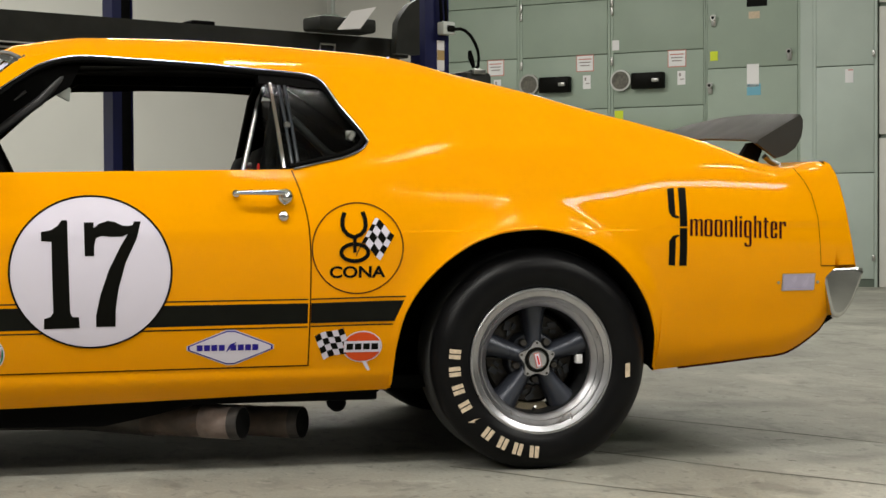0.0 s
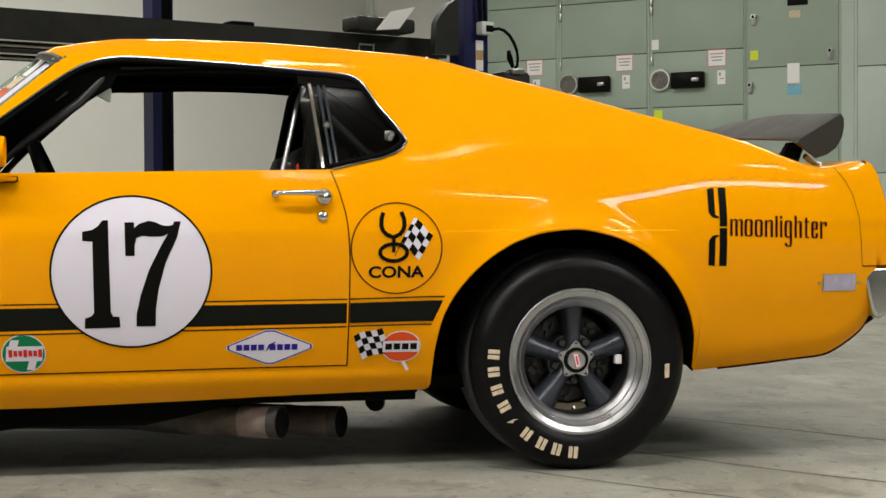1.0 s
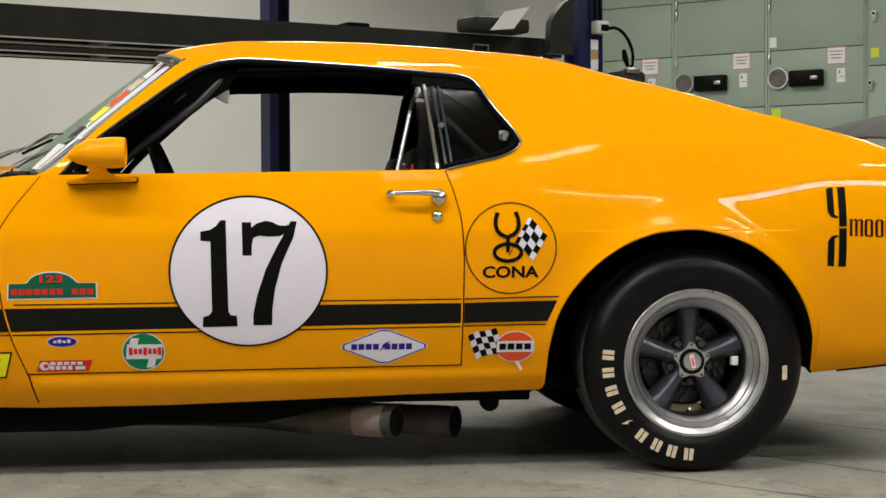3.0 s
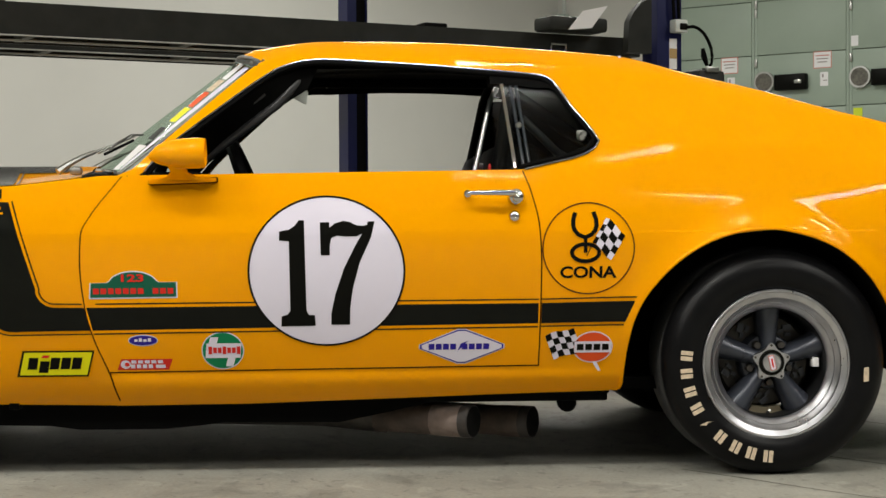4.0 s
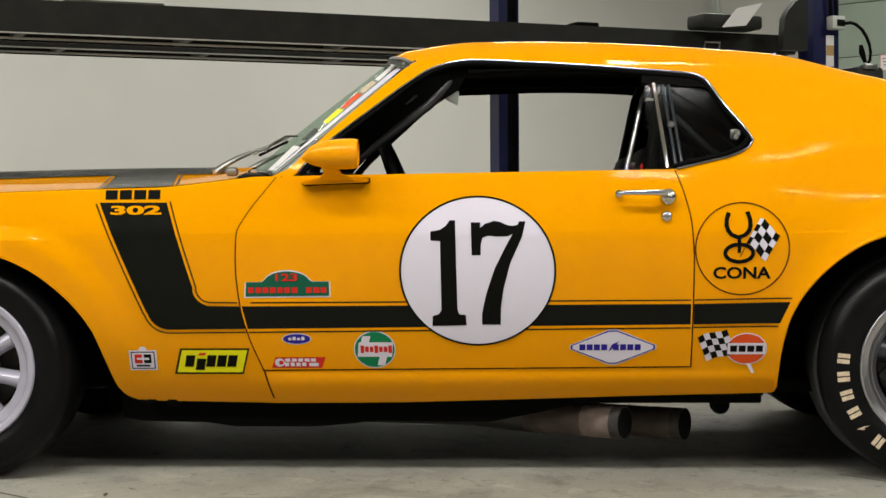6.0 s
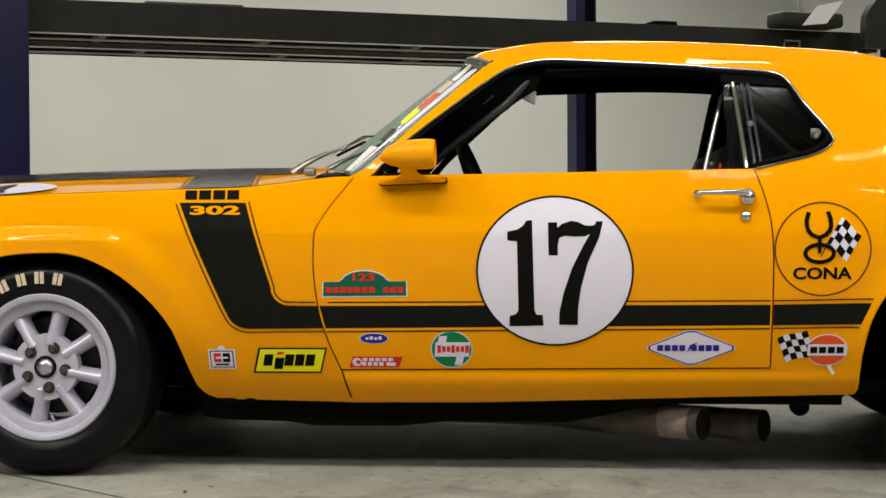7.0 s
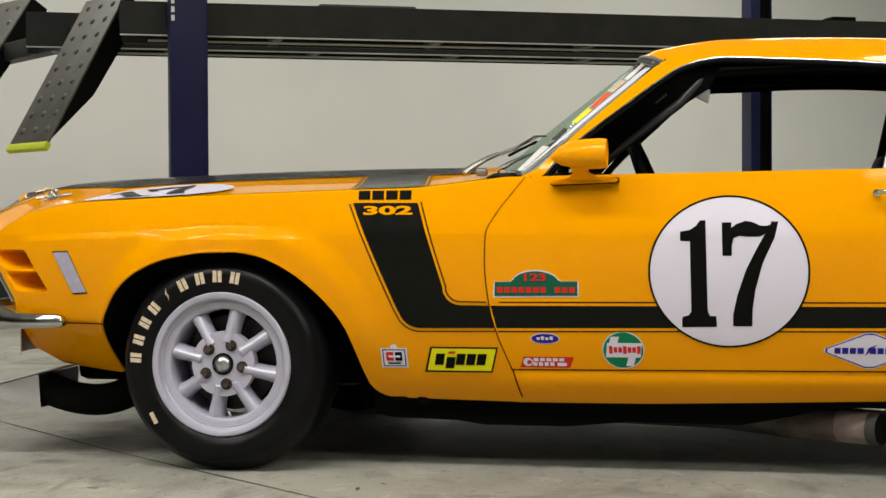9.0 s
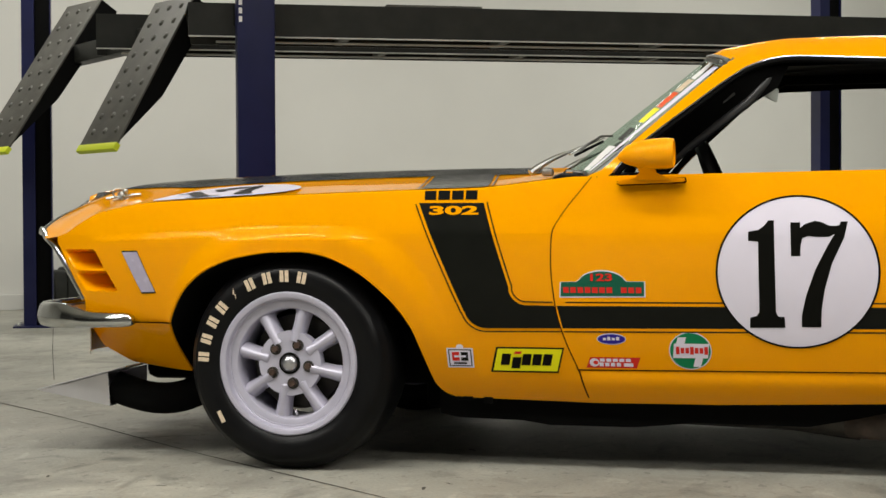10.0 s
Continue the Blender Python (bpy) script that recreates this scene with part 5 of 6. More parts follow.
bm = box((-2.055, 0.40, 0.874), (-2.02, 0.44, 0.898), 0.008)
part("wiper_spindle", bm, DULL_STEEL, car)

# inside the cabin
INY = 2 * YC
bm = box((-1.98, 0.10, 0.60), (-1.62, INY - 0.10, 0.875), 0.03)
part("dashboard", bm, INSIDE, car)
part("cabin_floor", box((-2.0, 0.19, 0.235), (-0.3, INY - 0.19, 0.27)), INSIDE, car)
part("rear_bulkhead", box((-0.48, 0.19, 0.25), (-0.42, INY - 0.19, 0.95)), INSIDE, car)
bm = bmesh.new()
for y in (0.24, INY - 0.24):
    sgn = 1 if y < YC else -1
    tube([(-0.80, y, 0.27), (-0.78, y + 0.02 * sgn, 0.85), (-0.72, y + 0.13 * sgn, 1.16), (-0.70, y + 0.22 * sgn, 1.225), (-0.70, YC, 1.235)], 0.022, 10, bm)
    tube(([(-1.84, 0.18, 0.60), (-1.75, 0.18, 0.90)] if sgn > 0 else []) + [(-1.42, y + 0.16 * sgn, 1.19), (-1.34, y + 0.20 * sgn, 1.228), (-0.72, y + 0.22 * sgn, 1.224)], 0.018, 10, bm)
    tube([(-0.735, y + 0.1 * sgn, 1.12), (0.1, y + 0.1 * sgn, 0.55)], 0.02, 10, bm)
parts("cage_tube", bm, INSIDE, car, "black steel roll cage tube")
bm = bmesh.new()
low = [(-1.675, 0.855), (-1.635, 0.90), (-1.588, 0.945), (-1.493, 1.020), (-1.382, 1.095), (-1.338, 1.122), (-1.30, 1.20)]
for y_off in (0.0, 0.012):
    cols = []
    for q in np.linspace(0, 1, 25):
        bx, bz = np.interp(q * 6, range(7), [p[0] for p in low]), np.interp(q * 6, range(7), [p[1] for p in low])
        tx = -1.765 + 0.465 * q
        top, base = Vector((tx, side(tx, WINDOW(tx)) + 0.02 + y_off, WINDOW(tx) + 0.004)), Vector((bx, 0.30 + y_off, bz))
        cols.append([top.lerp(base, v) for v in (0, 0.3, 0.7, 1)])
    grid(bm, cols, y_off > 0)
parts("pillar_trim", bm, INSIDE, car, "black inner pillar trim")
bm = tube([(-0.845, 0.30, 0.86), (-0.79, 0.36, 1.09), (-0.77, 0.38, 1.13)], 0.008, 10)
part("cage_brace", bm, STEEL, car, "bright harness brace")
part("cage_brace", tube([(-0.615, 0.60, 1.015), (-0.555, 0.60, 0.932)], 0.006, 8), STEEL, car, "bright harness brace")
part("harness_pad", box((-0.80, 0.30, 0.862), (-0.74, 0.42, 0.905), 0.012), RED, car, "red harness pad on the seat")
for y in (0.48, INY - 0.48):
    bm = box((-1.0, y - 0.22, 0.27), (-0.62, y + 0.22, 0.42), 0.04)
    box((-0.80, y - 0.20, 0.40), (-0.64, y + 0.20, 0.96), 0.04, bm)
    seat = part("seat", bm, INSIDE, car, "black bucket seat with red harness")
    part("harness", box((-0.815, y - 0.10, 0.70), (-0.802, y + 0.02, 0.885), 0.004), RED, seat)
ring3 = [Matrix.Translation((-1.508, 0.46, 0.81)) @ Matrix.Rotation(radians(-22), 4, "Y") @ Vector((0, 0.175 * math.cos(a), 0.175 * math.sin(a))) for a in np.linspace(0, 2 * math.pi, 40, endpoint=False)]
wheel_bm = tube(ring3, 0.019, 8, closed=True)
tube([(-1.508, 0.46, 0.81), (-1.66, 0.46, 0.74)], 0.03, 10, wheel_bm)
part("steering_wheel", wheel_bm, INSIDE, car, "black steering wheel")
bm = prism(bmesh.new(), [(-1.391, 1.105), (-1.376, 1.136), (-1.371, 1.139), (-1.339, 1.121), (-1.337, 1.116), (-1.341, 1.083), (-1.345, 1.081)], 0.335, 0.35)
bmesh.ops.recalc_face_normals(bm, faces=bm.faces[:])
bmesh.ops.bevel(bm, geom=[e for e in bm.edges if max(v.co.y for v in e.verts) < 0.34], offset=0.003, segments=2, affect="EDGES")
inner = part("rear_view_mirror", bm, GREY_SHELL, car, "pale grey interior mirror on an arm", 30)
part("mirror_arm", tube([(-1.385, 0.345, 1.118), (-1.400, 0.35, 1.128), (-1.412, 0.36, 1.145), (-1.405, 0.40, 1.19)], 0.006, 8), INSIDE, inner)
for k in range(3):
    part("arm_ring", tube([(-1.391 - 0.007 * k, 0.338, 1.117 + 0.004 * k), (-1.394 - 0.007 * k, 0.338, 1.112 + 0.004 * k)], 0.005, 8), STEEL, inner, "bright clamp ring")
part("pillar_tube", tube([(-1.70, 0.285, 0.872), (-1.577, 0.287, 0.965), (-1.425, 0.292, 1.078), (-1.36, 0.31, 1.15)], 0.014, 12), CAGE_GREY, car, "satin grey roll cage tube along the pillar")
for dz in (0.0, 0.035):
    part("pillar_bead", tube([(-1.735 - dz * 0.2, 0.262, 0.895 + dz), (-1.60 - dz * 0.35, 0.262, 1.000 + dz), (-1.46 - dz * 0.4, 0.268, 1.105 + dz)], 0.004, 8), CAGE_GREY, car, "raised bead on the pillar trim")
bm = prism(bmesh.new(), [(-1.547, 1.201), (-1.539, 1.211), (-1.500, 1.204), (-1.480, 1.196), (-1.486, 1.186), (-1.513, 1.192)], 0.268, 0.30)
bmesh.ops.recalc_face_normals(bm, faces=bm.faces[:])
part("trim_corner", bm, BUMPER, car, "bright corner piece of the windscreen surround", 30)
part("trim_screw", lathe([(0.0, -0.003), (0.004, -0.002), (0.005, 0.002)], (-1.500, 0.267, 1.198), 10), STEEL, car)
# inside the quarter window: braces, a shelf and a bracket
part("cage_tube", tube([(-0.71, 0.20, 1.03), (-0.60, 0.24, 0.93), (-0.54, 0.26, 0.90)], 0.012, 10), CAGE_GREY, car, "satin grey cage brace")
part("window_bracket", box((-0.560, side(-0.55, 0.975) + 0.016, 0.963), (-0.536, side(-0.55, 0.975) + 0.022, 0.990), 0.003), STEEL, car, "bright window clip")
part("rear_shelf", box((-0.74, 0.22, 0.86), (-0.40, INY - 0.22, 0.885), 0.008), INSIDE, car)
for bx in (-0.835, -0.80):
    part("belt_buckle", box((bx, 0.33, 0.888), (bx + 0.022, 0.345, 0.905), 0.004), STEEL, car, "bright harness buckle")
bm = bmesh.new()
grid(bm, [[(x, INY - side(x, z) - 0.05, z) for z in np.linspace(0.86, 1.17, 8)] for x in np.linspace(-0.735, -0.45, 6)], False)
grid(bm, [[(x, INY - side(x, z) - 0.055, z) for z in np.linspace(0.86, 1.17, 8)] for x in np.linspace(-0.735, -0.45, 6)], True)
part("trim_panel", bm, INSIDE, car)

# ---- wheels ----
def turn(profile, cx, y0, cz, s, n=72):
    bm = lathe([(r, y0 + s * d) for r, d in profile], (cx, 0, cz), n)
    bmesh.ops.recalc_face_normals(bm, faces=bm.faces[:])
    return bm


def polar(cx, cz, r, deg):
    return cx + r * math.cos(radians(deg)), cz + r * math.sin(radians(deg))


def spoke(bm, cx, cz, deg, y0, s, r0, r1, w0, w1, d0, d1, thick, crown=0.006, waist=1.0):
    """A cast spoke with a rounded back, from the hub out to the rim."""
    u = Vector((math.cos(radians(deg)), 0, math.sin(radians(deg))))
    v = Vector((-u.z, 0, u.x))
    cols = []
    for k in np.linspace(0, 1, 9):
        r, w, d = r0 + (r1 - r0) * k, w0 + (w1 - w0) * k, d0 + (d1 - d0) * k
        w *= 1 - (1 - waist) * math.sin(k * math.pi)
        c = Vector((cx, y0 + s * d, cz)) + u * r
        cols.append([c + v * (w / 2 * a) + Vector((0, s * (thick * b - crown * (1 - a * a) * (1 - b)), 0)) for a, b in
                     ((-1, 1), (-1, 0.35), (-0.8, 0.1), (-0.4, 0), (0, 0), (0.4, 0), (0.8, 0.1), (1, 0.35), (1, 1))])
    grid(bm, cols)


def tyre_letters(wheel_part, cx, cz, y, s, r, degs, h, w, mat, mirror):
    """Cream stencilled blocks standing round the sidewall."""
    for k, deg in enumerate(degs):
        if k == 4:
            shapes = [[(-0.2, -0.5), (0.15, -0.05), (-0.05, 0.0), (0.3, 0.55), (-0.15, 0.1), (0.05, 0.05)]]
        else:
            shapes = [rect(-0.46, -0.5, -0.06, 0.5), rect(0.06, -0.5, 0.46, 0.5)]
        u = Vector((math.cos(radians(deg)), 0, math.sin(radians(deg))))
        v = Vector((u.z, 0, -u.x))
        bm = bmesh.new()
        for loop in shapes:
            bm.faces.new([bm.verts.new(Vector((cx, y, cz)) + u * (r + h * b) + v * (w * a) + Vector((0, s * 0.9 * abs(h * b) ** 2 / 0.1, 0))) for a, b in loop])
        bmesh.ops.triangulate(bm, faces=bm.faces[:])
        part("letter_block", bm, mat, wheel_part, "", None)


def tyre_profile(r, rim, width):
    return [(rim - 0.012, 0.03), (rim, 0.018), (rim + 0.010, 0.010), (rim + 0.03, 0.002), (rim + 0.052, 0.0), (rim + 0.075, 0.006), (r - 0.022, 0.020), (r - 0.010, 0.032), (r - 0.003, 0.046), (r, 0.062), (r, width - 0.062),
            (r - 0.003, width - 0.046), (r - 0.022, width - 0.02), (rim + 0.05, width), (rim, width - 0.018), (rim - 0.012, width - 0.03)]


def rear_wheel(s, y0):
    cx, cz = REAR
    bm = turn([(0.2125, 0.030), (0.2145, 0.022), (0.2135, 0.014), (0.2115, 0.012), (0.2075, 0.012), (0.2068, 0.0165), (0.2055, 0.0165), (0.205, 0.014), (0.199, 0.017), (0.1905, 0.022), (0.1895, 0.028), (0.188, 0.028), (0.1875, 0.024), (0.186, 0.026), (0.1765, 0.036), (0.1755, 0.041), (0.174, 0.041), (0.1735, 0.038), (0.166, 0.046), (0.160, 0.052), (0.158, 0.056), (0.159, 0.064)], cx, y0, cz, s)
    w = part("wheel", bm, ALLOY, car, "deep polished alloy wheel with five grey spokes", 24)
    part("barrel", turn([(0.159, 0.060), (0.1565, 0.066), (0.1555, 0.08), (0.154, 0.13), (0.157, 0.21), (0.17, 0.28), (0.2125, 0.29)], cx, y0, cz, s), BARREL, w, "dark inner wheel barrel", 40)
    for k in range(5):
        for r, a, wd in ((0.118, 126 + 72 * k, 0.026), (0.104, 118 + 72 * k, 0.018), (0.098, 132 + 72 * k, 0.016)):
            x, z = polar(cx, cz, r, a)
            t0 = radians(a - 50)
            pts = [(x + wd * (u * math.cos(t0) - v * math.sin(t0)), z + wd * (u * math.sin(t0) + v * math.cos(t0))) for u, v in ((-0.5, -0.3), (0.5, -0.3), (0.5, 0.3), (-0.5, 0.3))]
            part("drum_rib", prism(bmesh.new(), pts, *sorted((y0 + s * 0.155, y0 + s * 0.166))), GUNMETAL, w, "", None)
    part("tyre", turn(tyre_profile(0.325, 0.2125, 0.30), cx, y0, cz - 0.001 + 0.008, s, 96), RUBBER, w, "black racing tyre with cream block lettering", 60)
    bm = bmesh.new()
    for k in range(5):
        spoke(bm, cx, cz, 90 + 72 * k, y0, s, 0.035, 0.156, 0.050, 0.082, 0.100, 0.095, 0.05, 0.020, 0.88)
    bmesh.ops.recalc_face_normals(bm, faces=bm.faces[:])
    parts("spoke", bm, GUNMETAL, w, "dark grey cast spoke", 50)
    part("hub", turn([(0.0, 0.108), (0.05, 0.108), (0.075, 0.116), (0.082, 0.13), (0.082, 0.2)], cx, y0, cz, s, 48), GUNMETAL, w)
    part("brake_drum", turn([(0.0, 0.165), (0.13, 0.165), (0.14, 0.175), (0.14, 0.22)], cx, y0, cz, s, 48), DARK_METAL, w)
    bm = bmesh.new()
    star = [polar(cx, cz, 0.0405 + 0.0155 * (0.5 + 0.5 * math.cos(radians(5 * a))) ** 1.6, 90 + a) for a in np.linspace(0, 360, 80, endpoint=False)]
    prism(bm, star, *sorted((y0 + s * 0.066, y0 + s * 0.106)))
    bmesh.ops.recalc_face_normals(bm, faces=bm.faces[:])
    bmesh.ops.bevel(bm, geom=[e for e in bm.edges if abs(e.verts[0].co.y - e.verts[1].co.y) < 1e-6], offset=0.0022, segments=2, affect="EDGES")
    star_cap = part("centre_cap", bm, ALLOY, w, "star-shaped bright centre cap")
    part("cap_disc", turn([(0.0, 0.058), (0.026, 0.060), (0.028, 0.064), (0.029, 0.070)], cx, y0, cz, s, 32), ALLOY, star_cap)
    part("cap_ring", turn([(0.0285, 0.0625), (0.0365, 0.0625), (0.038, 0.068)], cx, y0, cz, s, 32), BLACK, star_cap)
    for name, half, mat, lift in (("cap_mark", (0.0085, 0.0215), PALE_RED, 0.056), ("cap_mark", (0.0062, 0.0192), WHITE, 0.0545), ("cap_mark", (0.0022, 0.013), RED, 0.0532)):
        box_pts = [(cx + a * math.cos(0.22) - b * math.sin(0.22), cz + a * math.sin(0.22) + b * math.cos(0.22)) for a, b in ((-half[0], -half[1]), (half[0], -half[1]), (half[0], half[1]), (-half[0], half[1]))]
        bm = prism(bmesh.new(), box_pts, *sorted((y0 + s * lift, y0 + s * 0.0595)))
        part(name, bm, mat, star_cap, "", None)
    for k in range(5):
        x, z = polar(cx, cz, 0.060, 54 + 72 * k)
        bx, bz = polar(cx, cz, 0.0495, 90 + 72 * k)
        # dark disc stands for the shaded hole near each star tip
        part("cap_hole", turn([(0.0, 0.064), (0.0035, 0.064), (0.004, 0.067)], bx, y0, bz, s, 10), DARK_METAL, star_cap)
        part("lug_nut", turn([(0.0, 0.088), (0.009, 0.088), (0.011, 0.094), (0.012, 0.11)], x, y0, z, s, 12), DARK_METAL, w)
    x, z = polar(cx, cz, 0.150, 268)
    part("valve", tube([(x, y0 + s * 0.07, z + 0.012), (x, y0 + s * 0.10, z)], 0.004, 8), STEEL, w)
    part("balance_weight", box((cx + 0.125, min(y0 + s * 0.08, y0 + s * 0.11), cz - 0.015), (cx + 0.143, max(y0 + s * 0.08, y0 + s * 0.11), cz + 0.012), 0.002), PAPER, w)
    part("brake_caliper", prism(bmesh.new(), [polar(cx, cz, r, a) for r, a in ((0.158, 251), (0.160, 260), (0.160, 280), (0.158, 289), (0.138, 287), (0.136, 270), (0.138, 253))], *sorted((y0 + s * 0.135, y0 + s * 0.165))), TAN_CALIPER, w, "tan brake caliper", None)
    part("tread", turn([(0.3205, 0.046), (0.3258, 0.063), (0.3258, 0.237), (0.3205, 0.254)], cx, y0, cz + 0.007, s, 96), TREAD, w, "worn grey slick tread", 60)
    tyre_letters(w, cx, cz, y0 - s * 0.003, s, 0.262, [264, 253, 242.5, 231, 219, 208, 196.5, 185, 174], 0.034, 0.030, LETTER, s)
    x, z = polar(cx, cz, 0.257, -7)
    part("date_tag", prism(bmesh.new(), [(x - 0.007, z - 0.02), (x + 0.007, z - 0.018), (x + 0.007, z + 0.022), (x - 0.006, z + 0.02)], y0 - s * 0.004, y0), LETTER, w, "", None)


def front_wheel(s, y0):
    cx, cz = FRONT
    bm = turn([(0.2125, 0.030), (0.2145, 0.022), (0.2138, 0.014), (0.210, 0.010), (0.202, 0.010), (0.1955, 0.013), (0.1925, 0.020), (0.1915, 0.0285), (0.1895, 0.0305), (0.1845, 0.030), (0.1835, 0.0325), (0.170, 0.034), (0.1655, 0.036), (0.1625, 0.041), (0.1612, 0.05), (0.1605, 0.075), (0.161, 0.12), (0.164, 0.2), (0.2125, 0.25)], cx, y0, cz, s)
    w = part("wheel", bm, SILVER, car, "silver eight-spoke cast wheel", 35)
    part("tyre", turn(tyre_profile(0.316, 0.2125, 0.265), cx, y0, cz, s, 96), RUBBER, w, "black racing tyre with cream block lettering", 60)
    bm = bmesh.new()
    for k in range(8):
        spoke(bm, cx, cz, 32.5 + 45 * k, y0, s, 0.068, 0.164, 0.046, 0.052, 0.043, 0.060, 0.03, 0.020, 0.86)
    bmesh.ops.recalc_face_normals(bm, faces=bm.faces[:])
    parts("spoke", bm, SILVER, w, "", 50)
    bm = bmesh.new()
    for k in range(8):
        x, z = polar(cx, cz, 0.0765, 32.5 + 45 * k)
        bmesh.ops.create_uvsphere(bm, u_segments=16, v_segments=10, radius=0.0195, matrix=Matrix.Translation((x, y0 + s * 0.0455, z)) @ Matrix.Diagonal((1, 0.85, 1, 1)))
    parts("spoke_root", bm, SILVER, w, "", 60)
    scallop = [polar(cx, cz, 0.0965 - 0.006 * max(0, math.cos(radians(8 * (a - 32.5)))) ** 2, a) for a in np.linspace(0, 360, 96, endpoint=False)]
    bm = prism(bmesh.new(), scallop, *sorted((y0 + s * 0.0335, y0 + s * 0.07)))
    bmesh.ops.recalc_face_normals(bm, faces=bm.faces[:])
    part("hub", bm, SILVER, w)
    part("centre_cap", turn([(0.0, 0.018), (0.016, 0.020), (0.024, 0.028), (0.026, 0.036)], cx, y0, cz, s, 32), ALLOY, w, "domed metal centre cap")
    part("cap_ring", turn([(0.026, 0.029), (0.032, 0.029), (0.033, 0.036)], cx, y0, cz, s, 32), BLACK, w)
    part("brake_disc", turn([(0.0, 0.12), (0.14, 0.12), (0.145, 0.13), (0.145, 0.15)], cx, y0, cz, s, 48), DARK_METAL, w)
    for k in range(5):
        x, z = polar(cx, cz, 0.060, 64 + 72 * k)
        nut = part("lug_nut", turn([(0.0, 0.017), (0.009, 0.017), (0.0105, 0.020), (0.0115, 0.030)], x, y0, z, s, 6), RUSTY_NUT, w)
        part("nut_washer", turn([(0.011, 0.028), (0.0165, 0.028), (0.0175, 0.034)], x, y0, z, s, 20), DARK_METAL, nut)
    x, z = polar(cx, cz, 0.140, 276)
    part("valve", tube([(x, y0 + s * 0.04, z), (x, y0 + s * 0.06, z - 0.02)], 0.004, 8), CHROME, w)
    tyre_letters(w, cx, cz, y0 - s * 0.003, s, 0.260, [176, 164, 152, 140.5, 128, 115.5, 103, 91, 79], 0.034, 0.030, LETTER, s)
    x, z = polar(cx, cz, 0.258, 218)
    part("date_tag", prism(bmesh.new(), [(x + 0.002, z - 0.020), (x + 0.013, z - 0.015), (x - 0.004, z + 0.018), (x - 0.014, z + 0.013)], y0 - s * 0.004, y0), LETTER, w, "", None)


rear_wheel(1, 0.012)
rear_wheel(-1, 2 * YC - 0.012)
front_wheel(1, 0.012)
front_wheel(-1, 2 * YC - 0.012)

# ---- four-post car lift behind the car ----
def prism_guard(m):
    """A quarter-round plate beside the post."""
    loop = [(-0.11, 1.80), (-0.30, 1.80), (-0.285, 2.0), (-0.25, 2.06), (-0.19, 2.125), (-0.11, 2.17)]
    bm = bmesh.new()
    prism(bm, loop, -0.12, -0.06)
    bm.transform(m)
    bmesh.ops.recalc_face_normals(bm, faces=bm.faces[:])
    return bm


LA = Vector((-4.185, 3.65, 0))
LU = Vector((math.cos(radians(25)), math.sin(radians(25)), 0))
LV = Vector((-6.62, 5.88, 0)) - LA
LVN = LV.normalized()
lift = empty("car_lift", (-3.0, 6.0, 0))
tagged(lift, "four-post car lift with navy posts and black runways raised overhead", "car lift")


def frame_at(o, u=LU, v=None):
    v = v or Vector((-u.y, u.x, 0))
    return Matrix(((u.x, v.x, 0, o.x), (u.y, v.y, 0, o.y), (0, 0, 1, o.z), (0, 0, 0, 1)))


POSTS = [Vector((-4.185, 3.647, 0)), Vector((-6.63, 5.833, 0)), Vector((0.841, 5.981, 0)), Vector((-1.197, 8.08, 0))]
for k, o in enumerate(POSTS):
    m = frame_at(Vector((o.x, o.y, 0))) @ Matrix.Diagonal((0.86 if k == 3 else 1, 1, 1, 1))
    if k in (1, 3):
        section = [(-0.10, -0.085), (-0.012, -0.085), (-0.012, 0.07), (0.094, 0.07), (0.094, -0.085), (0.10, -0.085), (0.10, 0.085), (-0.10, 0.085)]
        bm = bmesh.new()
        a, b = [[bm.verts.new(m @ Vector((x, y, z))) for x, y in section] for z in (0.012, 3.1)]
        bm.faces.new(a), bm.faces.new(b)
        for i in range(8):
            bm.faces.new((a[i], a[(i + 1) % 8], b[(i + 1) % 8], b[i]))
        bmesh.ops.recalc_face_normals(bm, faces=bm.faces[:])
    else:
        bm = box((-0.10, -0.085, 0.012), (0.10, 0.085, 3.1), 0.008, m=m)
    post = part("post", bm, LIFT_BLUE, lift, "navy steel lift post")
    part("base_plate", box((-0.17, -0.17, 0.0), (0.17, 0.17, 0.012), 0.003, m=m), LIFT_BLUE, post)
    # near-black filler puts the shade of the open channel into colour
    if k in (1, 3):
        part("shade_filler", box((-0.010, -0.06, 0.03), (0.092, 0.068, 3.08), 0.004, m=m), WELL, post, "black filler standing for shade inside the post")
    for a in (-0.13, 0.13):
        for b in (-0.13, 0.13):
            part("anchor_bolt", box((a - 0.012, b - 0.012, 0.012), (a + 0.012, b + 0.012, 0.03), 0.003, m=m), STEEL, post)
m = frame_at(Vector((POSTS[0].x, POSTS[0].y, 0)))
for k in range(5):
    part("post_mark", box((-0.092, -0.0868, 1.80 + 0.045 * k), (-0.074, -0.0848, 1.83 + 0.045 * k), 0, m=m), PAPER, lift, "", None)
RUNS = ((0.0, 1.745, 1.925, 0.0), (0.40, 1.80, 2.01, 5.30))
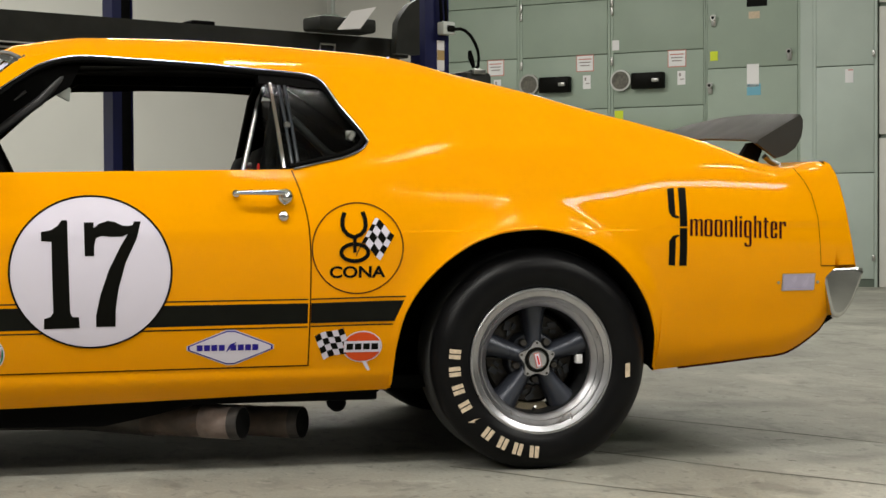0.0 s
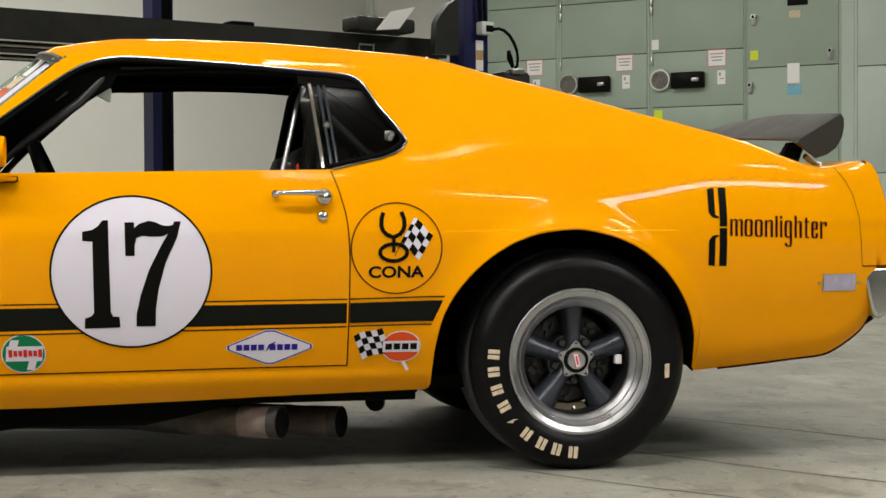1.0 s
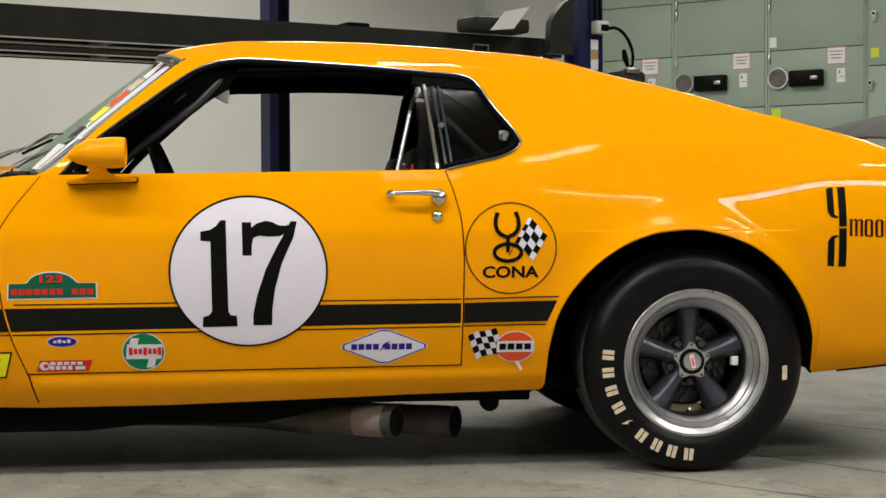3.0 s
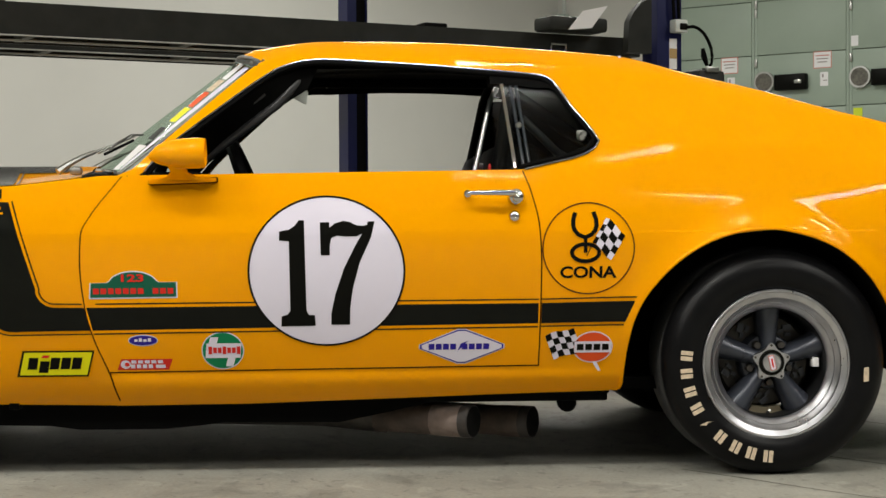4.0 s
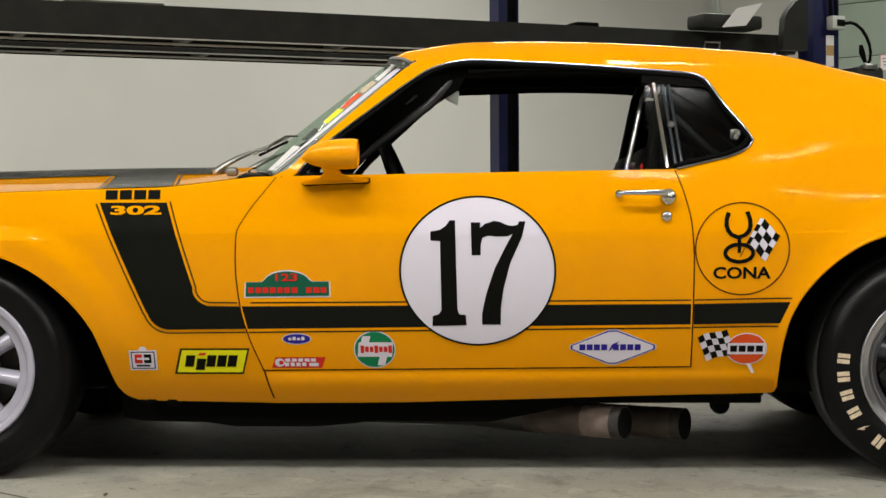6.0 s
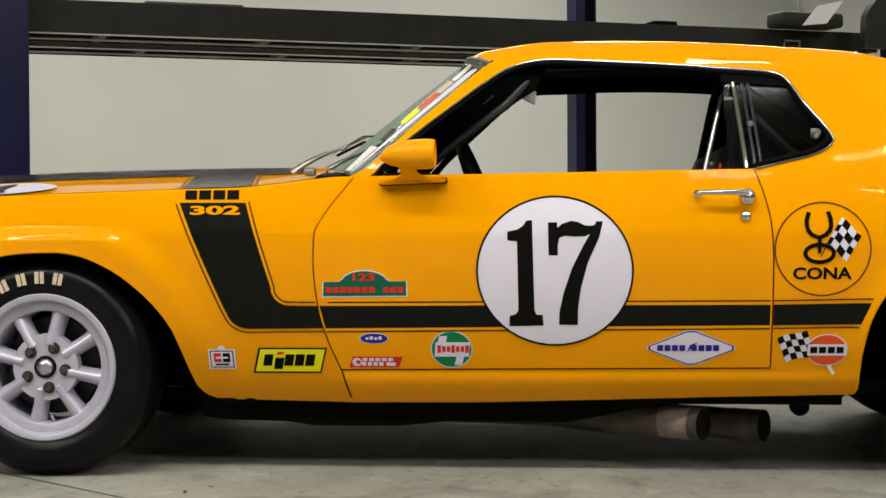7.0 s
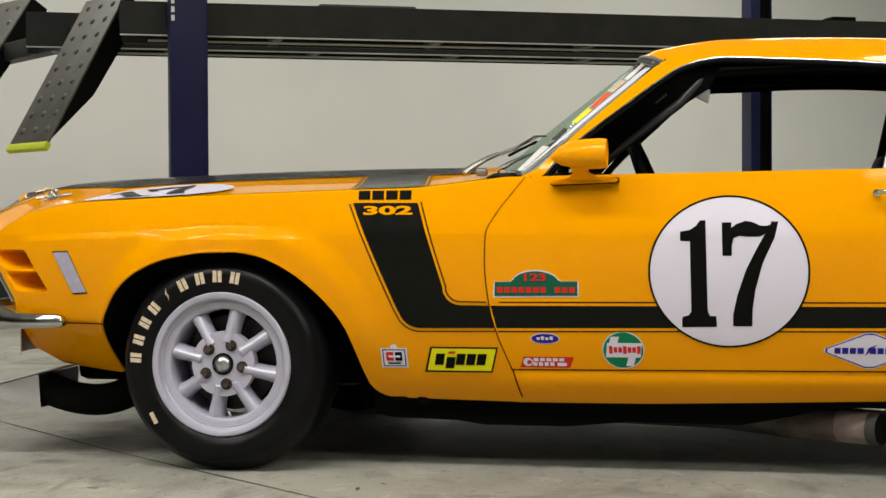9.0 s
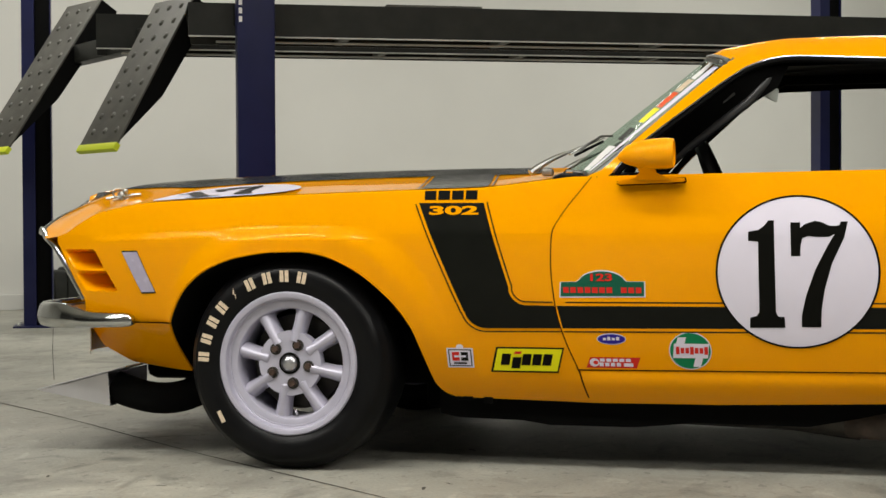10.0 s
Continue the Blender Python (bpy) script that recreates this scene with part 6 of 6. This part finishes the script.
for k, (off, z0, z1, cut) in enumerate(RUNS):
    o = LA + LV * off
    m = frame_at(Vector((o.x, o.y, 0)))
    loop = [(0.11, z0), (0.125, z0), (0.125, z1 - 0.012), (0.545, z1 - 0.012), (0.545, z0), (0.56, z0), (0.56, z1), (0.11, z1)]
    bm = bmesh.new()
    ends = [[bm.verts.new(m @ Vector((x, y, z))) for y, z in loop] for x in (-0.35, 5.38)]
    for a, b in zip(range(8), [*range(1, 8), 0]):
        bm.faces.new((ends[0][a], ends[1][a], ends[1][b], ends[0][b]))
    bm.faces.new(ends[0]), bm.faces.new(ends[1][::-1])
    bmesh.ops.recalc_face_normals(bm, faces=bm.faces[:])
    run = part("runway", bm, LIFT_BLACK, lift, "black steel channel runway", None)
    part("runway_lip", box((-0.35, 0.098, z0 - 0.006), (5.38, 0.108, z0 + 0.002), 0.001, m=m), PALE_STEEL, run, "worn bright runway lip")
    part("cable_rod", box((-0.2, 0.16, z0 - 0.03), (5.3, 0.172, z0 - 0.018), 0.002, m=m), PALE_STEEL, run)
    for x in np.arange(0.5, 5.2, 0.92):
        part("runway_rib", box((x, 0.13, z0 + 0.006), (x + 0.05, 0.54, z0 + 0.05), 0.003, m=m), RAMP, run)
    part("cable_rod", box((-0.2, 0.30, z0 + 0.03), (5.3, 0.316, z0 + 0.046), 0.002, m=m), STEEL, run, "bright lifting rod")
for x in (0.0, 5.42):
    a = LA + LU * x
    m = frame_at(Vector((a.x, a.y, 0)), LVN)
    part("cross_beam", box((0.08, -0.06, 1.80), (LV.length - 0.08, 0.06, 1.92), 0.008, m=m), LIFT_BLACK, lift, "black cross beam")
m = frame_at(POSTS[2]) @ Matrix.Translation((-0.058, 0, 0))
part("carriage_guard", prism_guard(m), LIFT_BLACK, lift, "black carriage guard at the post")
unit = part("switch_box", box((0.055, -0.16, 1.945), (0.155, -0.086, 2.03), 0.01, m=m), GREY_SHELL, lift, "pale grey limit switch box")
part("switch_front", box((0.085, -0.168, 1.962), (0.145, -0.158, 2.005), 0.006, m=m), BLACK, unit)
part("decal_plate", box((0.055, -0.088, 1.71), (0.115, -0.0852, 1.91), 0, m=m), PAPER, lift, "white and tan safety label", None)
part("decal_panel", box((0.056, -0.0895, 1.78), (0.114, -0.0875, 1.845), 0, m=m), material("tan_label", (0.45, 0.30, 0.12), 0.6), lift, "", None)
part("hose", tube([m @ Vector(p) for p in ((0.14, -0.17, 1.98), (0.18, -0.18, 1.985), (0.22, -0.18, 1.975), (0.265, -0.18, 1.945), (0.30, -0.18, 1.90), (0.325, -0.18, 1.85), (0.333, -0.18, 1.80), (0.328, -0.18, 1.75), (0.30, -0.18, 1.712), (0.26, -0.17, 1.705))], 0.011, 8), WELL, lift, "black hydraulic hose")
for dx in (0.0, 0.04):
    part("hose", tube([m @ Vector(p) for p in ((0.07 + dx, -0.12, 2.03), (0.06 + dx, -0.12, 2.2), (0.04 + dx, -0.12, 2.6))], 0.011, 8), WELL, lift, "black hydraulic hose")
pump = part("pump_unit", box((0.15, -0.28, 1.45), (0.37, -0.09, 1.70), 0.03, m=m), LIFT_BLACK, lift, "black hydraulic pump unit")
part("pump_lever", tube([m @ Vector(p) for p in ((0.26, -0.22, 1.73), (0.235, -0.22, 1.79), (0.225, -0.22, 1.84))], lambda q: 0.012 + 0.008 * math.sin(q * 3.14), 8), WELL, pump)
part("pump_valve", box((0.20, -0.30, 1.68), (0.30, -0.275, 1.715), 0.006, m=m), STEEL, pump)
part("stop_block", box((-0.84, -0.05, 1.93), (-0.40, 0.16, 2.02), 0.02, m=m), LIFT_BLACK, lift, "black wheel stop")
part("rubber_pad", box((3.86, 0.15, 1.925), (4.02, 0.28, 1.955), 0.01, m=frame_at(LA)), WELL, lift)
part("lock_loop", tube([frame_at(LA) @ Vector(p) for p in ((4.74, 0.09, 1.815), (4.74, 0.08, 1.855), (4.85, 0.08, 1.855), (4.85, 0.09, 1.815))], 0.007, 8), STEEL, lift)
part("tie_bracket", box((0.75, 0.2, 1.925), (1.3, 0.5, 1.95), 0.006, m=frame_at(LA)), RAMP, lift)
bm = prism(bmesh.new(), [(-0.631, 2.049), (-0.442, 2.092), (-0.566, 1.944), (-0.74, 1.925)], -0.106, -0.10)
bm.transform(m)
bmesh.ops.recalc_face_normals(bm, faces=bm.faces[:])
tagged(finish("paper_sheet", bm, PAPER), "white paper sheet leaning on the lift runway", "paper")

# drive-on ramps hanging from the runway ends
def ramp(top, foot, across, width):
    a = (foot - top).normalized()
    c = across.normalized()
    n = c.cross(a).normalized()
    m = Matrix(((a.x, c.x, n.x, top.x), (a.y, c.y, n.y, top.y), (a.z, c.z, n.z, top.z), (0, 0, 0, 1)))
    length = (foot - top).length
    r = part("drive_on_ramp", box((0, 0, -0.006), (length, width, 0.006), 0.002, m=m), RAMP, lift, "perforated grey ramp with a lime edge")
    bm = bmesh.new()
    for y in (0.0, width - 0.012):
        prism_pts = [(0.0, 0.0), (length * 0.97, 0.0), (length * 0.62, 0.10), (0.0, 0.13)]
        A = [m @ Vector((p, y, -0.006 - q)) for p, q in prism_pts]
        B = [m @ Vector((p, y + 0.012, -0.006 - q)) for p, q in prism_pts]
        va, vb = [bm.verts.new(p) for p in A], [bm.verts.new(p) for p in B]
        bm.faces.new(va), bm.faces.new(vb[::-1])
        for k in range(4):
            bm.faces.new((va[k], vb[k], vb[(k + 1) % 4], va[(k + 1) % 4]))
    bmesh.ops.recalc_face_normals(bm, faces=bm.faces[:])
    parts("ramp_web", bm, WELL, r, "black side webs", None)
    part("ramp_edge", box((length, 0, -0.02), (length + 0.045, width, 0.012), 0.003, m=m), HIVIS, r, "lime yellow edge")
    bm = bmesh.new()
    for i in range(9):
        for j in range(3):
            x, y = length * (i + 0.6) / 9.4, width * (j + 0.6 + 0.0) / 3.2
            ring_a, ring_b = [[bm.verts.new(m @ Vector((x + q * math.cos(0.785 * i8), y + q * math.sin(0.785 * i8), h))) for i8 in range(8)] for q, h in ((0.024, 0.005), (0.012, 0.016))]
            for i8 in range(8):
                bm.faces.new((ring_a[i8], ring_a[(i8 + 1) % 8], ring_b[(i8 + 1) % 8], ring_b[i8]))
            bm.faces.new(ring_b)
    parts("ramp_stud", bm, RAMP, r, "", None)


ramp(Vector((-4.70, 4.06, 2.03)), Vector((-4.945, 3.56, 1.17)), Vector((-0.80, 0.60, 0)), 0.445)
ramp(Vector((-5.942, 5.45, 2.24)), Vector((-6.36, 4.95, 1.23)), Vector((-0.80, 0.60, 0)), 0.50)

# ---- switchgear along the far wall ----
CM = frame_at(CAB0, U2, N2)


def cabinet(name, s0, s1, mat, lines, front=0.0, top=4.2, label="sage green steel switchgear cabinet with stacked doors"):
    cab = empty(name, tuple(CAB0 + U2 * (s0 + s1) / 2 + N2 * 0.3))
    tagged(cab, label, "cabinet", group="switchgear cabinets")
    part("body", box((s0, front + 0.02, 0.0), (s1, 0.74, top), 0.006, m=CM), CAB_DARK, cab)
    for a, b in zip(lines, lines[1:]):
        d = part("door_panel", box((s0 + 0.035, front, a + 0.005), (s1 - 0.035, front + 0.03, b - 0.005), 0.004, m=CM), mat, cab)
    for x in (s0 + 0.002, s1 - 0.032):
        part("frame_strip", box((x, front + 0.004, 0.0), (x + 0.030, front + 0.03, top), 0.002, m=CM), mat, cab)
    return cab


def plate(cab, name, s, z, w, h, mat, depth=0.004, front=0.0, label=""):
    return part(name, box((s - w / 2, front - depth, z - h / 2), (s + w / 2, front + 0.001, z + h / 2), 0, m=CM), mat, cab, label, None)


STACK = [0.08, 0.75, 1.40, 1.665, 1.93, 2.53, 3.13, 3.7, 4.2]
units = [cabinet("switch_cabinet", s, s + 1.10, CABINET, STACK) for s in (-4.98, -3.88, -2.78)]
for cab, s in zip(units, (-4.98, -3.88, -2.78)):
    plate(cab, "notice", s + 0.80 - (0.03 if s > -3 else 0), 2.44, 0.19, 0.165, PAPER, label="white notice with a red frame")
    plate(cab, "notice_frame", s + 0.80 - (0.03 if s > -3 else 0), 2.44, 0.21, 0.185, PALE_RED, 0.002)
    for k in range(3):
        plate(cab, "print_bar", s + 0.80 - (0.03 if s > -3 else 0), 2.485 - 0.035 * k, 0.15 - 0.02 * k, 0.012, PALE_RED if k == 0 else INK, 0.006)
    plate(cab, "tag", s + 0.82, 2.23, 0.09, 0.15, PAPER)
    plate(cab, "print_bar", s + 0.805, 2.265, 0.02, 0.035, INK, 0.006)
    plate(cab, "print_bar", s + 0.83, 2.215, 0.045, 0.01, INK, 0.006)
for cab, s in zip(units[1:], (-3.88, -2.78)):
    dial = part("dial", tube([CM @ Vector((s + 0.135, 0.0, 2.228)), CM @ Vector((s + 0.135, -0.05, 2.228))], 0.118, 28), STEEL, cab, "round meter with a bright ring")
    part("dial_face", tube([CM @ Vector((s + 0.135, -0.05, 2.228)), CM @ Vector((s + 0.135, -0.054, 2.228))], 0.098, 28), DIAL, dial)
    h = part("switch_box", box((s + 0.27, -0.09, 2.125), (s + 0.64, 0.0, 2.30), 0.015, m=CM), BLACK, cab, "black breaker handle box")
    part("lever", box((s + 0.52, -0.12, 2.19), (s + 0.60, -0.09, 2.23), 0.006, m=CM), STEEL, h)
    for z in (2.40, 3.05, 2.95):
        part("latch", box((s + 0.01, -0.025, z), (s + 0.04, 0.0, z + 0.09), 0.006, m=CM), STEEL, cab)
plate(units[2], "tag", -2.715, 2.62, 0.08, 0.11, PAPER)
plate(units[2], "tag", -2.68, 1.83, 0.10, 0.14, HIVIS, label="yellow tag")
tall = cabinet("meter_cabinet", -1.70, -0.66, CABINET, [0.08, 2.31, 3.6, 4.2], label="sage green tall metering cabinet with labels")
for s, z, w, h, mat in ((-1.595, 2.445, 0.085, 0.10, HIVIS), (-1.17, 2.22, 0.13, 0.24, PAPER), (-1.16, 2.07, 0.15, 0.12, material("sky_blue_label", (0.16, 0.42, 0.55), 0.5)), (-1.156, 2.856, 0.12, 0.075, LETTER), (-1.126, 3.03, 0.22, 0.17, BLACK)):
    plate(tall, "label_plate", s, z, w, h, mat)
for s, z in ((-0.80, 2.42), (-1.62, 2.82), (-1.66, 2.10), (-1.66, 1.4)):
    hasp = part("latch", box((s, -0.02, z - 0.06), (s + 0.05, 0.0, z + 0.06), 0.008, m=CM), STEEL, tall)
    part("latch_knob", tube([CM @ Vector((s + 0.025, -0.02, z + 0.03)), CM @ Vector((s + 0.025, -0.05, z + 0.03))], 0.03, 12), STEEL, hasp)
    part("latch_core", tube([CM @ Vector((s + 0.025, -0.05, z + 0.03)), CM @ Vector((s + 0.025, -0.054, z + 0.03))], 0.016, 10), WELL, hasp)
end = cabinet("end_cabinet", -0.52, 0.14, CABINET_LIGHT, [0.08, 1.17, 2.27, 3.6, 4.2], -0.05, label="pale green end cabinet beside the switchgear")
plate(end, "tag", -0.145, 2.165, 0.085, 0.14, PAPER, front=-0.05)
plate(end, "print_bar", -0.13, 2.225, 0.05, 0.012, PALE_RED, 0.006, front=-0.05)
for z in (0.3, 2.38):
    part("hinge", box((0.09, -0.075, z - 0.03), (0.12, -0.05, z + 0.03), 0.004, m=CM), STEEL, end)
tagged(finish("cabinet_trunking", box((-0.66, -0.02, 0.0), (-0.525, 0.7, 4.2), 0.006, m=CM), CABINET_LIGHT), "pale green vertical steel trunking between cabinets", "trunking")
filler = empty("filler_panel", tuple(CAB0 + U2 * 0.4 + N2 * 0.3))
tagged(filler, "warm grey filler panel in three lengths beside the cabinets", "panel")
for a, b in ((0.0, 1.52), (1.56, 2.86), (2.90, 4.2)):
    part("panel_length", box((0.150, -0.02, a), (0.75, 0.74, b), 0.006, m=CM), WALL, filler)
part("backing", box((0.16, 0.0, 0.0), (0.74, 0.70, 4.19), m=CM), CAB_DARK, filler)
conduit = empty("wall_conduit", tuple(W2 - 6.82 * U2))
tagged(conduit, "thin grey conduit with a small pale green box on the wall", "conduit")
part("pipe", tube([CM @ Vector((-6.80, 0.73, z)) for z in (3.1, 4.55)], 0.025, 10), GREY_SHELL, conduit)
part("junction_box", box((-6.93, 0.62, 3.05), (-6.72, 0.748, 3.29), 0.01, m=CM), CABINET_LIGHT, conduit)

# ---- floor joints and odd things on the floor ----
def joint(points, w=0.006):
    bm = bmesh.new()
    P = [Vector((*p, 0.0012)) for p in points]
    cols = []
    for i, p in enumerate(P):
        d = (P[min(i + 1, len(P) - 1)] - P[max(i - 1, 0)]).normalized()
        n = Vector((-d.y, d.x, 0)) * w / 2 * (1 + 0.3 * math.sin(7 * i))
        cols.append([p - n, p + n])
    return tagged(finish("floor_joint", grid(bm, cols), GAP_DARK), "dark saw-cut joint in the concrete floor", "joint", group="floor joints", kind="structure")


GAP_DARK = material("joint_dirt", (0.075, 0.07, 0.058), 0.95)


def wobble(a, b, n=24, k=0.006):
    return [(a[0] + (b[0] - a[0]) * t + k * math.sin(17 * t), a[1] + (b[1] - a[1]) * t + k * math.cos(13 * t)) for t in np.linspace(0, 1, n)]


joint(wobble((-0.3, 2.5), (2.2, -1.12), 40), 0.011)
joint(wobble((0.2, 0.42), (1.6, -1.47), 30), 0.008)
joint(wobble((-0.25, 0.15), (1.0, -1.36), 30), 0.006)
joint(wobble((-6.0, 2.74), (-1.8, -0.84), 50, 0.009), 0.009)
joint(wobble((-3.49, 0.59), (-3.28, 0.72), 8, 0.01), 0.006)
joint(wobble((-8.5, 3.35), (-5.4, 0.5), 30), 0.006)
joint(wobble((-3.2, 2.3), (-0.6, 1.0), 30), 0.006)
part("lanyard_wire", tube([(-3.60, 0.2, 0.41), (-3.606, 0.205, 0.33), (-3.604, 0.21, 0.235)], 0.0009, 5), DARK_METAL, car, "thin dark wire hanging under the nose")
rng = random.Random(5)
bm = bmesh.new()
for k in range(150):
    cx, cy, a, size = rng.uniform(-6, 2.5), rng.uniform(-1.4, 3.0), rng.uniform(0, 3.1), 0.003 + 0.013 * rng.random() ** 3
    bm.faces.new([bm.verts.new((cx + size * (1.8 * math.cos(t) * math.cos(a) - 0.5 * math.sin(t) * math.sin(a)) * q, cy + size * (1.8 * math.cos(t) * math.sin(a) + 0.5 * math.sin(t) * math.cos(a)) * q, 0.0015))
                  for t, q in ((0, 1), (1, rng.uniform(0.6, 1.2)), (2.2, rng.uniform(0.5, 1.1)), (3.2, 1), (4.1, rng.uniform(0.6, 1.2)), (5.3, rng.uniform(0.5, 1.1)))])
tagged(finish("floor_flakes", bm, GAP_DARK), "small dark chips and specks scattered over the concrete", "debris", kind="stuff")
pile = empty("equipment_pile", (-7.2, 7.95, 0))
tagged(pile, "low dark heap of covered workshop gear by the wall", "equipment")
for k in range(9):
    x, h = k * 0.11, 0.16 + 0.10 * abs(math.sin(k * 2.3))
    part("cover", box((x, 0, 0), (x + 0.115, 0.35, h + 0.1), 0.03, m=frame_at(Vector((-7.55, 7.62, 0)), Vector((0.743, 0.669, 0)))), LIFT_BLACK, pile)
